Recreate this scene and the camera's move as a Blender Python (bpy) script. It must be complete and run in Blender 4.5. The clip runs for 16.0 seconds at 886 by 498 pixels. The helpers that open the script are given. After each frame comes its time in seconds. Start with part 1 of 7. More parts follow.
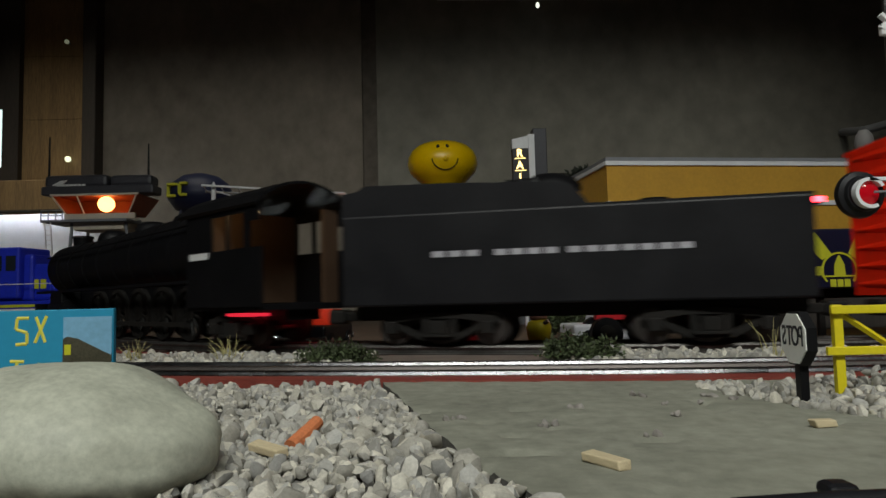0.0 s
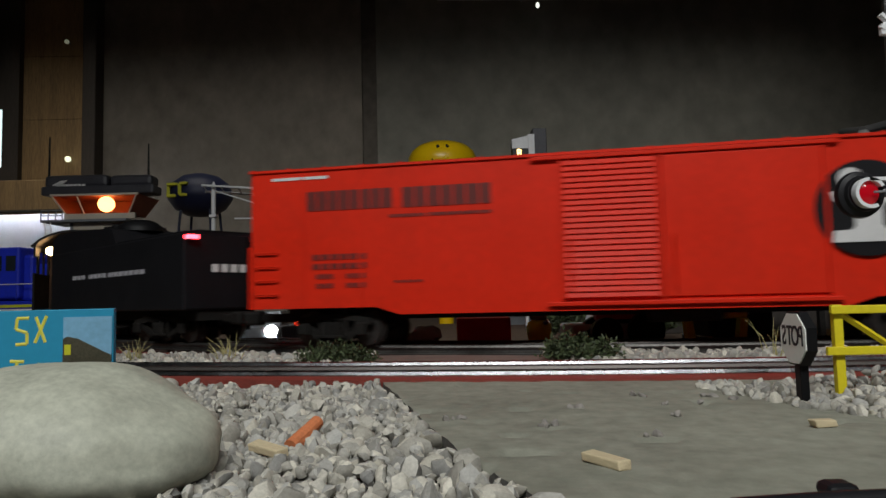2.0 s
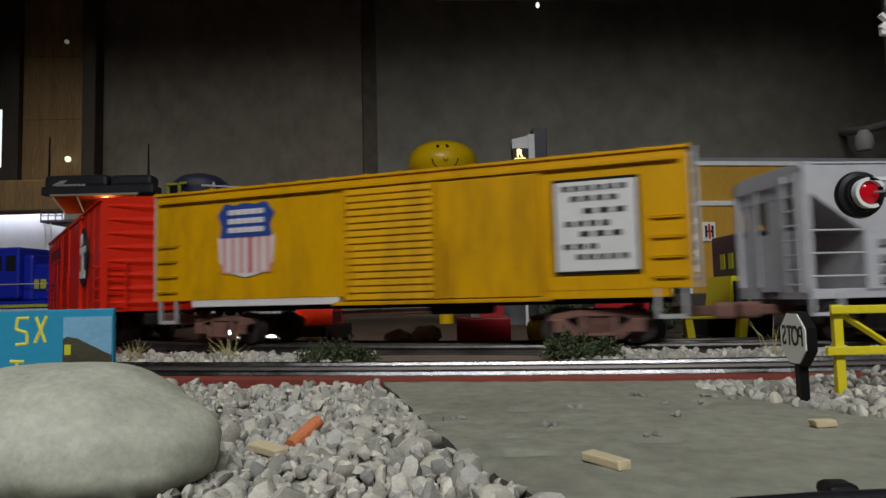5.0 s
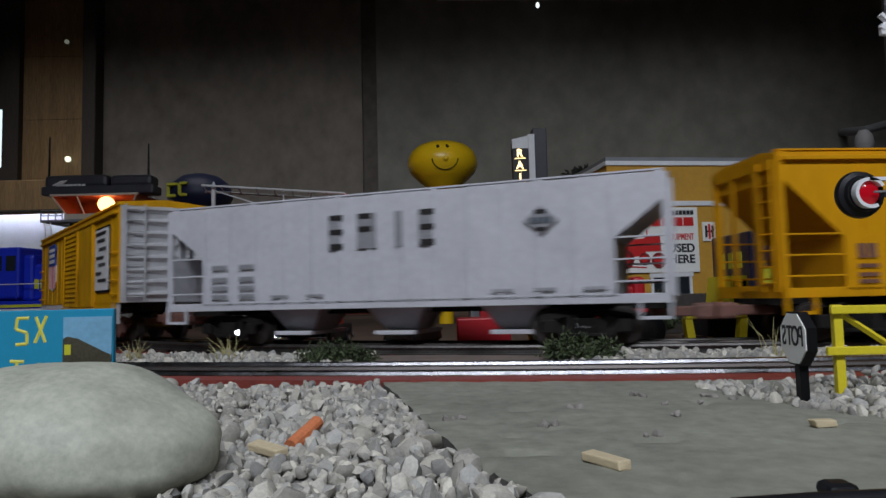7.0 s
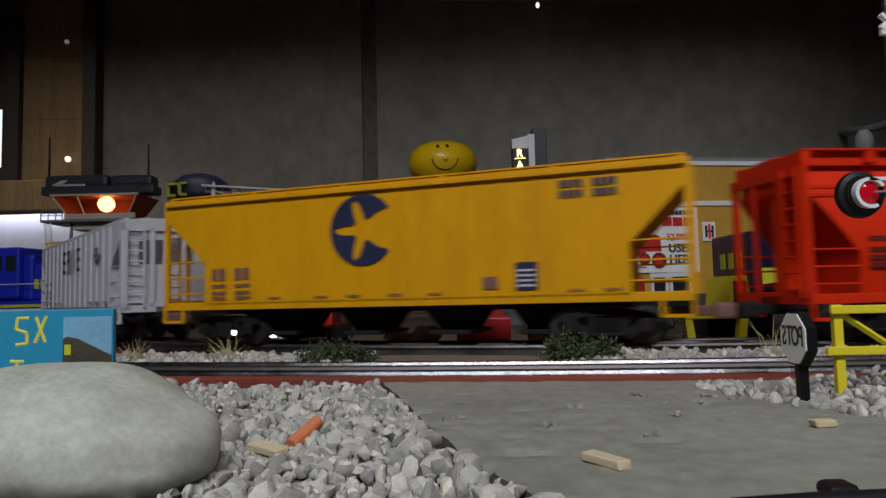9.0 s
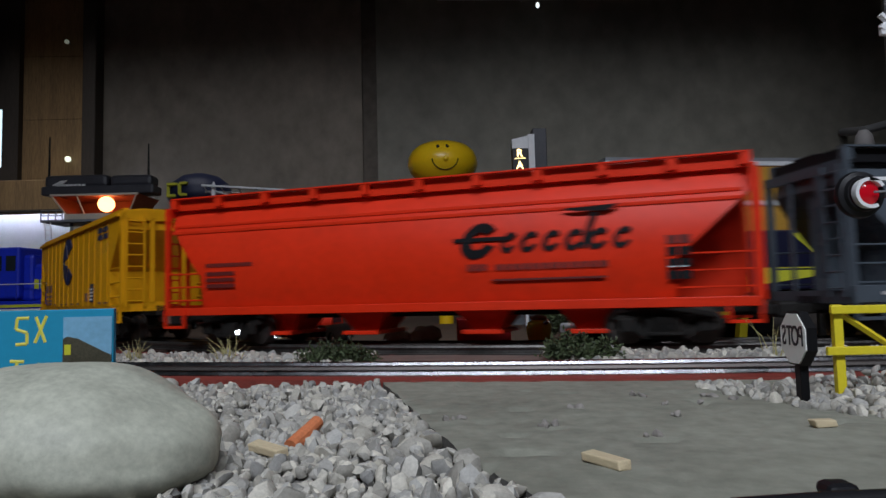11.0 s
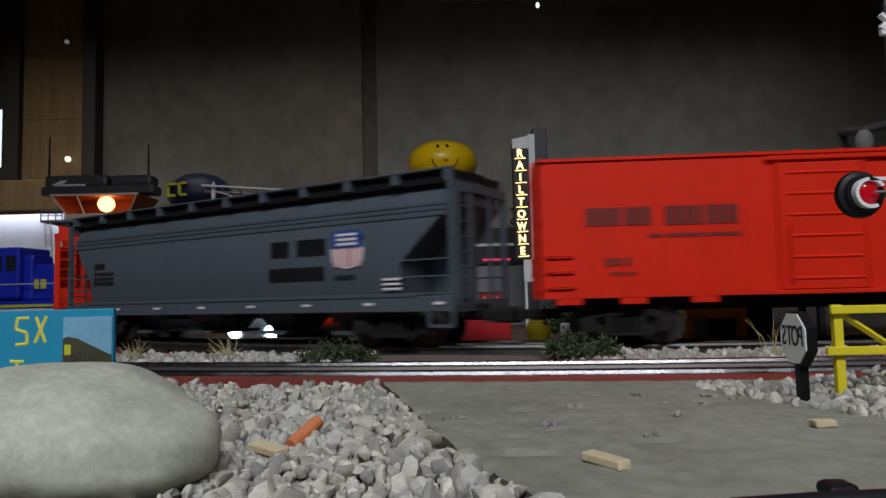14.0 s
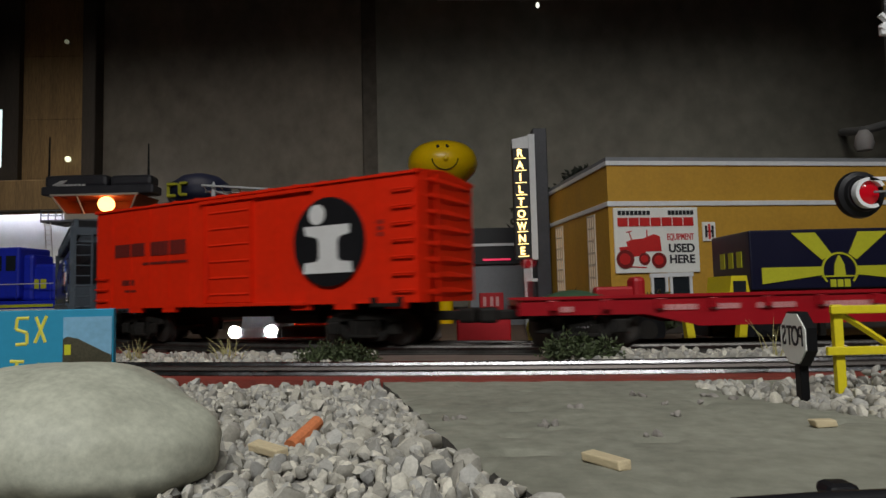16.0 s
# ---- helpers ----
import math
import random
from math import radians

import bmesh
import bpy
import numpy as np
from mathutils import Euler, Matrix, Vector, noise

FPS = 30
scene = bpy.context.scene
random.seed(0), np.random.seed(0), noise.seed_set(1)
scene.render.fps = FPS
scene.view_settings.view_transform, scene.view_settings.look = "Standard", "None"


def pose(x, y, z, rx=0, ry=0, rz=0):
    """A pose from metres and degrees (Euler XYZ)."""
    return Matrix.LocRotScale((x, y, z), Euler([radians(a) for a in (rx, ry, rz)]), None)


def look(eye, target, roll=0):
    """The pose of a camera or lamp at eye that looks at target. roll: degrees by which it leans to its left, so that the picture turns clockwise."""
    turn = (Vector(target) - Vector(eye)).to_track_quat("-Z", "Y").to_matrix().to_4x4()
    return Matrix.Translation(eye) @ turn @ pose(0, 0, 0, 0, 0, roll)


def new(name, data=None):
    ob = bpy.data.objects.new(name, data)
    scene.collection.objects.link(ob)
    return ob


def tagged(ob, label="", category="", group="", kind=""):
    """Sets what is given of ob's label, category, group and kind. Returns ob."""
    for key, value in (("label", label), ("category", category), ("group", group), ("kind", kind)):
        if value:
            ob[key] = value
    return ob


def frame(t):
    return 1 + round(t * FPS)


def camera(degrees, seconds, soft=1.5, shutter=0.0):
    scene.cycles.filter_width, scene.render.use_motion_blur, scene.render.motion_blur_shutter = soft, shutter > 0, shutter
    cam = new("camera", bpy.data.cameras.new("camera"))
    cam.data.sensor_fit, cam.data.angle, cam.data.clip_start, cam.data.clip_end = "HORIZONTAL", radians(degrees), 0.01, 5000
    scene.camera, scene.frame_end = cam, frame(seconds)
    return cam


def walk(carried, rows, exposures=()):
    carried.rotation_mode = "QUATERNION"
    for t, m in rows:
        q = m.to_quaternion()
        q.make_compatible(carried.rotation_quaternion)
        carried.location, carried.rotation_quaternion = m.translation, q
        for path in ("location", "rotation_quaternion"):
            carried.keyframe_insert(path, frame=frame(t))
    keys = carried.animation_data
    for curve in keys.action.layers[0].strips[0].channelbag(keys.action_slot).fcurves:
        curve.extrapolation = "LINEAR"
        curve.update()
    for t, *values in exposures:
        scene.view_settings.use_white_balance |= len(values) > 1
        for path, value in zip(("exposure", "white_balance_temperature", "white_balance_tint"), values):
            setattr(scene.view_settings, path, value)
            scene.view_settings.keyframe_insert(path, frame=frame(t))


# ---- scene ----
cam = camera(66.85, 16.0, soft=1.5, shutter=0.7)
EYE = (0.0, 0.0, 0.05)
walk(cam, [(0.0, look(EYE, (0, 1, 0.05 + math.tan(0.07265)), -1.394)),
           (16.0, look(EYE, (0, 1, 0.05 + math.tan(0.07265)), -1.394))],
     [(0.0, 0.0, 7050, 3), (2.5, 0.0, 6800, 7), (4.0, 0.0, 6900, 7), (6.5, 0.0, 6300, 10), (7.5, 0.0, 6050, 12), (8.5, 0.0, 6450, 12),
      (12.0, 0.0, 5980, 11), (14.0, 0.0, 6400, 10), (15.5, 0.0, 6900, 8), (16.0, 0.0, 7000, 8)])

# ---- light ----
world = bpy.data.worlds.new("world")
scene.world = world
world.use_nodes = True
world.node_tree.nodes["Background"].inputs[0].default_value = (0.8, 0.85, 1.0, 1)
world.node_tree.nodes["Background"].inputs[1].default_value = 0.034


def area_lamp(name, at, target, size_x, size_y, watts, colour, spread=180):
    lamp = bpy.data.lights.new(name, "AREA")
    lamp.shape, lamp.size, lamp.size_y = "RECTANGLE", size_x, size_y
    lamp.energy, lamp.color, lamp.spread = watts, colour, radians(spread)
    ob = new(name, lamp)
    ob.matrix_world = look(at, target)
    return ob


# strip light hung over the front edge of the layout, and an added fill lamp over its far side
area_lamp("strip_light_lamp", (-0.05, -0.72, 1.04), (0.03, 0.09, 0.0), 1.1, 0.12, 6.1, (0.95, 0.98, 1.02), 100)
# no such source is seen; added to brighten the wall behind the layout
area_lamp("far_fill_lamp", (-0.15, 1.15, 1.29), (-0.15, 1.97, 0.02), 2.6, 0.1, 2.8, (1.0, 0.96, 0.9), 60)

# ---- materials ----


def material(name, colour, rough=0.6, metal=0.0, vary=0.15, scale=60.0, bump=0.0, bump_scale=300.0,
             dirt=0.0, dirt_colour=(0.03, 0.025, 0.02), random_tint=0.0, coat=0.0, stretch=(1, 1, 1), gloss=0.5, second=None):
    """Base colour with coarse and fine variation, optional dirt patches and relief, in object space (metres)."""
    m = bpy.data.materials.new(name)
    m.use_nodes = True
    n, l = m.node_tree.nodes, m.node_tree.links
    b = n["Principled BSDF"]
    tc = n.new("ShaderNodeTexCoord")
    mp = n.new("ShaderNodeMapping")
    mp.inputs["Scale"].default_value = stretch
    l.new(tc.outputs["Object"], mp.inputs["Vector"])

    def tex(s, detail=4.0, roughness=0.6):
        t = n.new("ShaderNodeTexNoise")
        t.inputs["Scale"].default_value, t.inputs["Detail"].default_value = s, detail
        t.inputs["Roughness"].default_value = roughness
        l.new(mp.outputs[0], t.inputs["Vector"])
        return t

    coarse, fine = tex(scale), tex(scale * 9, 3.0)
    add = n.new("ShaderNodeMath")
    add.operation = "ADD"
    l.new(coarse.outputs["Fac"], add.inputs[0])
    l.new(fine.outputs["Fac"], add.inputs[1])
    ramp = n.new("ShaderNodeMapRange")
    ramp.inputs["From Min"].default_value, ramp.inputs["From Max"].default_value = 0.65, 1.35
    ramp.inputs["To Min"].default_value, ramp.inputs["To Max"].default_value = 1 - vary, 1 + vary
    l.new(add.outputs[0], ramp.inputs["Value"])
    value = ramp.outputs["Result"]
    if random_tint:
        info = n.new("ShaderNodeObjectInfo")
        geo = n.new("ShaderNodeNewGeometry")
        s = n.new("ShaderNodeMath")
        s.operation = "ADD"
        l.new(info.outputs["Random"], s.inputs[0])
        l.new(geo.outputs["Random Per Island"], s.inputs[1])
        fr = n.new("ShaderNodeMath")
        fr.operation = "FRACT"
        l.new(s.outputs[0], fr.inputs[0])
        r2 = n.new("ShaderNodeMapRange")
        r2.inputs["To Min"].default_value, r2.inputs["To Max"].default_value = 1 - random_tint, 1 + random_tint
        l.new(fr.outputs[0], r2.inputs["Value"])
        mu = n.new("ShaderNodeMath")
        mu.operation = "MULTIPLY"
        l.new(value, mu.inputs[0])
        l.new(r2.outputs["Result"], mu.inputs[1])
        value = mu.outputs[0]
    mix = n.new("ShaderNodeVectorMath")
    mix.operation = "SCALE"
    mix.inputs[0].default_value = colour
    if second:
        sel = n.new("ShaderNodeMath")
        sel.operation = "MULTIPLY"
        sel.inputs[1].default_value = 7.3
        l.new(fr.outputs[0], sel.inputs[0])
        wrap = n.new("ShaderNodeMath")
        wrap.operation = "FRACT"
        l.new(sel.outputs[0], wrap.inputs[0])
        two = n.new("ShaderNodeMix")
        two.data_type = "RGBA"
        two.inputs["A"].default_value, two.inputs["B"].default_value = (*colour, 1), (*second, 1)
        l.new(wrap.outputs[0], two.inputs["Factor"])
        l.new(two.outputs["Result"], mix.inputs[0])
    l.new(value, mix.inputs["Scale"])
    out = mix.outputs[0]
    if dirt:
        d = tex(scale * 0.6, 6.0, 0.7)
        dr = n.new("ShaderNodeMapRange")
        dr.inputs["From Min"].default_value, dr.inputs["From Max"].default_value = 0.5, 0.72
        dr.inputs["To Max"].default_value = dirt
        l.new(d.outputs["Fac"], dr.inputs["Value"])
        dm = n.new("ShaderNodeMix")
        dm.data_type = "RGBA"
        dm.inputs["B"].default_value = (*dirt_colour, 1)
        l.new(dr.outputs["Result"], dm.inputs["Factor"])
        l.new(out, dm.inputs["A"])
        out = dm.outputs["Result"]
    l.new(out, b.inputs["Base Color"])
    rr = n.new("ShaderNodeMapRange")
    rr.inputs["To Min"].default_value, rr.inputs["To Max"].default_value = max(0.03, rough - 0.12), min(1, rough + 0.12)
    l.new(coarse.outputs["Fac"], rr.inputs["Value"])
    l.new(rr.outputs["Result"], b.inputs["Roughness"])
    b.inputs["Metallic"].default_value = metal
    b.inputs["Coat Weight"].default_value = coat
    b.inputs["Specular IOR Level"].default_value = gloss
    if bump:
        bt = tex(bump_scale, 5.0)
        bp = n.new("ShaderNodeBump")
        bp.inputs["Strength"].default_value, bp.inputs["Distance"].default_value = bump, 0.15 / bump_scale
        l.new(bt.outputs["Fac"], bp.inputs["Height"])
        l.new(bp.outputs[0], b.inputs["Normal"])
    return m


def glowing(name, colour, strength):
    m = bpy.data.materials.new(name)
    m.use_nodes = True
    b = m.node_tree.nodes["Principled BSDF"]
    b.inputs["Base Color"].default_value = (*colour, 1)
    b.inputs["Emission Color"].default_value = (*colour, 1)
    b.inputs["Emission Strength"].default_value = strength
    return m


RED = material("orange_red_paint", (0.74, 0.022, 0.005), 0.5, vary=0.1, scale=25, dirt=0.12, bump=0.1, bump_scale=900, gloss=0.22)
ORANGE = material("orange_paint", (0.74, 0.03, 0.004), 0.45, vary=0.1, scale=25, dirt=0.15, gloss=0.25)
YELLOW = material("yellow_paint", (0.66, 0.335, 0.003), 0.5, gloss=0.15, vary=0.1, scale=30, dirt=0.55, dirt_colour=(0.18, 0.08, 0.01), stretch=(2.2, 1, 0.5))
DEEP_YELLOW = material("deep_yellow_paint", (0.7, 0.33, 0.003), 0.5, gloss=0.15, vary=0.1, scale=30, dirt=0.3, dirt_colour=(0.3, 0.14, 0.01), stretch=(2.2, 1, 0.5))
LIGHT_GREY = material("light_grey_paint", (0.56, 0.56, 0.6), 0.5, vary=0.1, scale=30, dirt=0.18, dirt_colour=(0.16, 0.15, 0.14))
DARK_GREY = material("satin_grey_paint", (0.082, 0.1, 0.122), 0.3, vary=0.08, scale=25, dirt=0.1)
SILVER = material("silver_paint", (0.66, 0.66, 0.68), 0.35, metal=0.45, vary=0.12, scale=30, dirt=0.2)
BLACK = material("black_paint", (0.005, 0.005, 0.006), 0.5, vary=0.25, scale=40, gloss=0.2)
BLACK_SATIN = material("satin_black_paint", (0.011, 0.011, 0.013), 0.42, vary=0.2, scale=40, gloss=0.25)
BLACK_LETTER = material("dark_lettering", (0.012, 0.010, 0.010), 0.6, vary=0.2)
RED_LETTER = material("dark_red_brown_lettering", (0.13, 0.011, 0.008), 0.6, vary=0.2)
GREY_LETTER = material("pale_grey_lettering", (0.42, 0.41, 0.45), 0.6, vary=0.15)
FAINT_LETTER = material("faded_grey_lettering", (0.27, 0.27, 0.29), 0.6, vary=0.2)
WHITE_LETTER = material("white_lettering", (0.7, 0.7, 0.7), 0.6, vary=0.08)
TRUCK_BROWN = material("dusty_brown_truck", (0.19, 0.09, 0.07), 0.75, vary=0.3, scale=90, dirt=0.4)
TRUCK_BLACK = material("dusty_black_truck", (0.011, 0.01, 0.009), 0.7, vary=0.3, scale=90, dirt=0.3, dirt_colour=(0.03, 0.02, 0.015), gloss=0.25)
STEEL = material("bright_steel", (0.6, 0.6, 0.6), 0.25, metal=1.0, vary=0.15, scale=120)
RAIL_STEEL = material("worn_rail_steel", (0.22, 0.22, 0.23), 0.26, metal=1.0, vary=0.4, scale=80, dirt=0.6)
DULL_STEEL = material("dull_rail_steel", (0.12, 0.115, 0.11), 0.5, metal=0.9, vary=0.4, scale=80, dirt=0.6)
WHEEL = material("dark_steel_wheel", (0.09, 0.08, 0.075), 0.45, metal=0.8, vary=0.2, scale=120)

# ---- mesh helpers ----


def box(bm, x0, x1, y0, y1, z0, z1, bevel=0.0):
    vs = [bm.verts.new((x, y, z)) for x in (x0, x1) for y in (y0, y1) for z in (z0, z1)]
    q = lambda a, b, c, d: bm.faces.new((vs[a], vs[b], vs[c], vs[d]))
    fs = [q(0, 1, 3, 2), q(4, 6, 7, 5), q(0, 4, 5, 1), q(2, 3, 7, 6), q(0, 2, 6, 4), q(1, 5, 7, 3)]
    if bevel:
        edges = list({e for f in fs for e in f.edges})
        bmesh.ops.bevel(bm, geom=edges, offset=bevel, segments=2, affect="EDGES", profile=0.5)
    return vs


def prism(bm, pts, axis, a, b):
    """A polygon in the two other axes, drawn out along axis from a to b."""
    def at(p, k):
        return {"x": (k, p[0], p[1]), "y": (p[0], k, p[1]), "z": (p[0], p[1], k)}[axis]
    lo = [bm.verts.new(at(p, a)) for p in pts]
    hi = [bm.verts.new(at(p, b)) for p in pts]
    bm.faces.new(lo)
    bm.faces.new(hi)
    for i in range(len(pts)):
        j = (i + 1) % len(pts)
        bm.faces.new((lo[i], lo[j], hi[j], hi[i]))


def rod(bm, a, b, r, seg=8, r2=None):
    a, b = Vector(a), Vector(b)
    m = Matrix.Translation((a + b) / 2) @ (b - a).to_track_quat("Z", "Y").to_matrix().to_4x4()
    bmesh.ops.create_cone(bm, cap_ends=True, segments=seg, radius1=r, radius2=r if r2 is None else r2,
                          depth=(b - a).length, matrix=m)


def lathe(bm, prof, seg=32, centre=(0, 0, 0), squash=1.0):
    """Turn a profile of (radius, z) about the upright axis."""
    rings = []
    for r, z in prof:
        rings.append([bm.verts.new((centre[0] + r * math.cos(2 * math.pi * i / seg),
                                    centre[1] + squash * r * math.sin(2 * math.pi * i / seg), centre[2] + z))
                      for i in range(seg)])
    for p, q in zip(rings, rings[1:]):
        for i in range(seg):
            j = (i + 1) % seg
            bm.faces.new((p[i], p[j], q[j], q[i]))
    bm.faces.new(rings[0])
    bm.faces.new(rings[-1])


def mesh_of(name, bm, mat, smooth=False):
    bmesh.ops.recalc_face_normals(bm, faces=bm.faces)
    me = bpy.data.meshes.new(name)
    bm.to_mesh(me)
    bm.free()
    me.materials.append(mat)
    if smooth:
        me.shade_smooth()
        me.set_sharp_from_angle(angle=radians(40))
    return me


def part(name, bm, mat, parent=None, label="", smooth=False):
    ob = new(name, mesh_of(name, bm, mat, smooth))
    ob.parent = parent
    if label:
        tagged(ob, label)
    return ob


def thing(name, at, label, category, group="", kind="", rz=0):
    e = new(name)
    e.empty_display_size = 0.01
    e.matrix_world = pose(*at, 0, 0, rz)
    return tagged(e, label, category, group, kind)


def text_part(name, words, size, mat, parent, m, label="", depth=0.0003, align="CENTER", stretch=1.0, bold=0.0):
    cu = bpy.data.curves.new(name, "FONT")
    cu.body, cu.size, cu.extrude, cu.align_x, cu.align_y, cu.offset = words, size, depth, align, "CENTER", bold
    ob = bpy.data.objects.new("scratch_text", cu)
    scene.collection.objects.link(ob)
    me = bpy.data.meshes.new_from_object(ob.evaluated_get(bpy.context.evaluated_depsgraph_get()))
    bpy.data.objects.remove(ob)
    me.name = name
    me.transform(Matrix.Diagonal((stretch, 1, 1, 1)))
    me.materials.clear()
    me.materials.append(mat)
    made = new(name, me)
    made.parent = parent
    made.matrix_basis = m
    if label:
        tagged(made, label)
    return made


# ---- the railway line: plan of the track on which the train runs ----
RAIL_Z = 0.0256
STEP = 0.005
PATH = {}


def bend(s):
    """Curvature of the track at arc length s (metres)."""
    s2 = min(max(s, -0.5), 0.62)
    k = 1.5765 - 0.7065 * s2 - 2.5675 * s2 * s2
    if s < -0.5:
        k = 1.29
    if s > 0.62:
        k = 0.02
    return k


def lay_track():
    for sign in (1, -1):
        x, y, a = -0.0377, 0.38396, -0.3805
        PATH[0] = (x, y, a)
        for i in range(1, 700):
            s = sign * (i - 0.5) * STEP
            mid = a + sign * bend(s) * STEP / 2
            x, y = x + sign * STEP * math.cos(mid), y + sign * STEP * math.sin(mid)
            a += sign * bend(s) * STEP
            PATH[sign * i] = (x, y, a)


lay_track()


def on_track(s, side=0.0):
    i = math.floor(s / STEP)
    k = s / STEP - i
    p, q = PATH[i], PATH[i + 1]
    x, y, a = (p[j] + (q[j] - p[j]) * k for j in range(3))
    return x + side * math.sin(a), y - side * math.cos(a), a


# the train's travel: steady pace with small surges
SURGE = [(0.0, 0), (0.5, -1.0), (1.0, -2.3), (1.5, 1.1), (2.0, 0.6), (2.5, 0), (3.0, 2.1), (3.5, -2.4), (4.0, 0.6), (4.2, 0.7),
         (6.3, -17.5), (7.0, -17.5), (7.4, -15.5), (8.0, -14.6), (8.6, -16.6), (9.0, -21.8), (9.3, -22), (11.5, -40), (12.0, -36.2),
         (12.5, -41.1), (13.0, -40.3), (14.0, -41.4), (14.5, -39.3), (15.0, -39.3), (15.5, -36.2), (16.0, -35.2)]


def travel(t):
    """Arc length by which the train has moved at t, to be added to a car's place."""
    d = np.interp(t, [r[0] for r in SURGE], [r[1] for r in SURGE]) * 0.001
    return -0.160713 * t + 0.0002286 * (t - 8) ** 2 + float(d)


TRAIN = []     # (car, arc length of its leading end, length, trucks, wheelsets)


def car_pose(s, length):
    xa, ya, _ = on_track(s + 0.17 * length)
    xb, yb, _ = on_track(s + 0.83 * length)
    a = math.atan2(yb - ya, xb - xa)
    return (xa + xb) / 2, (ya + yb) / 2, a

# ---- setting ----
CONCRETE = material("grey_concrete_slab", (0.25, 0.25, 0.205), 0.8, vary=0.3, scale=24, bump=0.7, bump_scale=420, dirt=0.5, dirt_colour=(0.15, 0.15, 0.115), gloss=0.12)
WALL_GREY = material("poured_concrete_wall", (0.19, 0.172, 0.15), 0.9, vary=0.3, scale=2.2, bump=0.1, bump_scale=60, stretch=(1.1, 1.1, 0.8), dirt=0.35, dirt_colour=(0.1, 0.095, 0.085))
WALL_DARK = material("dark_stained_wall", (0.2, 0.2, 0.18), 0.9, vary=0.3, scale=1.6, bump=0.1, bump_scale=60, stretch=(1.0, 1.0, 0.9), dirt=0.25)
WOOD_WALL = material("brown_timber_wall", (0.31, 0.2, 0.095), 0.7, vary=0.4, scale=5, bump=0.3, bump_scale=40, stretch=(6, 6, 0.7), dirt=0.3)
POST = material("dark_timber", (0.055, 0.046, 0.04), 0.7, vary=0.3, scale=8, stretch=(6, 6, 0.7))
PLYWOOD = material("painted_brown_tabletop", (0.12, 0.08, 0.055), 0.8, vary=0.3, scale=20, bump=0.3, dirt=0.3)
JOINT = material("shaded_wall_joint", (0.1, 0.09, 0.08), 0.9, vary=0.3, scale=4)
CEIL = material("pale_ceiling_boards", (0.72, 0.7, 0.67), 0.9, vary=0.3, scale=6)
FLOOR = material("grey_floor_paint", (0.6, 0.6, 0.6), 0.7, vary=0.2, scale=5)
GRAVEL = material("crushed_pale_stone", (0.49, 0.46, 0.39), 0.85, vary=0.25, scale=220, bump=0.6, bump_scale=1500, random_tint=0.35, second=(0.3, 0.295, 0.28))
# slab side: shadow of the gap put into the colour, with some soil
EDGE_DARK = material("shadow_and_soil_edge", (0.1, 0.095, 0.085), 0.95, vary=0.5, scale=200, bump=0.8, bump_scale=700)
GRAVEL_BASE = material("stone_dust", (0.14, 0.13, 0.12), 0.9, vary=0.4, scale=250, bump=0.6, bump_scale=900)
ROADBED = material("red_brown_roadbed", (0.22, 0.04, 0.028), 0.6, vary=0.3, scale=60, bump=0.3, dirt=0.2)
TIE = material("black_brown_ties", (0.045, 0.025, 0.02), 0.7, vary=0.3, scale=80)
PLANK = material("dusty_brown_plank", (0.17, 0.13, 0.11), 0.8, vary=0.3, scale=60, dirt=0.4, bump=0.3)
PEBBLE = material("smooth_cream_river_stone", (0.44, 0.45, 0.37), 0.6, vary=0.26, scale=90, bump=0.25, bump_scale=420, dirt=0.5, dirt_colour=(0.3, 0.3, 0.25))


def structure(name, bm, mat, label, smooth=False):
    return tagged(part(name, bm, mat, None, "", smooth), label, name.split("_")[0], kind="structure")


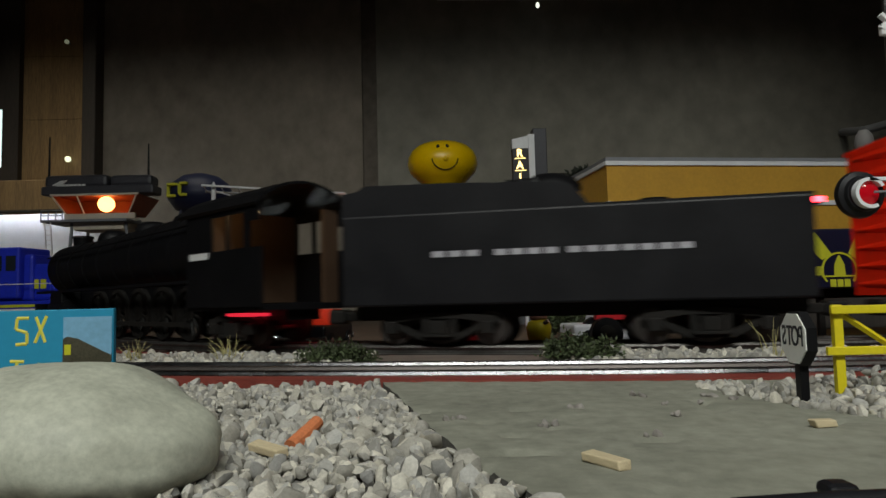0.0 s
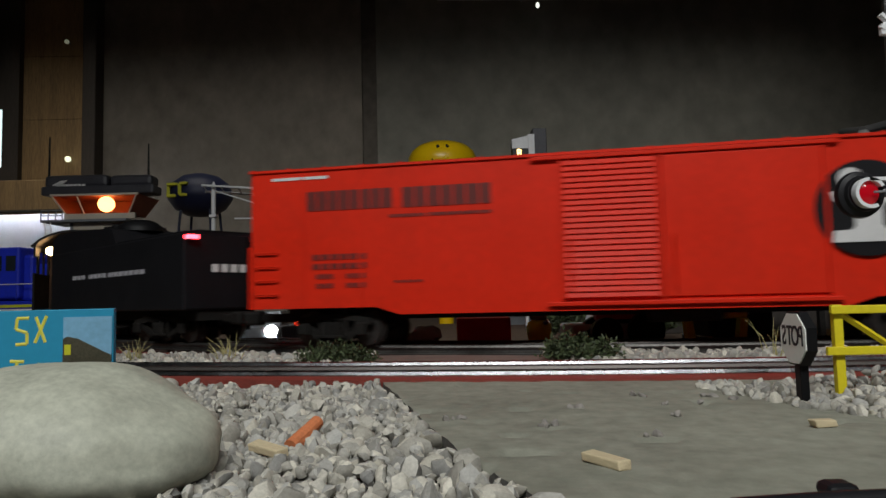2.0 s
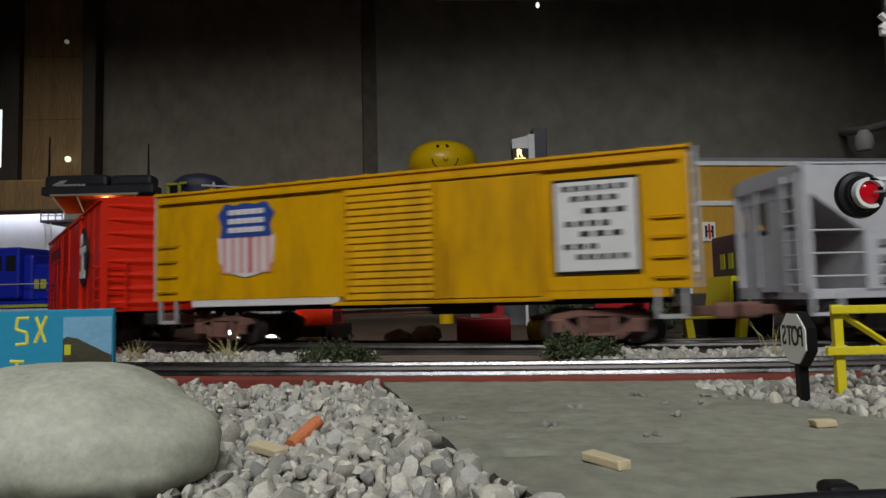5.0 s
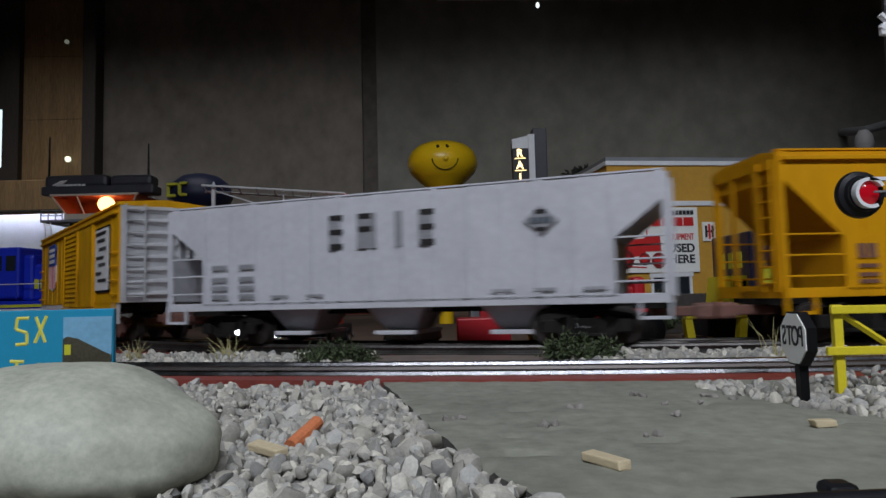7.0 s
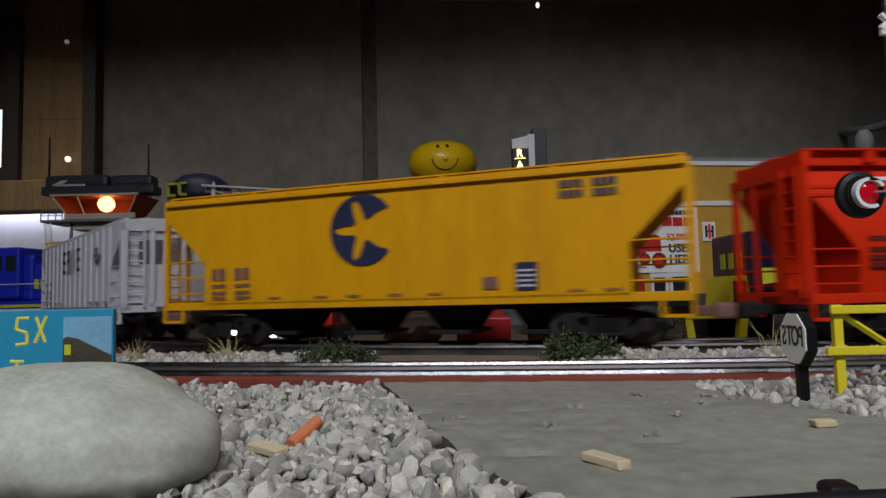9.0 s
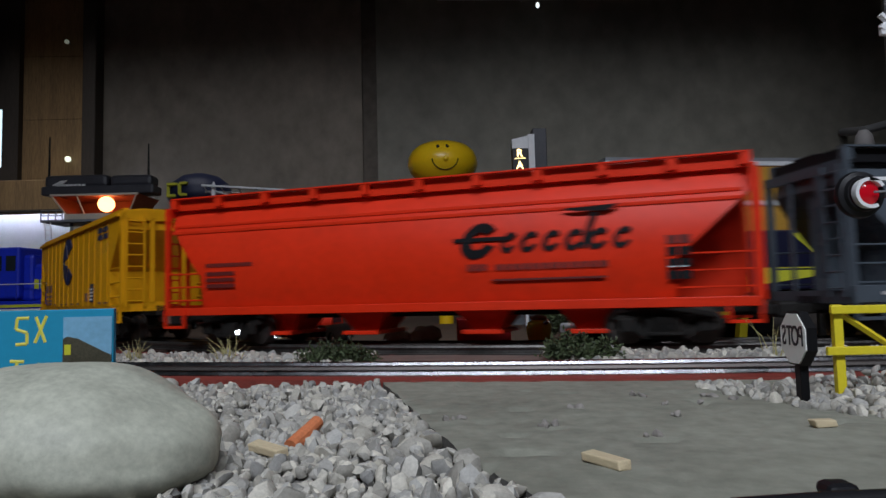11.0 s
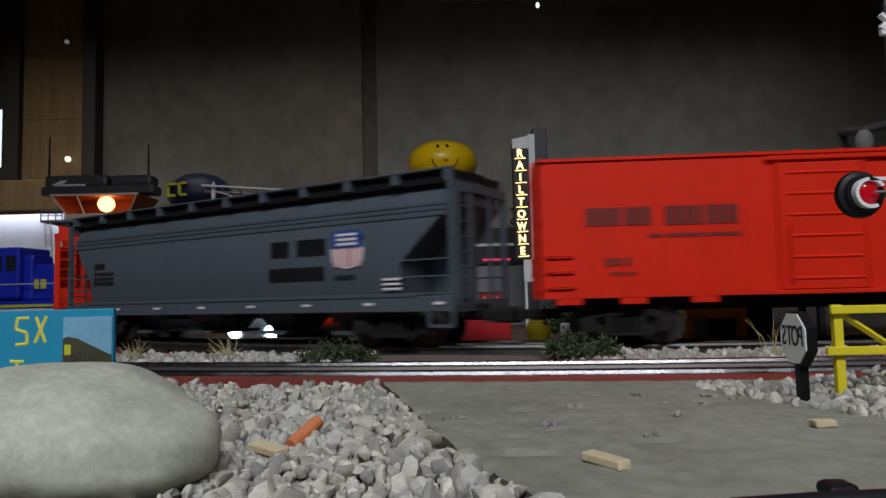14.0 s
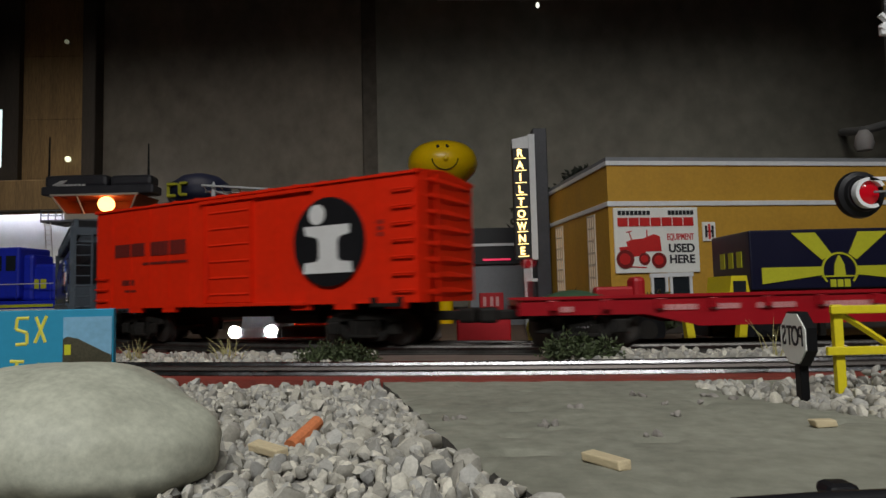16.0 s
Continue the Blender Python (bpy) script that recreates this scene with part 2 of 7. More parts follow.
def room():
    X0, X1, Y0, Y1, Z0, Z1 = -1.9, 3.7, -1.3, 2.0, -0.95, 1.4
    bm = bmesh.new()
    box(bm, X0, X1, Y0, Y1 + 0.2, Z0 - 0.1, Z0)
    structure("floor", bm, FLOOR, "grey painted basement floor")
    bm = bmesh.new()
    box(bm, X0, X1, Y0, Y1 + 0.2, Z1, Z1 + 0.1)
    structure("ceiling", bm, CEIL, "pale board ceiling of the basement")
    # far wall: timber, a dark post, a pale concrete panel and a darker one
    bm = bmesh.new()
    box(bm, X0, -1.345, Y1, Y1 + 0.15, Z0, Z1)
    box(bm, -1.345, -1.314, Y1, Y1 + 0.15, Z0, 0.475)
    box(bm, -1.345, -1.314, Y1, Y1 + 0.15, 0.652, Z1)
    structure("wall_window", bm, POST, "dark timber wall round a small window")
    bm = bmesh.new()
    box(bm, -1.3449, -1.3141, Y1 - 0.002, Y1 + 0.004, 0.4751, 0.6519)
    structure("window_1", bm, glowing("daylit_window", (0.75, 0.95, 1.0), 1.1), "small window lit by pale daylight")
    bm = bmesh.new()
    box(bm, -1.314, -1.265, Y1 - 0.02, Y1 + 0.15, Z0, Z1)
    structure("trim_window", bm, POST, "dark window frame board")
    bm = bmesh.new()
    box(bm, -1.265, -1.06, Y1 + 0.03, Y1 + 0.15, Z0, Z1)
    timber = structure("wall_timber", bm, POST, "brown timber board wall")
    for i in range(12):
        z = Z0 + i * 0.196
        bm = bmesh.new()
        box(bm, -1.265, -1.06, Y1, Y1 + 0.03, z, z + 0.1952, 0.001)
        part("board", bm, WOOD_WALL, timber)
    bm = bmesh.new()
    box(bm, -1.06, -1.02, Y1 - 0.05, Y1 + 0.15, Z0, Z1, 0.004)
    structure("trim_post", bm, POST, "dark upright timber post against the wall")
    bm = bmesh.new()
    box(bm, -1.02, -0.235, Y1, Y1 + 0.15, Z0, Z1)
    structure("wall_concrete", bm, WALL_GREY, "stained grey concrete wall panel")
    bm = bmesh.new()
    box(bm, -0.235, -0.19, Y1 + 0.012, Y1 + 0.15, Z0, Z1)
    structure("trim_joint", bm, JOINT, "dark recessed joint in the wall")
    bm = bmesh.new()
    box(bm, -0.19, X1, Y1 + 0.004, Y1 + 0.15, Z0, Z1)
    structure("wall_dark", bm, WALL_DARK, "dark stained basement wall")
    bm = bmesh.new()
    box(bm, X0 - 0.1, X0, Y0, Y1 + 0.2, Z0, Z1)
    structure("wall_west", bm, WALL_DARK, "dark stained basement side wall")
    bm = bmesh.new()
    box(bm, X1, X1 + 0.1, Y0, Y1 + 0.2, Z0, Z1)
    structure("wall_east", bm, WALL_DARK, "dark stained basement side wall")
    bm = bmesh.new()
    box(bm, X0, X1, Y0 - 0.1, Y0, Z0, Z1)
    structure("wall_south", bm, FLOOR, "grey painted basement wall")
    # layout table
    table = thing("layout_table", (0, 0, 0), "large brown model railway table on square legs", "table")
    bm = bmesh.new()
    box(bm, -1.75, 3.5, -0.25, 1.95, -0.01, 0.012)
    part("tabletop", bm, PLYWOOD, table)
    for x in (-1.7, 0.9, 3.4):
        for y in (-0.2, 1.88):
            bm = bmesh.new()
            box(bm, x - 0.04, x + 0.04, y - 0.04, y + 0.04, Z0, -0.01, 0.004)
            part("leg", bm, PLYWOOD, table)
    # housings for the front strip light and for the added far fill lamp
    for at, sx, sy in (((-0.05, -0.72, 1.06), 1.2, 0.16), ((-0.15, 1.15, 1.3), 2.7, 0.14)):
        lt = thing("lamp_housing", at, "white housing hung over an unseen lamp", "ceiling light")
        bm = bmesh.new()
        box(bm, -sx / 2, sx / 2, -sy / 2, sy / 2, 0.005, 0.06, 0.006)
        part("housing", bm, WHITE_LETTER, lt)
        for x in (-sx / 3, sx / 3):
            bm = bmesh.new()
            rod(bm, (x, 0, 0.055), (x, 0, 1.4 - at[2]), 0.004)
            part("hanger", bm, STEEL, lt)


def near_line(x):
    return 0.246 - 0.17 * x + 0.38 * x * x


def near_point(x, side):
    a = math.atan(-0.17 + 0.76 * x)
    return x + side * math.sin(a), near_line(x) - side * math.cos(a)


def ribbon(bm, pts_a, pts_b, z0, z1):
    """A strip with thickness between two lines in plan."""
    rows = [[bm.verts.new((p[0], p[1], z)) for p in pts] for pts in (pts_a, pts_b) for z in (z0, z1)]
    for i in range(len(pts_a) - 1):
        for p, q in ((1, 3), (3, 2), (2, 0), (0, 1)):
            bm.faces.new((rows[p][i], rows[p][i + 1], rows[q][i + 1], rows[q][i]))
    for i in (0, -1):
        bm.faces.new((rows[0][i], rows[1][i], rows[3][i], rows[2][i]))


def tube(bm, pts, r, z, seg=8):
    rings = []
    for i, p in enumerate(pts):
        a, b = Vector(pts[max(0, i - 1)]), Vector(pts[min(len(pts) - 1, i + 1)])
        n = (b - a).normalized()
        rings.append([bm.verts.new((p[0] - n.y * r * math.cos(2 * math.pi * k / seg), p[1] + n.x * r * math.cos(2 * math.pi * k / seg),
                                    z + r * math.sin(2 * math.pi * k / seg))) for k in range(seg)])
    for p, q in zip(rings, rings[1:]):
        for k in range(seg):
            bm.faces.new((p[k], p[(k + 1) % seg], q[(k + 1) % seg], q[k]))
    bm.faces.new(rings[0])
    bm.faces.new(rings[-1])


def track(name, fn, us, label, step_ties, base_z, steel):
    tr = thing(name, (0, 0, 0), label, "track", kind="structure")
    lines = lambda s: [fn(u, s) for u in us]
    bm = bmesh.new()
    ribbon(bm, lines(0.030), lines(-0.030), base_z, base_z + 0.0022)
    part("roadbed", bm, ROADBED, tr)
    for s in (0.0165, 0.0, -0.0165):
        bm = bmesh.new()
        z = RAIL_Z
        tube(bm, lines(s), 0.00145, z - 0.00145)
        ribbon(bm, lines(s + 0.0006), lines(s - 0.0006), z - 0.0045, z - 0.0022)
        ribbon(bm, lines(s + 0.0025), lines(s - 0.0025), z - 0.0052, z - 0.0045)
        part("rail", bm, steel if s else WHEEL, tr, smooth=True)
    bm = bmesh.new()
    for u in np.arange(us[0], us[-1], step_ties):
        a, b = fn(u, 0.025), fn(u, -0.025)
        c, d = fn(u + 0.007, 0.025), fn(u + 0.007, -0.025)
        lo = [bm.verts.new((*p, base_z + 0.001)) for p in (a, b, d, c)]
        hi = [bm.verts.new((*p, RAIL_Z - 0.0052)) for p in (a, b, d, c)]
        bm.faces.new(hi)
        for i in range(4):
            bm.faces.new((lo[i], lo[(i + 1) % 4], hi[(i + 1) % 4], hi[i]))
    tagged(part("ties", bm, TIE, tr), kind="stuff")
    return tr


def stones(name, spots, mat, label, seed):
    """Many small broken stones in one mesh; spots are (x, y, z, radius)."""
    rng = random.Random(seed)
    protos = []
    for k in range(9):
        bm = bmesh.new()
        bmesh.ops.create_icosphere(bm, subdivisions=1 if k < 1 else 2, radius=1.0)
        off = Vector((rng.random() * 50, rng.random() * 50, 3))
        for v in bm.verts:
            d = 0.74 + 0.5 * abs(noise.noise(v.co * 1.3 + off))
            v.co *= d
            v.co.z *= 0.75
        # flatten along random planes for broken faces
        for _ in range(4):
            nrm = Vector((rng.uniform(-1, 1), rng.uniform(-1, 1), rng.uniform(-1, 1))).normalized()
            for v in bm.verts:
                e = v.co.dot(nrm) - 0.56
                if e > 0:
                    v.co -= nrm * e
        bm.verts.ensure_lookup_table()
        protos.append(([v.co.copy() for v in bm.verts], [[v.index for v in f.verts] for f in bm.faces]))
        bm.free()
    vs, fs = [], []
    for x, y, z, r in spots:
        pv, pf = rng.choice(protos)
        m = Euler((rng.uniform(0, 6), rng.uniform(0, 6), rng.uniform(0, 6))).to_matrix() @ Matrix.Diagonal(
            (r * rng.uniform(0.8, 1.35), r * rng.uniform(0.7, 1.1), r * rng.uniform(0.6, 1.0)))
        n = len(vs)
        c = Vector((x, y, z))
        vs += [(m @ v) + c for v in pv]
        fs += [[i + n for i in f] for f in pf]
    me = bpy.data.meshes.new(name)
    me.from_pydata(vs, [], fs)
    me.materials.append(mat)
    me.shade_smooth()
    me.set_sharp_from_angle(angle=radians(32))
    return tagged(new(name, me), label, "gravel", kind="stuff")


SLAB_EDGE = [(0.02, 0.036), (0.06, 0.022), (0.0902, 0.0115), (0.1059, 0.0058), (0.1299, -0.0013), (0.1677, -0.0098), (0.2131, -0.0204)]


def slab_left(y):
    return float(np.interp(y, [p[0] for p in SLAB_EDGE], [p[1] for p in SLAB_EDGE])) + 0.0008 * noise.noise((y * 90, 0, 0)) + 0.0004 * noise.noise((y * 400, 3, 0))


def ground_height(x, y):
    return 0.0215 + 0.0010 * noise.noise((x * 30, y * 30, 1)) + 0.0005 * noise.noise((x * 120, y * 120, 2))


def foreground():
    # stone dust under the gravel
    bm = bmesh.new()
    nx, ny = 120, 90
    grid = []
    for j in range(ny + 1):
        row = []
        for i in range(nx + 1):
            x, y = -0.42 + 0.9 * i / nx, -0.02 + 0.36 * j / ny
            row.append(bm.verts.new((x, y, ground_height(x, y) - 0.0012 - (0.004 if y > near_line(x) - 0.03 else 0))))
        grid.append(row)
    for j in range(ny):
        for i in range(nx):
            bm.faces.new((grid[j][i], grid[j][i + 1], grid[j + 1][i + 1], grid[j + 1][i]))
    structure("ground", bm, GRAVEL_BASE, "grey stone dust between and beside the tracks", True)
    # slab beside the track
    bm = bmesh.new()
    rows = []
    ny, nx = 110, 150
    for j in range(ny + 1):
        row = []
        for i in range(nx + 1):
            t = j / ny
            xr = 0.34
            y0 = 0.015
            yy = y0 + t * 0.198
            xl = slab_left(yy)
            x = xl + (xr - xl) * (i / nx) ** 1.5
            yb = near_line(x) - 0.0315 + 0.0006 * noise.noise((x * 200, 0, 5))
            y = y0 + t * (yb - y0)
            z = 0.0235 + 0.0003 * noise.noise((x * 25, y * 25, 7)) + 0.00025 * noise.noise((x * 160, y * 160, 9))
            chip = noise.noise((x * 90, y * 150, 20))
            if chip > 0.42:
                z -= 0.0011 * min(1, (chip - 0.42) * 8)
            row.append(bm.verts.new((x, y, z)))
        rows.append(row)
    for j in range(ny):
        for i in range(nx):
            bm.faces.new((rows[j][i], rows[j][i + 1], rows[j + 1][i + 1], rows[j + 1][i]))
    edge = [r[0] for r in rows] + rows[-1][1:] + [r[-1] for r in reversed(rows[:-1])] + list(reversed(rows[0][1:-1]))
    low = [bm.verts.new((v.co.x + 0.0004 * noise.noise((v.co.y * 300, v.co.x * 300, 2)), v.co.y, 0.0185)) for v in edge]
    rim = [(v.co.copy(), w.co.copy()) for v, w in zip(edge, low)]
    for w in low:
        bm.verts.remove(w)
    slab = structure("pavement", bm, CONCRETE, "grey concrete slab with a broken edge beside the track", True)
    # side faces in a darker colour that stands for gap shadow and dirt
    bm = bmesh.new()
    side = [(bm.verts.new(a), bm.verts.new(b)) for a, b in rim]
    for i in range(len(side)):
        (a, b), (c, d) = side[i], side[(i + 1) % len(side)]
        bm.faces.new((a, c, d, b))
    part("broken_edge", bm, EDGE_DARK, slab, "broken edge painted dark for shadow and soil")
    rng = random.Random(11)
    spots = []
    for _ in range(14000):
        x, y = rng.uniform(-0.24, 0.04), rng.uniform(0.06, 0.262)
        r = rng.uniform(0.0009, 0.0021) * (1.6 if rng.random() < 0.2 else 1)
        gap = 0.0006 + 0.42 * r
        if x > slab_left(y) - gap or y > near_line(x) - 0.033:
            continue
        if x < -0.75 * y - 0.01:
            continue
        rise = (0.0021 if y < 0.13 else 0.0013) * max(0, 1 - (slab_left(y) - x) / 0.014)
        spots.append((x, y, ground_height(x, y) + rise + rng.uniform(-0.0002, 0.0011), r))
    stones("gravel", spots, GRAVEL, "bed of pale crushed stone", 1)
    # stones that lie over the slab's far corner
    spots = []
    for _ in range(2600):
        x = rng.uniform(0.07, 0.34)
        front = float(np.interp(x, [0.064, 0.0732, 0.079, 0.0875, 0.11, 0.34], [0.2, 0.172, 0.152, 0.138, 0.123, 0.11]))
        back = near_line(x) - (0.044 if x < 0.1 else 0.038)
        y = rng.uniform(front, back)
        if rng.random() > 0.35 + (y - front) / 0.02 or front >= back:
            continue
        h = min(0.003, max(0, (x - 0.09)) * 0.1)
        spots.append((x, y, 0.0238 + h * rng.random(), rng.uniform(0.001, 0.0024)))
    stones("gravel_heap", spots, GRAVEL, "loose pale stones heaped on the concrete slab", 2)
    # strip between the tracks
    spots = []
    for _ in range(3600):
        x = rng.uniform(-0.28, 0.33)
        y = rng.uniform(near_line(x) + 0.031, near_line(x) + 0.09)
        if any(math.hypot(x - on_track(s)[0], y - on_track(s)[1]) < 0.031 for s in np.arange(-0.35, 0.45, 0.02)):
            continue
        if -0.036 < x < 0.048:
            continue
        spots.append((x, y, 0.0215 + rng.uniform(-0.001, 0.0015), rng.uniform(0.0016, 0.0036)))
    stones("gravel_strip", spots, GRAVEL, "pale stones between the two tracks", 3)
    bm = bmesh.new()
    xs = np.linspace(-0.036, 0.048, 14)
    ribbon(bm, [(x, near_line(x) + 0.032) for x in xs], [(x, near_line(x) + 0.085 - 0.22 * max(0, x)) for x in xs], 0.016, 0.0222)
    structure("pavement_crossing", bm, PLANK, "dusty brown crossing board between the tracks")


def river_stone():
    bm = bmesh.new()
    bmesh.ops.create_icosphere(bm, subdivisions=5, radius=1.0)
    for v in bm.verts:
        c = v.co.copy()
        k = 1 + 0.10 * noise.noise(c * 1.1 + Vector((3, 1, 2))) + 0.05 * noise.noise(c * 2.3 + Vector((7, 2, 5))) + 0.012 * noise.noise(c * 5)
        v.co = Vector((c.x * 0.0222, c.y * 0.0195, c.z * (0.0125 if c.z > 0 else 0.0095))) * k
    ob = part("river_stone", bm, PEBBLE, None, "", True)
    tagged(ob, "smooth pale cream river stone lying on the gravel", "stone")
    ob.matrix_world = pose(-0.0586, 0.109, 0.0286, 0, 5, -8)


room()
foreground()
near = track("track_near", near_point, list(np.linspace(-0.42, 0.6, 70)), "three-rail steel track on a red-brown roadbed", 0.02, 0.0165, RAIL_STEEL)
bm = bmesh.new()
ribbon(bm, [near_point(x, 0.0312) for x in np.linspace(-0.42, 0.6, 70)], [near_point(x, 0.0195) for x in np.linspace(-0.42, 0.6, 70)], 0.0165, 0.0241)
part("edge_board", bm, ROADBED, near)
track("track_far", lambda s, d: on_track(s, d)[:2], list(np.arange(-3.2, 3.3, 0.02)), "curving three-rail steel track on a red-brown roadbed", 0.02, 0.0165, DULL_STEEL)
river_stone()

# ---- the train ----


def bars(bm, x0, x1, z0, z1, y, count, gap=0.25, slant=0.0):
    """A row of plain blocks that stands for a word."""
    w = (x1 - x0) / count
    for i in range(count):
        box(bm, x0 + i * w, x0 + i * w + w * (1 - gap), y - 0.0004, y + 0.0002, z0 + slant * i, z1 + slant * i)


def lettering(car, x0, x1, z0, z1, y, mat, count, gap=0.25, label="", name="lettering"):
    bm = bmesh.new()
    bars(bm, x0, x1, z0, z1, y, count, gap)
    return part(name, bm, mat, car, label)


WHEEL_R = 0.0086
SHARED = {}


def wheelset_mesh():
    if "wheelset" not in SHARED:
        bm = bmesh.new()
        rod(bm, (0, -0.019, 0), (0, 0.019, 0), 0.0018, 8)
        for sgn in (-1, 1):
            rod(bm, (0, sgn * 0.0150, 0), (0, sgn * 0.0185, 0), WHEEL_R, 24)
            rod(bm, (0, sgn * 0.0135, 0), (0, sgn * 0.0150, 0), WHEEL_R + 0.0012, 24)
            rod(bm, (0, sgn * 0.0184, 0), (0, sgn * 0.0190, 0), WHEEL_R * 0.72, 16, WHEEL_R * 0.3)
        SHARED["wheelset"] = mesh_of("wheelset", bm, WHEEL, True)
    return SHARED["wheelset"]


def truck_mesh(mat, axles, pitch):
    key = (mat.name, axles, pitch)
    if key not in SHARED:
        bm = bmesh.new()
        half = pitch * (axles - 1) / 2
        box(bm, -0.005, 0.005, -0.02, 0.02, 0.009, 0.015, 0.0008)
        for sgn in (-1, 1):
            y0, y1 = sorted((sgn * 0.0205, sgn * 0.0235))
            prism(bm, [(-half - 0.006, 0.0122), (-half - 0.004, 0.0148), (-0.011, 0.0168), (0.011, 0.0168), (half + 0.004, 0.0148), (half + 0.006, 0.0122),
                       (half + 0.003, 0.0112), (0.0105, 0.0138), (-0.0105, 0.0138), (-half - 0.003, 0.0112)], "y", y0, y1)
            for k in (-1, 1):
                prism(bm, [(k * (half + 0.003), 0.0114), (k * (half - 0.004), 0.0114), (k * 0.0078, 0.0052), (k * 0.0098, 0.0026)], "y", y0, y1)
                box(bm, k * 0.0078 - 0.0014, k * 0.0078 + 0.0014, y0, y1, 0.003, 0.014)
            box(bm, -0.0098, 0.0098, y0, y1, 0.0026, 0.0048)
            ya, yb = sorted((sgn * 0.0235, sgn * 0.0258))
            for i in range(axles):
                x = -half + pitch * i
                box(bm, x - 0.0035, x + 0.0035, ya, yb, 0.006, 0.0125, 0.0006)
            for x in (-0.004, 0, 0.004):
                rod(bm, (x, sgn * 0.0245, 0.0055), (x, sgn * 0.0245, 0.013), 0.0016, 8)
            box(bm, -0.008, 0.008, ya, yb, 0.0042, 0.0058, 0.0004)
        SHARED[key] = mesh_of("truck", bm, mat)
    return SHARED[key]


def add_truck(car, off, mat, wheels, axles=2, pitch=0.036):
    tr = new("truck", truck_mesh(mat, axles, pitch))
    tr.parent = car
    tr.location = (off, 0, 0)
    for i in range(axles):
        w = new("wheelset", wheelset_mesh())
        w.parent = tr
        place = (-pitch * (axles - 1) / 2 + pitch * i, 0, WHEEL_R)
        w.location = place
        wheels.append((w, place, WHEEL_R))
    return tr, off


def add_couplers(car, length, mat):
    for sgn in (-1, 1):
        bm = bmesh.new()
        x0, x1 = sorted((sgn * (length / 2 - 0.012), sgn * (length / 2 + 0.013)))
        box(bm, x0, x1, -0.003, 0.003, 0.0125, 0.0175, 0.0008)
        xa, xb = sorted((sgn * (length / 2 + 0.008), sgn * (length / 2 + 0.018)))
        box(bm, xa, xb, -0.0055, 0.0055, 0.011, 0.019, 0.0015)
        part("coupler", bm, mat, car)


def ladder(car, x0, x1, y, z0, z1, rungs, mat, stiles=True):
    bm = bmesh.new()
    for i in range(rungs):
        z = z0 + (z1 - z0) * (i + 0.5) / rungs
        rod(bm, (x0, y, z), (x1, y, z), 0.0005, 6)
        for x in (x0, x1):
            rod(bm, (x, y, z), (x, y + (0.0016 if y < 0 else -0.0016), z), 0.0005, 6)
    if stiles:
        for x in (x0, x1):
            box(bm, x - 0.0006, x + 0.0006, y - 0.0005, y + 0.0005, z0, z1)
    return part("ladder", bm, mat, car)


def end_ladder(car, x, y0, y1, z0, z1, rungs, mat):
    bm = bmesh.new()
    for i in range(rungs):
        z = z0 + (z1 - z0) * (i + 0.5) / rungs
        rod(bm, (x, y0, z), (x, y1, z), 0.0005, 6)
    for y in (y0, y1):
        box(bm, x - 0.0006, x + 0.0006, y - 0.0006, y + 0.0006, z0, z1)
    return part("ladder", bm, mat, car)


def end_ribs(car, x, sgn, z0, z1, count, half, mat, deep=0.0017):
    """Pressed steel end with lying ribs that taper towards the corners."""
    bm = bmesh.new()
    box(bm, min(x, x + sgn * 0.0006), max(x, x + sgn * 0.0006), -half, half, z0, z1)
    panel = part("end_panel", bm, mat, car)
    for i in range(count):
        z = z0 + (z1 - z0) * (i + 0.6) / count
        h = (z1 - z0) / count * 0.36
        for k0, k1 in ((-0.95, 0.95),):
            a, b = k0 * half, k1 * half
            bm = bmesh.new()
            va = [bm.verts.new(p) for p in ((x + sgn * 0.0005, a, z - h * 0.3), (x + sgn * 0.0005, a, z + h * 0.3),
                                            (x + sgn * 0.0005, b, z - h * 0.3), (x + sgn * 0.0005, b, z + h * 0.3))]
            m = (a + b) / 2
            c = [bm.verts.new(p) for p in ((x + sgn * 0.0005, m, z - h), (x + sgn * 0.0005, m, z + h),
                                           (x + sgn * deep, m - 0.4 * (b - a), z), (x + sgn * deep, m + 0.4 * (b - a), z))]
            for f in ((va[0], c[0], c[2]), (va[1], c[2], c[1]), (va[0], c[2], va[1]), (c[0], c[3], c[2]), (c[1], c[2], c[3]),
                      (c[0], va[2], c[3]), (c[1], c[3], va[3]), (va[2], va[3], c[3])):
                bm.faces.new(f)
            part("end_rib", bm, mat, panel)


def stock(name, label, group="cars of the train"):
    e = new(name)
    e.empty_display_size = 0.02
    return tagged(e, label, "train car", group)


HALF = 0.0305


def disc(bm, x, z, r, y, seg=40, squash=1.0, thick=0.0005):
    pts = [(x + r * squash * math.cos(2 * math.pi * i / seg), z + r * math.sin(2 * math.pi * i / seg)) for i in range(seg)]
    prism(bm, pts, "y", y - thick, y + 0.0003)


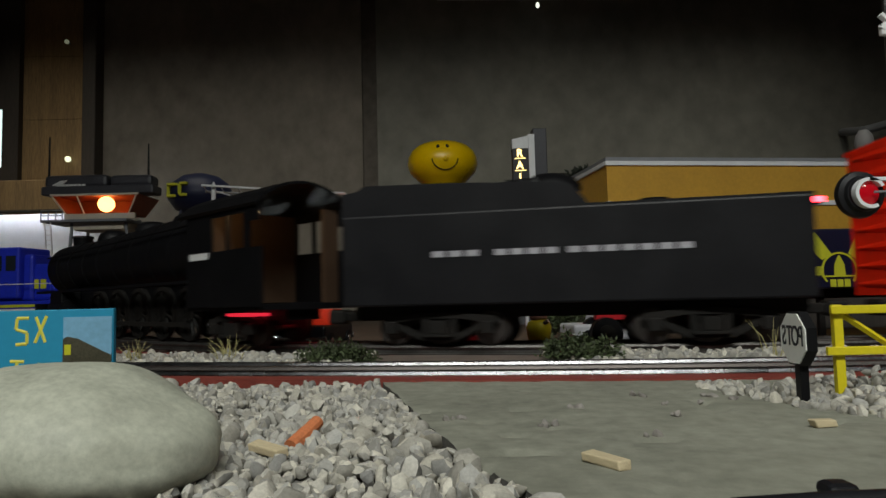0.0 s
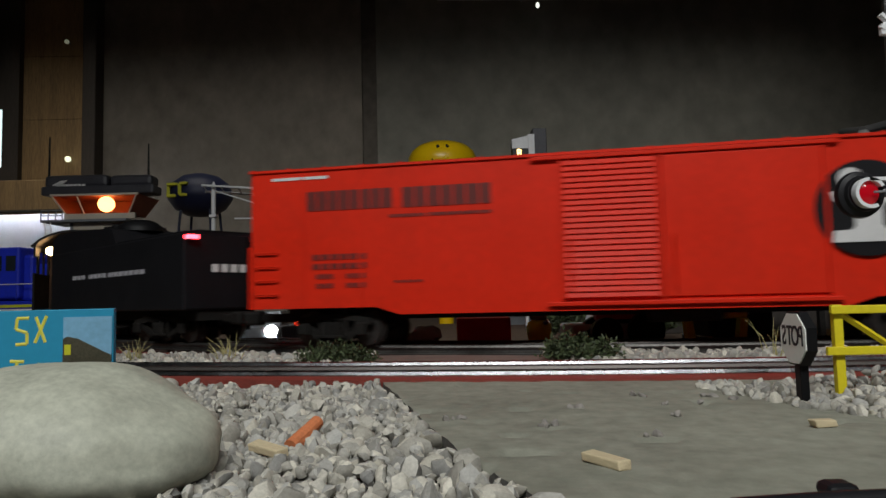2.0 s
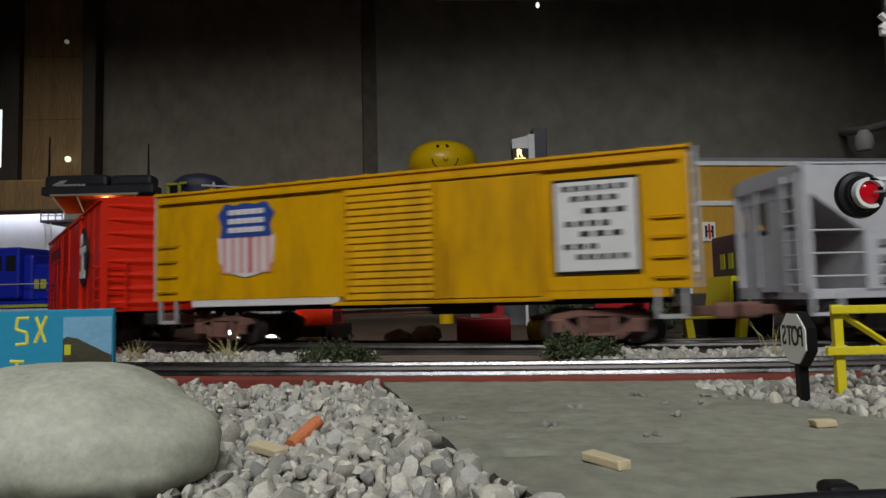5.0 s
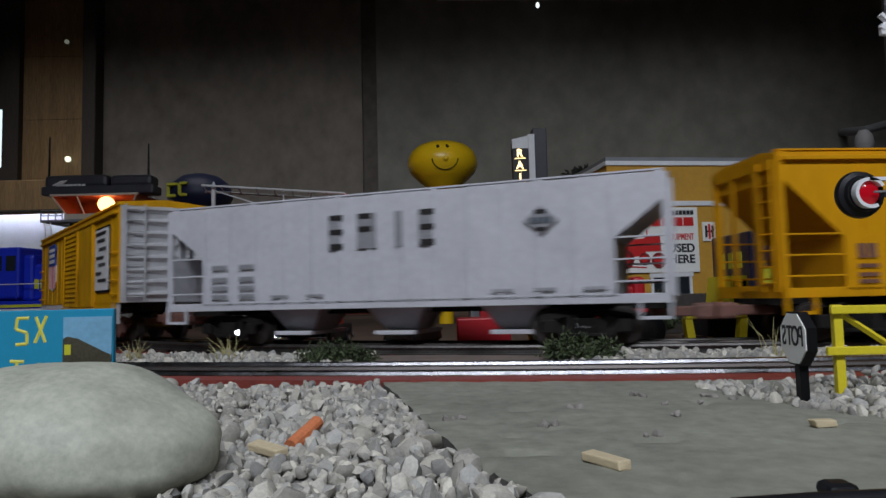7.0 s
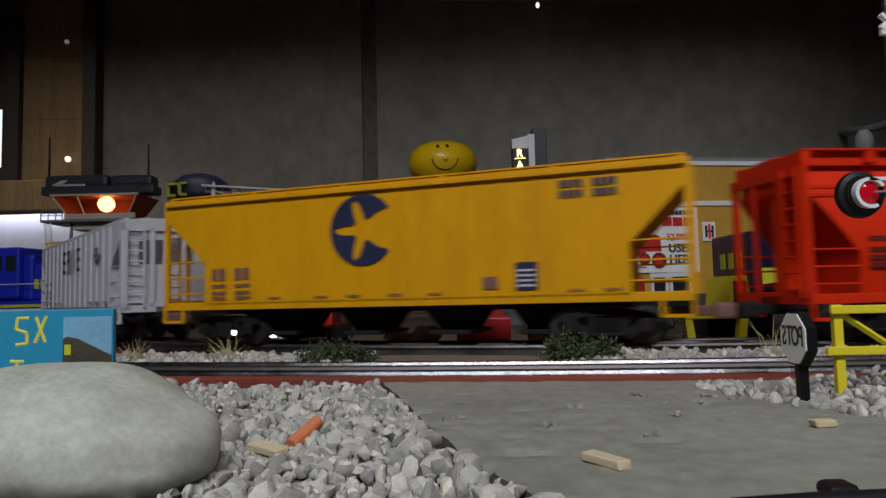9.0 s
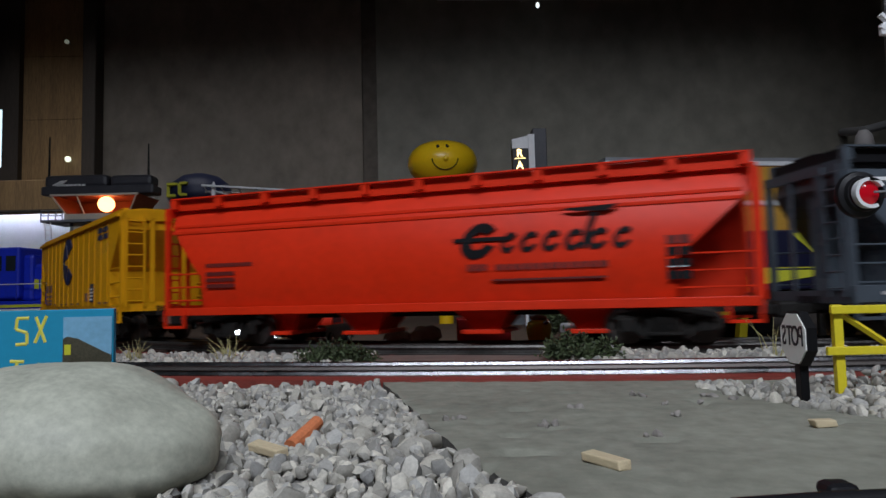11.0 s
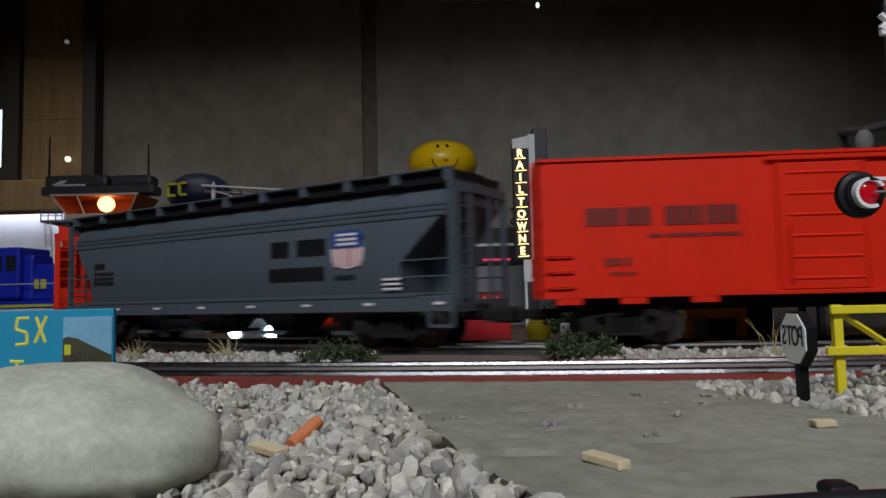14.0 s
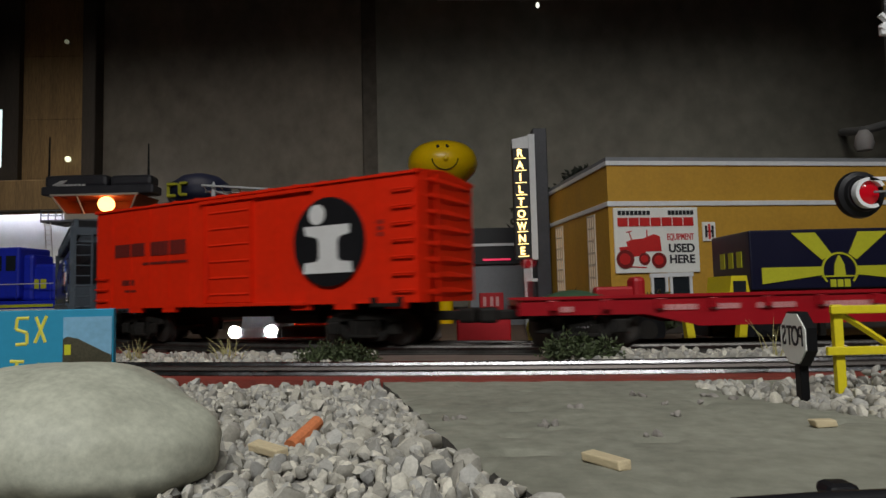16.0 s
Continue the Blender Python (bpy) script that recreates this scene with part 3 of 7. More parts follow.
def round_emblem(car, x, z, r, y):
    bm = bmesh.new()
    disc(bm, x, z, r, y)
    e = part("emblem", bm, BLACK_SATIN, car, "black disc with a white dot over a stem")
    bm = bmesh.new()
    disc(bm, x - 0.3 * r, z + 0.62 * r, 0.23 * r, y - 0.0006, 24)
    prism(bm, [(x - 0.68 * r, z + 0.36 * r), (x + 0.6 * r, z + 0.36 * r), (x + 0.62 * r, z + 0.16 * r), (x + 0.34 * r, z + 0.1 * r), (x + 0.27 * r, z + 0.0 * r),
               (x + 0.27 * r, z - 0.36 * r), (x + 0.34 * r, z - 0.44 * r), (x + 0.64 * r, z - 0.46 * r), (x + 0.68 * r, z - 0.7 * r), (x - 0.7 * r, z - 0.7 * r),
               (x - 0.66 * r, z - 0.46 * r), (x - 0.32 * r, z - 0.44 * r), (x - 0.25 * r, z - 0.36 * r), (x - 0.25 * r, z + 0.0 * r), (x - 0.32 * r, z + 0.1 * r),
               (x - 0.62 * r, z + 0.16 * r)], "y", y - 0.0011, y - 0.0006)
    part("emblem_mark", bm, WHITE_LETTER, e)


def boxcar_shell(car, length, top, bottom, mat, roof_mat, dip=None):
    h = length / 2
    bm = bmesh.new()
    if dip:
        a, b, z = dip
        pts = [(-h, bottom), (-h, top), (h, top), (h, bottom), (b + 0.012, bottom), (b, z), (a, z), (a - 0.012, bottom)]
    else:
        pts = [(-h, bottom), (-h, top), (h, top), (h, bottom)]
    prism(bm, pts, "y", -HALF, HALF)
    bmesh.ops.bevel(bm, geom=[e for e in bm.edges if abs(e.verts[0].co.x - e.verts[1].co.x) < 1e-6 and
                              abs(e.verts[0].co.y - e.verts[1].co.y) < 1e-6], offset=0.0008, segments=2, affect="EDGES")
    part("body", bm, mat, car)
    bm = bmesh.new()
    prism(bm, [(-HALF - 0.0011, top - 0.0008), (-HALF - 0.0011, top + 0.0006), (0, top + 0.0036), (HALF + 0.0011, top + 0.0006),
               (HALF + 0.0011, top - 0.0008)], "x", -h - 0.0008, h + 0.0008)
    n = int(length / 0.02)
    for i in range(n + 1):
        x = -h + length * i / n
        for sgn in (-1, 1):
            rod(bm, (x, sgn * (HALF + 0.0008), top + 0.0007), (x, 0, top + 0.0037), 0.0007, 5)
    part("roof", bm, roof_mat, car)
    bm = bmesh.new()
    box(bm, -h + 0.01, h - 0.01, -0.006, 0.006, bottom - 0.007, bottom + 0.001)
    for x in (-h + 0.05, 0.0, h - 0.05):
        box(bm, x - 0.002, x + 0.002, -0.026, 0.026, bottom - 0.003, bottom + 0.001)
    part("underframe", bm, TRUCK_BLACK, car)
    bm = bmesh.new()
    rod(bm, (0.02, -0.012, bottom - 0.006), (0.055, -0.012, bottom - 0.006), 0.005, 12)
    part("air_tank", bm, TRUCK_BLACK, car)


def rail_strip(car, x0, x1, z, y, mat, name="door_track"):
    bm = bmesh.new()
    box(bm, x0, x1, y - 0.0022, y, z - 0.001, z + 0.001, 0.0003)
    return part(name, bm, mat, car)


def door(car, x0, x1, z0, z1, y, mat, ribs, louvre=True):
    bm = bmesh.new()
    box(bm, x0, x1, y - 0.0012, y + 0.0004, z0, z1, 0.0004)
    d = part("door", bm, mat, car)
    bm = bmesh.new()
    for i in range(ribs):
        z = z0 + (z1 - z0) * (i + 0.5) / ribs
        k = (z1 - z0) / ribs
        if louvre:
            prism(bm, [(y - 0.0012, z + 0.42 * k), (y - 0.0021, z - 0.3 * k), (y - 0.0020, z - 0.38 * k), (y - 0.0012, z - 0.40 * k)],
                  "x", x0 + 0.001, x1 - 0.001)
        else:
            prism(bm, [(y - 0.0012, z + 0.0009), (y - 0.0019, z), (y - 0.0012, z - 0.0009)], "x", x0 + 0.004, x1 - 0.002)
    if ribs:
        part("door_rib", bm, mat, d)
    for x in (x0, x1):
        bm = bmesh.new()
        box(bm, x - 0.0007, x + 0.0007, y - 0.0024, y, z0, z1)
        part("door_edge", bm, mat, d)
    bm = bmesh.new()
    rod(bm, (x0 + 0.004, y - 0.003, z0 + 0.004), (x0 + 0.004, y - 0.003, z0 + 0.03), 0.0006, 6)
    part("handle", bm, mat, d)
    return d


def seams(car, xs, z0, z1, y, mat):
    for x in xs:
        bm = bmesh.new()
        box(bm, x - 0.0005, x + 0.0005, y - 0.0005, y + 0.0003, z0, z1)
        part("side_post", bm, mat, car)


def large_red_boxcar():
    L, top, bot = 0.378, 0.0953, 0.0205
    car = stock("boxcar", "long orange-red boxcar with louvred door and black round emblem")
    X = lambda u: u * 0.001 - L / 2
    boxcar_shell(car, L, top, bot, RED, RED, (X(82), X(296), 0.0165))
    y = -HALF
    rail_strip(car, X(152), X(295), top - 0.0022, y, RED)
    rail_strip(car, X(159), X(293), 0.0199, y, RED)
    door(car, X(167), X(213), 0.0225, top - 0.004, y, RED, 24)
    door(car, X(216), X(288), 0.0225, top - 0.004, y, RED, 0, False)
    seams(car, [X(u) for u in (30, 62, 98, 132, 320, 350)], bot + 0.001, top - 0.002, y, RED)
    for sgn in (-1, 1):
        end_ribs(car, sgn * L / 2, sgn, bot, top, 8, HALF - 0.001, RED)
        x0 = -L / 2 + 0.003 if sgn < 0 else L / 2 - 0.015
        ladder(car, x0, x0 + 0.012, y - 0.0018, bot + 0.004, bot + 0.034, 4, RED, False)
        end_ladder(car, sgn * (L / 2 + 0.003), -0.027, -0.015, bot, bot + 0.034, 4, RED)
    lettering(car, X(12), X(44), 0.0898, 0.0914, y, WHITE_LETTER, 1, 0)
    lettering(car, X(32), X(80), 0.0725, 0.083, y, RED_LETTER, 8, 0.13)
    lettering(car, X(85), X(133), 0.0722, 0.0828, y, RED_LETTER, 7, 0.13)
    lettering(car, X(78), X(133), 0.0672, 0.0688, y, RED_LETTER, 15, 0.15)
    for z in (0.046, 0.041):
        lettering(car, X(35), X(66), z, z + 0.003, y, RED_LETTER, 6)
    for z in (0.036, 0.031):
        lettering(car, X(37), X(47), z, z + 0.0025, y, RED_LETTER, 3)
        lettering(car, X(54), X(65), z, z + 0.0025, y, RED_LETTER, 3)
    lettering(car, X(80), X(96), 0.033, 0.0342, y, RED_LETTER, 4)
    for z in (0.052, 0.0555, 0.059):
        lettering(car, X(335), X(341), z, z + 0.002, y, RED_LETTER, 2)
    round_emblem(car, X(305), 0.061, 0.0223, y - 0.0012)
    wheels = []
    trucks = [add_truck(car, o, TRUCK_BLACK, wheels) for o in (-L / 2 + 0.048, L / 2 - 0.048)]
    add_couplers(car, L, TRUCK_BLACK)
    TRAIN.append((car, 0.2516, L, trucks, wheels))


def short_red_boxcar():
    L, top, bot = 0.262, 0.0888, 0.0225
    car = stock("boxcar", "short orange-red boxcar with ribbed door and large black emblem")
    X = lambda u: u * 0.001 - L / 2
    boxcar_shell(car, L, top, bot, RED, RED)
    y = -HALF
    rail_strip(car, X(105), X(195), top - 0.0028, y, RED)
    rail_strip(car, X(105), X(190), 0.0232, y, RED)
    door(car, X(110), X(149), 0.0245, top - 0.005, y, RED, 6, False)
    seams(car, [X(u) for u in (18, 38, 57, 76, 95, 168, 187, 238)], bot + 0.001, top - 0.002, y, RED)
    for u in (12, 42, 75, 185, 215, 248):
        bm = bmesh.new()
        box(bm, X(u) - 0.006, X(u) + 0.006, y + 0.0002, y + 0.004, bot - 0.003, bot + 0.002)
        part("sill_tab", bm, RED, car)
    for sgn in (-1, 1):
        end_ribs(car, sgn * L / 2, sgn, bot, top, 8, HALF - 0.001, RED)
        x0 = -L / 2 + 0.002 if sgn < 0 else L / 2 - 0.014
        ladder(car, x0, x0 + 0.012, y - 0.0018, bot + 0.002, top - 0.004 if sgn > 0 else bot + 0.024, 7 if sgn > 0 else 3, RED, False)
        end_ladder(car, sgn * (L / 2 + 0.003), -0.027, -0.015, bot, top, 8, RED)
    lettering(car, X(21), X(52), 0.0566, 0.0652, y, RED_LETTER, 8, 0.13)
    lettering(car, X(58), X(92), 0.0562, 0.0652, y, RED_LETTER, 7, 0.13)
    lettering(car, X(50), X(93), 0.0505, 0.0522, y, RED_LETTER, 14, 0.15)
    lettering(car, X(29), X(42), 0.0375, 0.0412, y, RED_LETTER, 5)
    for z in (0.057, 0.0602, 0.0634):
        lettering(car, X(237), X(242), z, z + 0.0022, y, RED_LETTER, 2)
    lettering(car, X(32), X(44), 0.033, 0.0345, y, RED_LETTER, 4)
    round_emblem(car, X(206.5), 0.0562, 0.0243, y - 0.0012)
    bm = bmesh.new()
    box(bm, X(236), X(252), y - 0.003, y - 0.001, bot - 0.002, bot, 0.0003)
    for u in (236, 252):
        box(bm, X(u) - 0.001, X(u) + 0.001, y - 0.003, y + 0.001, bot - 0.002, bot + 0.003)
    part("step", bm, TRUCK_BLACK, car)
    wheels = []
    trucks = [add_truck(car, o, TRUCK_BLACK, wheels) for o in (-L / 2 + 0.042, L / 2 - 0.042)]
    add_couplers(car, L, TRUCK_BLACK)
    TRAIN.append((car, 2.3755, L, trucks, wheels))


SHIELD_BLUE = material("blue_emblem_paint", (0.02, 0.06, 0.3), 0.5)
SHIELD_RED = material("faded_red_emblem_paint", (0.55, 0.12, 0.12), 0.5)
SHIELD_WHITE = material("white_emblem_paint", (0.72, 0.68, 0.68), 0.5, vary=0.08)
SHIELD_PINK = material("pale_pink_paint", (0.65, 0.33, 0.33), 0.5)


def shield_emblem(car, x0, x1, z0, z1, y):
    w, h = x1 - x0, z1 - z0
    bm = bmesh.new()
    prism(bm, [(x0 + w * a, z0 + h * b) for a, b in ((0.0, 0.55), (0.03, 0.2), (0.2, 0.06), (0.5, 0.0), (0.8, 0.06), (0.97, 0.2), (1, 0.55))],
          "y", y - 0.0005, y + 0.0003)
    e = part("emblem", bm, SHIELD_WHITE, car, "shield with a blue head and red and white stripes")
    for i in range(6):
        bm = bmesh.new()
        a = 0.08 + i * 0.155
        box(bm, x0 + w * a, x0 + w * (a + 0.08), y - 0.0008, y - 0.0005, z0 + h * 0.06, z0 + h * 0.54)
        part("stripe", bm, SHIELD_RED if i == 3 else SHIELD_PINK, e)
    bm = bmesh.new()
    prism(bm, [(x0 + w * a, z0 + h * b) for a, b in ((0.04, 0.54), (0.08, 0.7), (0.0, 0.85), (0.14, 1.0), (0.32, 0.97), (0.5, 1.0), (0.68, 0.97),
                                                     (0.86, 1.0), (1.0, 0.85), (0.92, 0.7), (0.96, 0.54))], "y", y - 0.001, y + 0.0003)
    part("emblem_head", bm, SHIELD_BLUE, e)
    for k in range(3):
        bm = bmesh.new()
        bars(bm, x0 + w * 0.2, x0 + w * 0.85, z0 + h * (0.60 + 0.12 * k), z0 + h * (0.67 + 0.12 * k), y - 0.001, 5, 0.12)
        part("emblem_mark", bm, SHIELD_WHITE, e)


def yellow_boxcar():
    L, top, bot = 0.310, 0.0915, 0.0265
    car = stock("boxcar", "weathered yellow boxcar with silver ends, shield emblem and poster")
    X = lambda u: u * 0.001 - L / 2
    boxcar_shell(car, L, top, bot, YELLOW, YELLOW)
    y = -HALF
    rail_strip(car, X(4), X(L * 1000 - 4), top - 0.0052, y, YELLOW, "eaves_strip")
    rail_strip(car, X(125), X(245), 0.0225, y, YELLOW)
    door(car, X(133), X(185), 0.024, top - 0.007, y, YELLOW, 16)
    door(car, X(187), X(240), 0.024, top - 0.007, y, YELLOW, 0, False)
    seams(car, [X(u) for u in (24, 44, 66, 90, 110, 127, 243, 292)], bot + 0.001, top - 0.006, y, YELLOW)
    bm = bmesh.new()
    box(bm, X(28), X(128), y + 0.0003, y + 0.003, 0.0225, bot + 0.0005)
    part("side_sill", bm, SHIELD_WHITE, car, "rust-stained white side sill")
    bm = bmesh.new()
    box(bm, X(240), X(300), y + 0.0003, y + 0.003, 0.0225, bot + 0.0005)
    part("side_sill", bm, YELLOW, car)
    for sgn in (-1, 1):
        end_ribs(car, sgn * L / 2, sgn, bot, top, 8, HALF - 0.001, SILVER, 0.0032)
        x0 = -L / 2 + 0.003 if sgn < 0 else L / 2 - 0.017
        ladder(car, x0, x0 + 0.014, y - 0.0018, bot + 0.001, bot + 0.038, 4, YELLOW, False)
        end_ladder(car, sgn * (L / 2 + 0.003), -0.027, -0.015, bot, top, 9, SILVER)
        bm = bmesh.new()
        xs = sgn * (L / 2 - 0.004)
        box(bm, min(xs, xs - sgn * 0.012), max(xs, xs - sgn * 0.012), y, y + 0.002, 0.0125, 0.0145)
        for x in (xs, xs - sgn * 0.012):
            box(bm, x - 0.0008, x + 0.0008, y, y + 0.002, 0.0125, bot)
        part("step", bm, SILVER, car)
    shield_emblem(car, X(48), X(87), 0.039, 0.0825, y - 0.0004)
    bm = bmesh.new()
    box(bm, X(247), X(288), y - 0.0009, y + 0.0003, 0.034, 0.08)
    poster = part("poster", bm, BLACK, car, "white poster with a black border and dark marks")
    bm = bmesh.new()
    box(bm, X(248.5), X(286.5), y - 0.0014, y - 0.0009, 0.0355, 0.0785)
    part("sheet", bm, WHITE_LETTER, poster)
    for z, a, b, n in ((0.074, 252, 284, 6), (0.069, 256, 280, 4), (0.063, 262, 284, 3), (0.057, 253, 276, 4), (0.052, 260, 282, 3),
                       (0.046, 252, 270, 3), (0.041, 258, 284, 5)):
        lettering(poster, X(a), X(b), z, z + 0.0025, y - 0.0014, BLACK_LETTER, n, 0.35, "", "marks")
    wheels = []
    trucks = [add_truck(car, o, TRUCK_BROWN, wheels) for o in (-L / 2 + 0.048, L / 2 - 0.048)]
    add_couplers(car, L, TRUCK_BROWN)
    TRAIN.append((car, 0.6671, L, trucks, wheels))


def side_y(z):
    """Half width of a round-sided hopper at height z."""
    return HALF - 0.075 + math.sqrt(0.075 ** 2 - (z - 0.045) ** 2)


def hopper_body(car, length, top, mat, cuts, rounded, ribs, frame_mat=None, roof_mat=None):
    """Covered hopper: sides cut back at the ends over sloping floors, with corner posts and ladders."""
    h = length / 2
    cl, cr, knee, low = cuts
    frame_mat = frame_mat or mat
    roof_mat = roof_mat or mat
    bm = bmesh.new()
    prism(bm, [(-h + 0.002, top), (h - 0.002, top), (h - 0.002, top - 0.012), (h - cr, knee), (h - cr, low), (-h + cl, low), (-h + cl, knee),
               (-h + 0.002, top - 0.012)], "y", -HALF, HALF)
    if rounded:
        for i in range(1, 12):
            z = low + (top - low) * i / 12
            bmesh.ops.bisect_plane(bm, geom=bm.verts[:] + bm.edges[:] + bm.faces[:], plane_co=(0, 0, z), plane_no=(0, 0, 1))
        for v in bm.verts:
            v.co.y *= side_y(v.co.z) / HALF
    part("body", bm, mat, car, smooth=rounded)
    bm = bmesh.new()
    y = side_y(top) if rounded else HALF - 0.001
    if rounded:
        box(bm, -h + 0.002, h - 0.002, -HALF + 0.0055, HALF - 0.0055, top - 0.002, top + 0.0044)
    else:
        prism(bm, [(-y, top - 0.0015), (-y, top), (-y * 0.6, top + 0.002), (y * 0.6, top + 0.002), (y, top), (y, top - 0.0015)],
              "x", -h, h)
    part("roof", bm, roof_mat, car)
    n = 5 if not rounded else 10
    for i in range(n):
        x = -h + length * (i + 0.5) / n
        bm = bmesh.new()
        if rounded:
            box(bm, x - length / n * 0.44, x + length / n * 0.44, -0.009, 0.009, top + 0.004, top + 0.0055, 0.0006)
        else:
            box(bm, x - 0.016, x + 0.016, -0.013, 0.013, top + 0.0018, top + 0.0042, 0.0008)
        part("hatch", bm, roof_mat, car)
    if rounded:
        for ex, c in ((-1, cl), (1, cr)):
            xa, xb = sorted((ex * (h - 0.004), ex * (h - c)))
            bm = bmesh.new()
            prism(bm, [(xa, low), (xb, low), (xb, top - 0.004), (xa, top - 0.004)], "y", -0.0012, 0.0012)
            part("end_bulkhead", bm, mat, car)
    bm = bmesh.new()
    yr = HALF - 0.004
    up = 0.0045 if rounded else 0.0012
    for sgn in (-1, 1):
        box(bm, -h + 0.002, h - 0.002, sgn * yr - 0.0018, sgn * yr + 0.0018, top + up, top + up + 0.0008)
        for i in range(n + 1):
            x = -h + 0.004 + (length - 0.008) * i / n
            box(bm, x - 0.0022, x + 0.0022, sgn * yr - 0.0015, sgn * yr + 0.0015, top - 0.001, top + up + 0.0001)
    part("running_board", bm, frame_mat, car)
    for sgn in (-1, 1):
        bm = bmesh.new()
        box(bm, -h, h, min(sgn * (HALF - 0.002), sgn * HALF), max(sgn * (HALF - 0.002), sgn * (HALF + 0.0003)), low - 0.003, low + 0.0015, 0.0003)
        part("side_sill", bm, frame_mat, car)
    bm = bmesh.new()
    box(bm, -h, h, -0.008, 0.008, low - 0.006, low + 0.0005)
    part("centre_sill", bm, TRUCK_BLACK, car)
    for ex in (-1, 1):
        for sgn in (-1, 1):
            bm = bmesh.new()
            yy = sgn * (HALF - 0.0015)
            box(bm, min(ex * h, ex * (h - 0.003)), max(ex * h, ex * (h - 0.003)), yy - 0.0013, yy + 0.0013, low - 0.003, top - 0.001)
            part("corner_post", bm, frame_mat, car)
            c = cl if ex < 0 else cr
            xa, xb = sorted((ex * (h - 0.001), ex * (h - c + 0.0005)))
            ladder(car, xa, xb, sgn * (HALF - 0.0006), low + 0.002, knee + 0.006, 3, frame_mat, False)
            x0, x1 = sorted((ex * (h - 0.001), ex * (h - 0.0145)))
            bm = bmesh.new()
            box(bm, x0, x1, sgn * HALF - 0.001, sgn * HALF + 0.001, low - 0.0105, low - 0.009)
            for x in (x0, x1):
                box(bm, x - 0.0007, x + 0.0007, sgn * HALF - 0.001, sgn * HALF + 0.001, low - 0.0105, low)
            part("step", bm, frame_mat, car)
        bm = bmesh.new()
        box(bm, min(ex * h, ex * (h - 0.002)), max(ex * h, ex * (h - 0.002)), -HALF, HALF, low - 0.003, low + 0.003)
        box(bm, min(ex * h, ex * (h - 0.002)), max(ex * h, ex * (h - 0.002)), -HALF, HALF, top - 0.006, top - 0.001)
        box(bm, min(ex * h, ex * (h - 0.001)), max(ex * h, ex * (h - 0.001)), -0.012, -0.009, low, top - 0.004)
        box(bm, min(ex * h, ex * (h - 0.001)), max(ex * h, ex * (h - 0.001)), 0.009, 0.012, low, top - 0.004)
        part("end_frame", bm, frame_mat, car)
        end_ladder(car, ex * (h + 0.001), -0.027, -0.016, low, top - 0.003, 8, frame_mat)
    if ribs:
        for ex in (-1, 1):
            xa, xb = sorted((ex * (h - 0.0022), ex * (h - 0.0034)))
            bm = bmesh.new()
            box(bm, xa, xb, -HALF + 0.001, HALF - 0.001, low + 0.003, low + 0.029)
            part("end_panel", bm, mat, car)
            for y in (-0.0215, 0.0, 0.0215):
                bm = bmesh.new()
                box(bm, xa, xb, y - 0.0028, y + 0.0028, low + 0.029, top - 0.006)
                part("end_post", bm, mat, car)
        a, b = -h + cl, h - cr
        for i in range(ribs + 1):
            x = a + (b - a) * i / ribs
            for sgn in (-1, 1):
                bm = bmesh.new()
                box(bm, x - 0.0011, x + 0.0011, min(sgn * HALF, sgn * (HALF + 0.0011)), max(sgn * HALF, sgn * (HALF + 0.0011)),
                    low + 0.001, top - 0.002, 0.0003)
                part("side_rib", bm, mat, car)


def outlets(car, xs, low, mat, wide=0.017):
    for x in xs:
        bm = bmesh.new()
        t = [(x - wide, -0.02, low), (x + wide, -0.02, low), (x + wide, 0.02, low), (x - wide, 0.02, low)]
        b = [(x - wide * 0.45, -0.012, 0.007), (x + wide * 0.45, -0.012, 0.007), (x + wide * 0.45, 0.012, 0.007), (x - wide * 0.45, 0.012, 0.007)]
        tv, bv = [bm.verts.new(p) for p in t], [bm.verts.new(p) for p in b]
        bm.faces.new(tv)
        bm.faces.new(bv)
        for i in range(4):
            bm.faces.new((tv[i], tv[(i + 1) % 4], bv[(i + 1) % 4], bv[i]))
        box(bm, x - wide * 0.62, x + wide * 0.62, -0.021, 0.021, 0.0052, 0.0074, 0.0003)
        part("outlet", bm, mat, car)


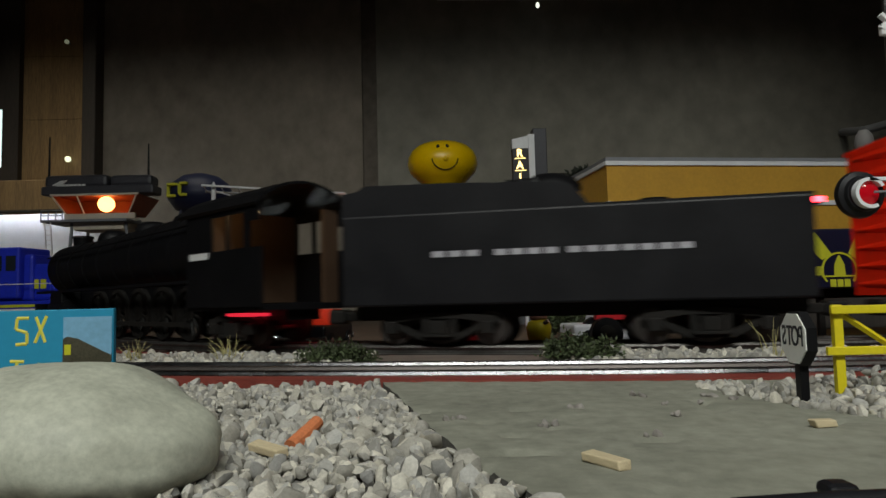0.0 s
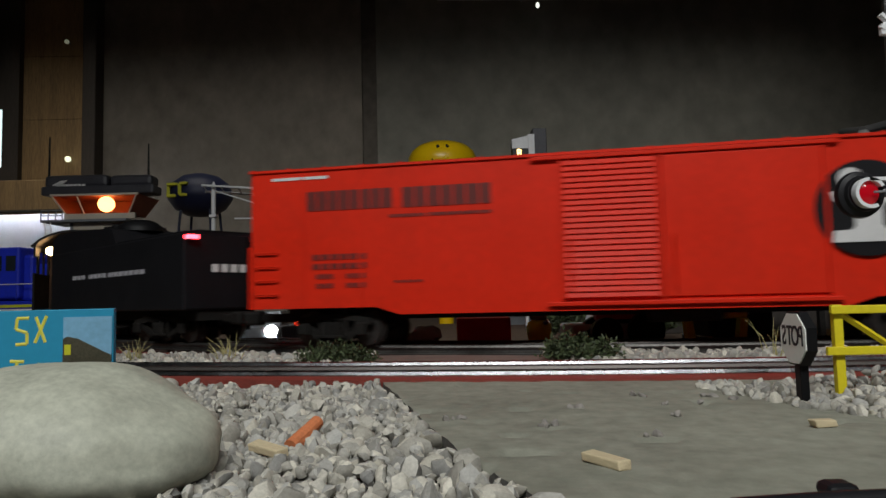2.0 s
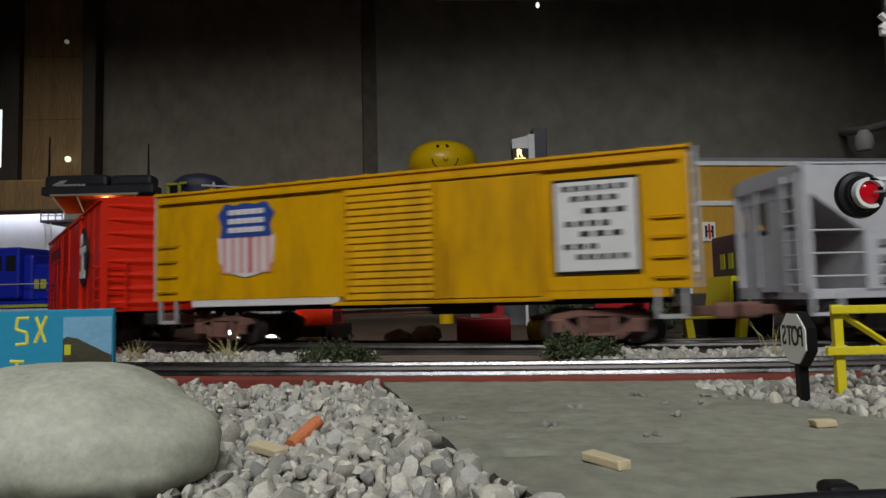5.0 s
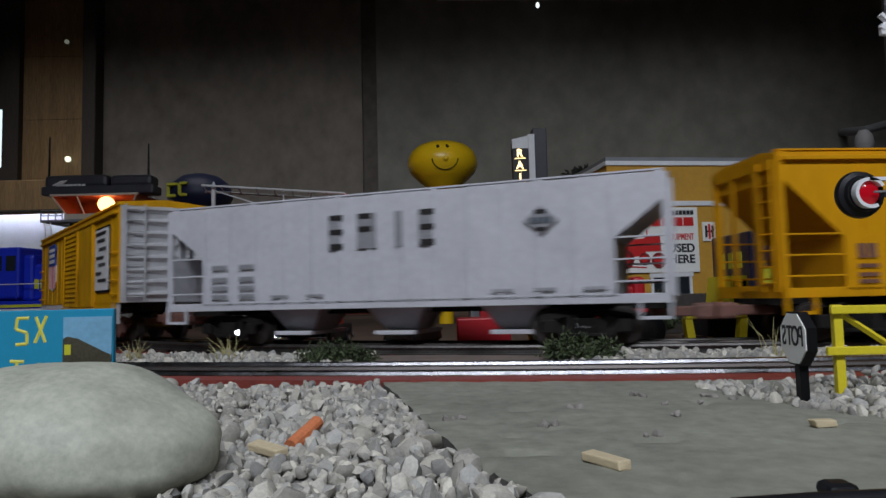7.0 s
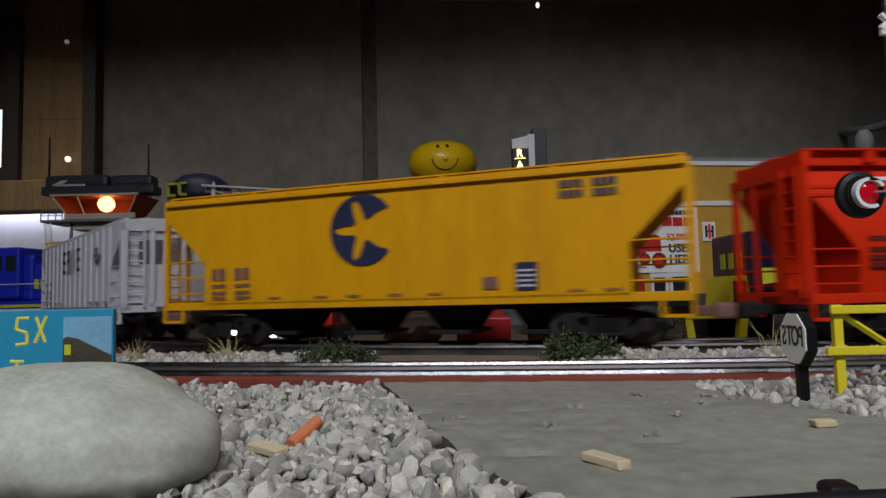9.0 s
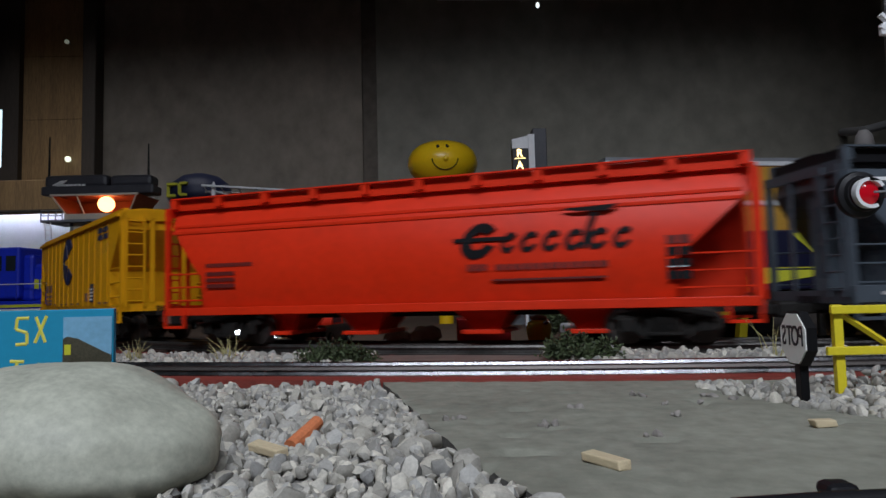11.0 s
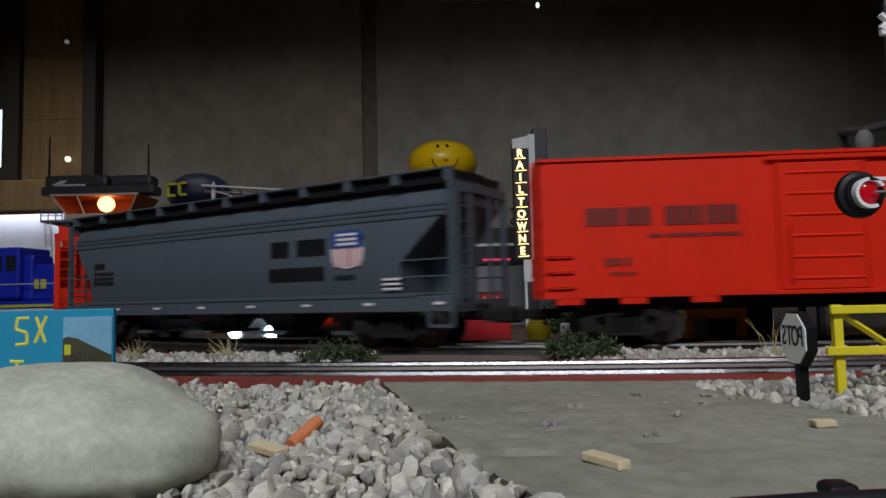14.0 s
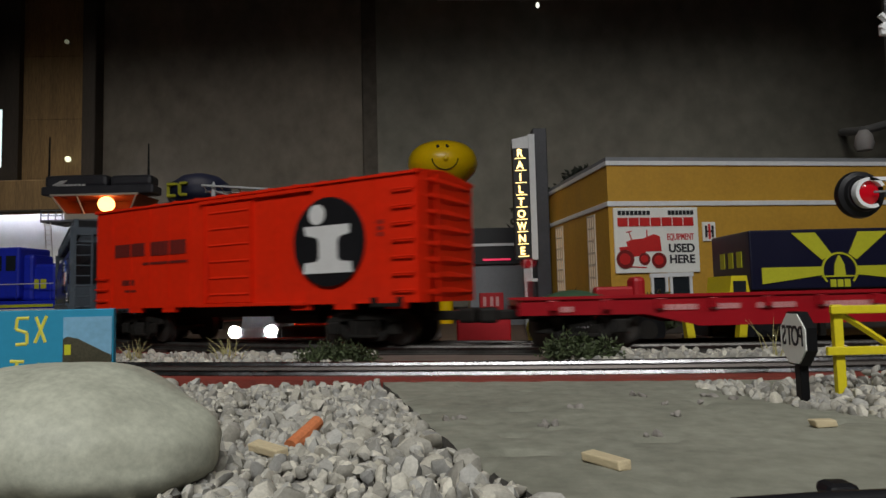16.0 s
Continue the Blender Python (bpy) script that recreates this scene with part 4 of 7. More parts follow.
def grey_hopper():
    L, top, low = 0.290, 0.0805, 0.0228
    car = stock("covered_hopper", "light grey ribbed covered hopper car with dark block letters")
    X = lambda u: u * 0.001 - L / 2
    hopper_body(car, L, top, LIGHT_GREY, (0.028, 0.026, 0.05, low), False, 13)
    y = -HALF - 0.0011
    for a, b, squares in ((112.5, 121.5, (0.0, 0.5, 1.0)), (130, 143, (0.55, 1.0)), (152.5, 158.5, ()), (166, 175.5, (0.0, 0.5, 1.0))):
        bm = bmesh.new()
        box(bm, X(a), X(b - 2.0), y - 0.00035, y + 0.00015, 0.0520, 0.0708)
        block = part("lettering", bm, FAINT_LETTER, car, "grey block with small dark squares")
        for k in squares:
            bm = bmesh.new()
            z = 0.0522 + 0.0157 * k
            box(bm, X(a) + 0.001, X(a) + 0.0085, y - 0.00065, y + 0.00015, z, z + 0.0029)
            part("square", bm, BLACK_LETTER, block)
    bm = bmesh.new()
    prism(bm, [(X(222), 0.061), (X(230.5), 0.0682), (X(239), 0.061), (X(230.5), 0.0538)], "y", y - 0.0005, y + 0.0002)
    e = part("emblem", bm, FAINT_LETTER, car, "small grey diamond emblem")
    for z in (0.0557, 0.0643):
        bm = bmesh.new()
        box(bm, X(227.5), X(233.5), y - 0.0008, y - 0.0004, z, z + 0.002)
        part("emblem_mark", bm, BLACK_LETTER, e)
    bm = bmesh.new()
    bars(bm, X(225.5), X(236.5), 0.0595, 0.0625, y - 0.0005, 4)
    part("emblem_mark", bm, DARK_GREY, e)
    for z in (0.0435, 0.0365, 0.0315, 0.0265):
        lettering(car, X(34), X(45), z, z + 0.0028, y, FAINT_LETTER, 4)
        lettering(car, X(53), X(64), z, z + 0.0028, y, FAINT_LETTER, 4)
    for a in (75, 98, 205, 226, 250):
        lettering(car, X(a), X(a + 11), 0.0266, 0.0281, y, FAINT_LETTER, 5)
    outlets(car, (X(82), X(146), X(212)), low, LIGHT_GREY, 0.019)
    wheels = []
    trucks = [add_truck(car, o, TRUCK_BLACK, wheels) for o in (-L / 2 + 0.044, L / 2 - 0.044)]
    add_couplers(car, L, TRUCK_BROWN)
    TRAIN.append((car, 1.0124, L, trucks, wheels))


NAVY = material("navy_paint", (0.015, 0.02, 0.06), 0.5)


def yellow_hopper():
    L, top, low = 0.302, 0.087, 0.0235
    car = stock("covered_hopper", "yellow covered hopper car with a dark blue crescent emblem")
    X = lambda u: u * 0.001 - L / 2
    hopper_body(car, L, top, DEEP_YELLOW, (0.03, 0.028, 0.048, low), False, 0)
    y = -HALF
    seams(car, [X(u) for u in range(40, 280, 19)], low + 0.001, top - 0.002, y, DEEP_YELLOW)
    rail_strip(car, X(2), X(300), top - 0.003, y, DEEP_YELLOW, "eaves_strip")
    cx, cz, r = X(135), 0.0622, 0.0195
    bm = bmesh.new()
    seg = 60
    out, inn = [], []
    for i in range(seg + 1):
        a = radians(38) + radians(284) * i / seg
        out.append((cx + r * math.cos(a), cz + r * math.sin(a)))
        k = 0.31 + 0.57 * abs(math.cos(2.5 * (a - math.pi))) ** 4
        inn.append((cx + 0.02 * r + r * k * math.cos(a), cz + r * k * math.sin(a)))
    prism(bm, out + inn[::-1], "y", y - 0.0009, y + 0.0002)
    part("emblem", bm, NAVY, car, "dark blue crescent emblem")
    for a, b in ((36, 46), (52, 63)):
        lettering(car, X(a), X(b), 0.038, 0.0445, y - 0.0005, TRUCK_BROWN, 2)
        for z in (0.0335, 0.0295, 0.0265):
            lettering(car, X(a), X(b), z, z + 0.0018, y - 0.0005, TRUCK_BROWN, 4)
    for z in (0.0765, 0.0715):
        lettering(car, X(242), X(254), z, z + 0.0035, y - 0.0005, NAVY, 4)
        lettering(car, X(258), X(270), z, z + 0.0035, y - 0.0005, NAVY, 4)
    lettering(car, X(219), X(230), 0.0275, 0.041, y - 0.0005, NAVY, 1, 0, "dark blue data panel")
    for k in range(4):
        lettering(car, X(220), X(229), 0.029 + 0.0025 * k, 0.030 + 0.0025 * k, y - 0.0009, WHITE_LETTER, 5)
    lettering(car, X(202), X(210), 0.0283, 0.0343, y - 0.0005, TRUCK_BROWN, 2, 0.1)
    for a in (75, 105, 125, 150, 172, 245, 262):
        lettering(car, X(a), X(a + 8), 0.0262, 0.0272, y - 0.0005, TRUCK_BROWN, 3)
    outlets(car, (X(75), X(128), X(180), X(228)), low, TRUCK_BLACK, 0.018)
    wheels = []
    trucks = [add_truck(car, o, TRUCK_BLACK, wheels) for o in (-L / 2 + 0.044, L / 2 - 0.044)]
    add_couplers(car, L, TRUCK_BROWN)
    TRAIN.append((car, 1.3357, L, trucks, wheels))


def orange_hopper():
    L, top, low = 0.328, 0.0832, 0.0205
    car = stock("covered_hopper", "round-sided orange-red covered hopper car with black script lettering")
    X = lambda u: u * 0.001 - L / 2
    hopper_body(car, L, top, ORANGE, (0.026, 0.036, 0.04, low), True, 0)
    y = -HALF
    for z in (top - 0.012, top - 0.016):
        rail_strip(car, X(4), X(322), z, -side_y(z) + 0.0012, ORANGE, "side_rib")
    bm = bmesh.new()
    for a, b, z0, z1 in ((188, 207, 0.0435, 0.062), (209, 217, 0.046, 0.0565), (219, 228, 0.046, 0.0565), (230, 239, 0.046, 0.0565),
                         (241, 250, 0.046, 0.0565), (252, 262, 0.046, 0.0565), (264, 273, 0.046, 0.0565)):
        n, c, m, lean = 14, (X(a) + X(b)) / 2, (z0 + z1) / 2, 0.3
        ring = []
        for k, order in ((1.0, range(n)), (0.5, range(n - 1, -1, -1))):
            for q in order:
                w = radians(40 + 300 * q / (n - 1))
                dz = (z1 - z0) / 2 * k * math.sin(w)
                ring.append((c + (X(b) - X(a)) / 2 * (k if k == 1 else 0.42) * math.cos(w) + lean * dz, m + dz))
        prism(bm, ring, "y", y - 0.0006, y + 0.0006)
    prism(bm, [(X(248), 0.047), (X(251), 0.047), (X(257), 0.064), (X(254), 0.064)], "y", y - 0.0006, y + 0.0006)
    box(bm, X(184), X(215), y - 0.0007, y + 0.0006, 0.0525, 0.0545)
    prism(bm, [(X(240), 0.0665), (X(267), 0.0675), (X(262), 0.0645), (X(246), 0.065)], "y", y - 0.0005, y + 0.0006)
    part("lettering", bm, BLACK_SATIN, car, "black script lettering")
    lettering(car, X(191), X(202), 0.0375, 0.041, y, RED_LETTER, 3)
    lettering(car, X(206), X(262), 0.0375, 0.0405, y, RED_LETTER, 12)
    lettering(car, X(204), X(260), 0.0322, 0.0332, y, RED_LETTER, 1, 0)
    for z in (0.0455, 0.0405, 0.037, 0.0335):
        lettering(car, X(30), X(62 if z > 0.045 else 50), z, z + 0.0022, y, RED_LETTER, 8, 0.13)
    for k in range(4):
        lettering(car, X(288), X(299), 0.0305 + 0.0055 * k, 0.0345 + 0.0055 * k, y, BLACK_SATIN if k < 3 else RED_LETTER, 2, 0.1)
    lettering(car, X(289), X(298), 0.036, 0.0366, y - 0.0005, WHITE_LETTER, 2)
    outlets(car, (X(70), X(125), X(195), X(250)), low, ORANGE, 0.017)
    wheels = []
    trucks = [add_truck(car, o, TRUCK_BLACK, wheels) for o in (-L / 2 + 0.046, L / 2 - 0.046)]
    add_couplers(car, L, TRUCK_BLACK)
    TRAIN.append((car, 1.6712, L, trucks, wheels))


def dark_hopper():
    L, top, low = 0.3264, 0.0843, 0.0205
    car = stock("covered_hopper", "round-sided satin grey covered hopper car with a shield emblem")
    X = lambda u: u * 0.001 - L / 2
    # black roof and hatches stand in for shadow between the running board's supports
    hopper_body(car, L, top, DARK_GREY, (0.028, 0.032, 0.042, low), True, 0, None, BLACK_SATIN)
    y = -HALF
    for z in (0.0722, 0.0695, 0.0665):
        rail_strip(car, X(3), X(321), z, -side_y(z) + 0.0012, DARK_GREY, "side_rib")
    bm = bmesh.new()
    box(bm, X(0), X(326), -HALF - 0.0006, -HALF + 0.0015, 0.0178, 0.0255, 0.0003)
    part("side_sill", bm, DARK_GREY, car)
    rail_strip(car, X(20), X(305), 0.0262, -HALF + 0.001, DARK_GREY, "side_rib")
    for u in range(14, 326, 43):
        bm = bmesh.new()
        box(bm, X(u), X(u + 6), -HALF - 0.0012, -HALF, 0.0212, 0.0226)
        part("jacking_pad", bm, SHIELD_WHITE, car)
    lettering(car, X(205), X(219), 0.0495, 0.0585, y, BLACK_SATIN, 2, 0.12)
    lettering(car, X(225), X(246), 0.0495, 0.0585, y, BLACK_SATIN, 4, 0.12)
    lettering(car, X(203), X(245), 0.0362, 0.0432, y, BLACK_SATIN, 7, 0.12)
    lettering(car, X(252), X(266), 0.036, 0.0378, y, BLACK_LETTER, 4)
    shield_emblem(car, X(250), X(271.5), 0.041, 0.062, y)
    lettering(car, X(33), X(46), 0.05, 0.054, y, BLACK_LETTER, 3)
    for z in (0.0455, 0.042, 0.039):
        lettering(car, X(33), X(56), z, z + 0.0022, y, BLACK_LETTER, 6)
    for k in range(3):
        lettering(car, X(284), X(295), 0.029 + 0.0025 * k, 0.0302 + 0.0025 * k, y, SHIELD_WHITE, 1, 0)
    outlets(car, (X(72), X(132), X(195), X(252)), low, DARK_GREY, 0.017)
    wheels = []
    trucks = [add_truck(car, o, TRUCK_BLACK, wheels) for o in (-L / 2 + 0.046, L / 2 - 0.046)]
    add_couplers(car, L, TRUCK_BLACK)
    TRAIN.append((car, 2.0232, L, trucks, wheels))


FLAT_RED = material("dark_red_paint", (0.36, 0.006, 0.014), 0.35, dirt=0.12)


GREEN_COVER = material("matt_green_cover", (0.035, 0.085, 0.04), 0.8, vary=0.3, scale=60, bump=0.4, bump_scale=300)


def flat_car():
    L = 0.36
    car = stock("flatcar", "dark red flatcar with white lettering and a low green cover")
    X = lambda u: u * 0.001 - L / 2
    bm = bmesh.new()
    box(bm, -L / 2, L / 2, -0.028, 0.028, 0.0195, 0.0225)
    part("deck", bm, FLAT_RED, car)
    # low green cover that sags at its edges
    bm = bmesh.new()
    rows = []
    for i in range(25):
        u = i / 24
        rows.append([])
        for j in range(13):
            v = j / 12
            h = 0.0226 + 0.0042 * (math.sin(math.pi * u) * math.sin(math.pi * v)) ** 0.55 + 0.0005 * noise.noise((u * 9, v * 6, 4))
            rows[-1].append(bm.verts.new((X(17 + 27 * u), -0.021 + 0.042 * v, h)))
    for p, q in zip(rows, rows[1:]):
        for j in range(12):
            bm.faces.new((p[j], q[j], q[j + 1], p[j + 1]))
    part("cover", bm, GREEN_COVER, car, "low green cover", True)
    for sgn in (-1, 1):
        bm = bmesh.new()
        prism(bm, [(X(0), 0.0228), (X(360), 0.0228), (X(360), 0.015), (X(300), 0.0145), (X(275), 0.0085), (X(85), 0.0085), (X(60), 0.0145), (X(0), 0.015)],
              "y", sgn * 0.0285 - 0.0008, sgn * 0.0285 + 0.0008)
        box(bm, X(0), X(360), sgn * 0.0285 - 0.0018, sgn * 0.0285 + 0.0018, 0.0222, 0.0236)
        part("side_beam", bm, FLAT_RED, car)
        for i in range(14):
            bm = bmesh.new()
            x = X(16 + i * 25)
            box(bm, x - 0.002, x + 0.002, sgn * 0.0305 - 0.0012, sgn * 0.0305 + 0.0012, 0.017, 0.0218, 0.0003)
            part("stake_pocket", bm, FLAT_RED, car)
    y = -0.0295
    for a, b, n in ((20, 26, 2), (66, 84, 6), (90, 104, 4), (112, 130, 5), (140, 170, 9), (200, 240, 9)):
        lettering(car, X(a), X(b), 0.0162, 0.0188, y, SHIELD_PINK, n, 0.3)
    bm = bmesh.new()
    rod(bm, (X(6), -0.02, 0.0225), (X(6), -0.02, 0.042), 0.0007, 6)
    rod(bm, (X(6), -0.024, 0.04), (X(6), -0.016, 0.04), 0.0025, 10)
    part("brake_wheel", bm, FLAT_RED, car)
    wheels = []
    trucks = [add_truck(car, o, TRUCK_BLACK, wheels) for o in (-L / 2 + 0.035, L / 2 - 0.035)]
    add_couplers(car, L, TRUCK_BLACK)
    TRAIN.append((car, 2.671, L, trucks, wheels))


LAMP_RED = glowing("red_marker_glow", (1.0, 0.03, 0.05), 16.0)
LAMP_WARM = glowing("cab_lamp_glow", (1.0, 0.6, 0.28), 14.0)
FIRE_GLOW = glowing("firebox_glow", (1.0, 0.03, 0.07), 0.8)
CAB_TAN = material("tan_cab_lining", (0.06, 0.033, 0.018), 0.6)


def tender():
    L = 0.23
    car = tagged(new("tender"), "black steam locomotive tender with white lettering and red rear lamps", "train car", "cars of the train")
    X = lambda u: u * 0.001 - L / 2
    bm = bmesh.new()
    box(bm, X(0), X(228), -HALF, HALF, 0.0205, 0.068, 0.0012)
    part("body", bm, BLACK_SATIN, car)
    bm = bmesh.new()
    prism(bm, [(X(0), 0.0672), (X(0), 0.0798), (X(8), 0.081), (X(13), 0.0838), (X(60), 0.0828), (X(116), 0.0802), (X(120), 0.0785), (X(129), 0.0672)],
          "y", -HALF + 0.0006, HALF - 0.0006)
    part("coal_bunker", bm, BLACK_SATIN, car)
    bm = bmesh.new()
    rng = random.Random(4)
    for i in range(160):
        x, yy = rng.uniform(X(12), X(105)), rng.uniform(-0.022, 0.022)
        r = rng.uniform(0.002, 0.0042)
        bmesh.ops.create_icosphere(bm, subdivisions=1, radius=r, matrix=Matrix.Translation((x, yy, 0.0805 + 0.0025 * (1 - (yy / 0.025) ** 2))) @
                                   Euler((rng.random() * 3, rng.random() * 3, 0)).to_matrix().to_4x4())
    tagged(part("coal", bm, BLACK, car), "heap of black coal", kind="stuff")
    bm = bmesh.new()
    lathe(bm, [(0.0165, 0.0), (0.016, 0.003), (0.013, 0.0062), (0.008, 0.0085), (0.001, 0.0092)], 24, (X(108), -0.004, 0.0795))
    part("hatch_dome", bm, BLACK, car, smooth=True)
    bm = bmesh.new()
    rod(bm, (X(160), -0.01, 0.067), (X(160), -0.01, 0.0718), 0.0075, 20)
    part("water_hatch", bm, BLACK, car)
    bm = bmesh.new()
    box(bm, X(215), X(226), -0.02, 0.02, 0.067, 0.0705, 0.0006)
    part("water_hatch", bm, BLACK, car)
    bm = bmesh.new()
    for sgn in (-1, 1):
        box(bm, X(100), X(228), sgn * (HALF - 0.0015) - 0.0006, sgn * (HALF - 0.0015) + 0.0006, 0.0675, 0.069)
    box(bm, X(226), X(228), -HALF, HALF, 0.0675, 0.069)
    part("coping", bm, BLACK_SATIN, car)
    y = -HALF
    for a, b, n in ((49, 75, 3), (81, 114, 4), (117, 177, 7)):
        lettering(car, X(a), X(b), 0.045, 0.048, y, GREY_LETTER, n, 0.25)
    bm = bmesh.new()
    for i in range(4):
        box(bm, X(228) - 0.0001, X(228) + 0.0005, -0.012 + 0.0065 * i, -0.0075 + 0.0065 * i, 0.044, 0.049)
    part("number_bars", bm, WHITE_LETTER, car)
    for yy in (-0.026, 0.026):
        bm = bmesh.new()
        box(bm, X(226), X(232), yy - 0.003, yy + 0.003, 0.0632, 0.0672, 0.001)
        lamp = part("marker_lamp", bm, BLACK, car)
        bm = bmesh.new()
        box(bm, X(227), X(232.5), yy - 0.0036, yy + 0.0036, 0.0639, 0.0665, 0.0006)
        part("lens", bm, LAMP_RED, lamp, "glowing red lens")
    end_ladder(car, X(229.5), 0.012, 0.024, 0.02, 0.067, 8, BLACK)
    bm = bmesh.new()
    box(bm, X(4), X(226), -0.02, 0.02, 0.014, 0.021)
    part("underframe", bm, TRUCK_BLACK, car)
    wheels = []
    trucks = [add_truck(car, X(52), TRUCK_BLACK, wheels, 3, 0.026), add_truck(car, X(180), TRUCK_BLACK, wheels, 3, 0.026)]
    add_couplers(car, L, TRUCK_BLACK)
    TRAIN.append((car, -0.0225, L, trucks, wheels))


def steam_locomotive():
    L = 0.42
    eng = tagged(new("steam_locomotive"), "black steam locomotive with a glowing lit cab", "locomotive", "cars of the train")
    X = lambda u: u * 0.001 - 0.335 + L / 2
    bm = bmesh.new()
    rod(bm, (X(-56), 0, 0.0595), (X(60), 0, 0.0595), 0.0232, 32)
    rod(bm, (X(60), 0, 0.0595), (X(250), 0, 0.0595), 0.0232, 32, 0.0275)
    rod(bm, (X(-60), 0, 0.0595), (X(-56), 0, 0.0595), 0.0195, 32, 0.0228)
    boiler = part("boiler", bm, BLACK, eng, smooth=True)
    bm = bmesh.new()
    rod(bm, (X(-63), 0, 0.0595), (X(-60), 0, 0.0595), 0.0125, 24, 0.014)
    part("smokebox_door", bm, BLACK, boiler, smooth=True)
    for u in (-30, 2, 36, 70, 105, 140, 175, 210):
        bm = bmesh.new()
        rod(bm, (X(u), 0, 0.0595), (X(u + 2), 0, 0.0595), 0.0238 + max(0, u - 60) * 0.0000226, 32)
        part("boiler_band", bm, BLACK, boiler, smooth=True)
    bm = bmesh.new()
    rod(bm, (X(-32), 0, 0.08), (X(-32), 0, 0.0895), 0.0075, 20, 0.0085)
    rod(bm, (X(-32), 0, 0.0885), (X(-32), 0, 0.0905), 0.0096, 20, 0.009)
    part("chimney", bm, BLACK, eng)
    for u, r in ((45, 0.012), (125, 0.0125), (190, 0.012)):
        bm = bmesh.new()
        lathe(bm, [(r * 1.1, 0), (r, 0.005), (r * 0.9, 0.008), (r * 0.55, 0.0105), (0.001, 0.0112)], 20, (X(u), 0, 0.0785))
        part("dome", bm, BLACK, eng, smooth=True)
    # cab: side walls with window openings, curved roof, front and floor
    for sgn in (-1, 1):
        bm = bmesh.new()
        y0, y1 = sorted((sgn * 0.029, sgn * 0.0305))
        box(bm, X(248), X(335), y0, y1, 0.022, 0.0545)
        box(bm, X(248), X(280), y0, y1, 0.0545, 0.08)
        box(bm, X(280), X(322), y0, y1, 0.0745, 0.08)
        box(bm, X(297), X(299.5), y0, y1, 0.0545, 0.0745)
        box(bm, X(317), X(322), y0, y1, 0.0545, 0.0745)
        box(bm, X(322), X(332.5), y0, y1, 0.069, 0.08)
        part("cab_wall", bm, BLACK, eng)
    bm = bmesh.new()
    seg = 10
    o = [(-0.033 + 0.066 * i / seg, 0.0785 + 0.0145 * math.sin(math.pi * i / seg) ** 0.7) for i in range(seg + 1)]
    prism(bm, o + [(p[0] * 0.96, p[1] - 0.0016) for p in reversed(o)], "x", X(240), X(333))
    part("cab_roof", bm, BLACK, eng)
    bm = bmesh.new()
    box(bm, X(276), X(278), -0.029, 0.029, 0.022, 0.0795)
    part("boiler_backhead", bm, CAB_TAN, eng)
    bm = bmesh.new()
    box(bm, X(250), X(335), -0.029, 0.029, 0.02, 0.0235)
    part("cab_floor", bm, BLACK, eng)
    bm = bmesh.new()
    box(bm, X(322), X(325), 0.018, 0.028, 0.0235, 0.079)
    part("cab_post", bm, CAB_TAN, eng, "lit tan cab post")
    bm = bmesh.new()
    bmesh.ops.create_icosphere(bm, subdivisions=2, radius=0.0042, matrix=Matrix.Translation((X(312), -0.0215, 0.0755)))
    part("cab_lamp", bm, LAMP_WARM, eng, "glowing warm white bulb", smooth=True)
    bm = bmesh.new()
    box(bm, X(285), X(312), -0.0235, 0.0235, 0.0165, 0.0182)
    part("ashpan", bm, FIRE_GLOW, eng, "glowing red ashpan")
    lettering(eng, X(253), X(277), 0.0505, 0.0545, -0.0305, WHITE_LETTER, 4, 0.12, "", "number_bars")
    bm = bmesh.new()
    for sgn in (-1, 1):
        box(bm, X(-55), X(250), sgn * 0.028 - 0.004, sgn * 0.028 + 0.004, 0.037, 0.039)
        rod(bm, (X(-50), sgn * 0.0245, 0.07), (X(245), sgn * 0.0275, 0.074), 0.0007, 6)
    part("running_board", bm, BLACK, eng)
    for sgn in (-1, 1):
        bm = bmesh.new()
        rod(bm, (X(-18), sgn * 0.024, 0.022), (X(18), sgn * 0.024, 0.022), 0.0095, 20)
        box(bm, X(-15), X(15), sgn * 0.024 - 0.008, sgn * 0.024 + 0.008, 0.024, 0.038, 0.001)
        part("cylinder", bm, BLACK, eng)
    bm = bmesh.new()
    box(bm, X(-70), X(330), -0.011, 0.011, 0.014, 0.024)
    box(bm, X(-40), X(250), -0.014, 0.014, 0.02, 0.05)
    part("frame", bm, BLACK, eng)
    bm = bmesh.new()
    prism(bm, [(X(-85), 0.004), (X(-67), 0.004), (X(-67), 0.022), (X(-73), 0.022)], "y", -0.025, 0.025)
    box(bm, X(-75), X(-69), -0.028, 0.028, 0.02, 0.028)
    part("pilot", bm, BLACK, eng)
    bm = bmesh.new()
    rod(bm, (X(-71), 0, 0.0605), (X(-62), 0, 0.0605), 0.006, 16)
    part("headlamp", bm, BLACK, eng)
    wheels = []
    R = 0.0185
    bm = bmesh.new()
    rod(bm, (0, -0.018, 0), (0, 0.018, 0), 0.003, 8)
    for sgn in (-1, 1):
        y = sgn * 0.0165
        rod(bm, (0, y - 0.0015, 0), (0, y + 0.0015, 0), R * 0.3, 14)
        for k in range(12):
            a = math.pi * k / 6
            rod(bm, (0, y, 0), (R * 0.9 * math.cos(a), y, R * 0.9 * math.sin(a)), 0.0011, 5)
        n = 28
        for k in range(n):
            a, b = 2 * math.pi * k / n, 2 * math.pi * (k + 1) / n
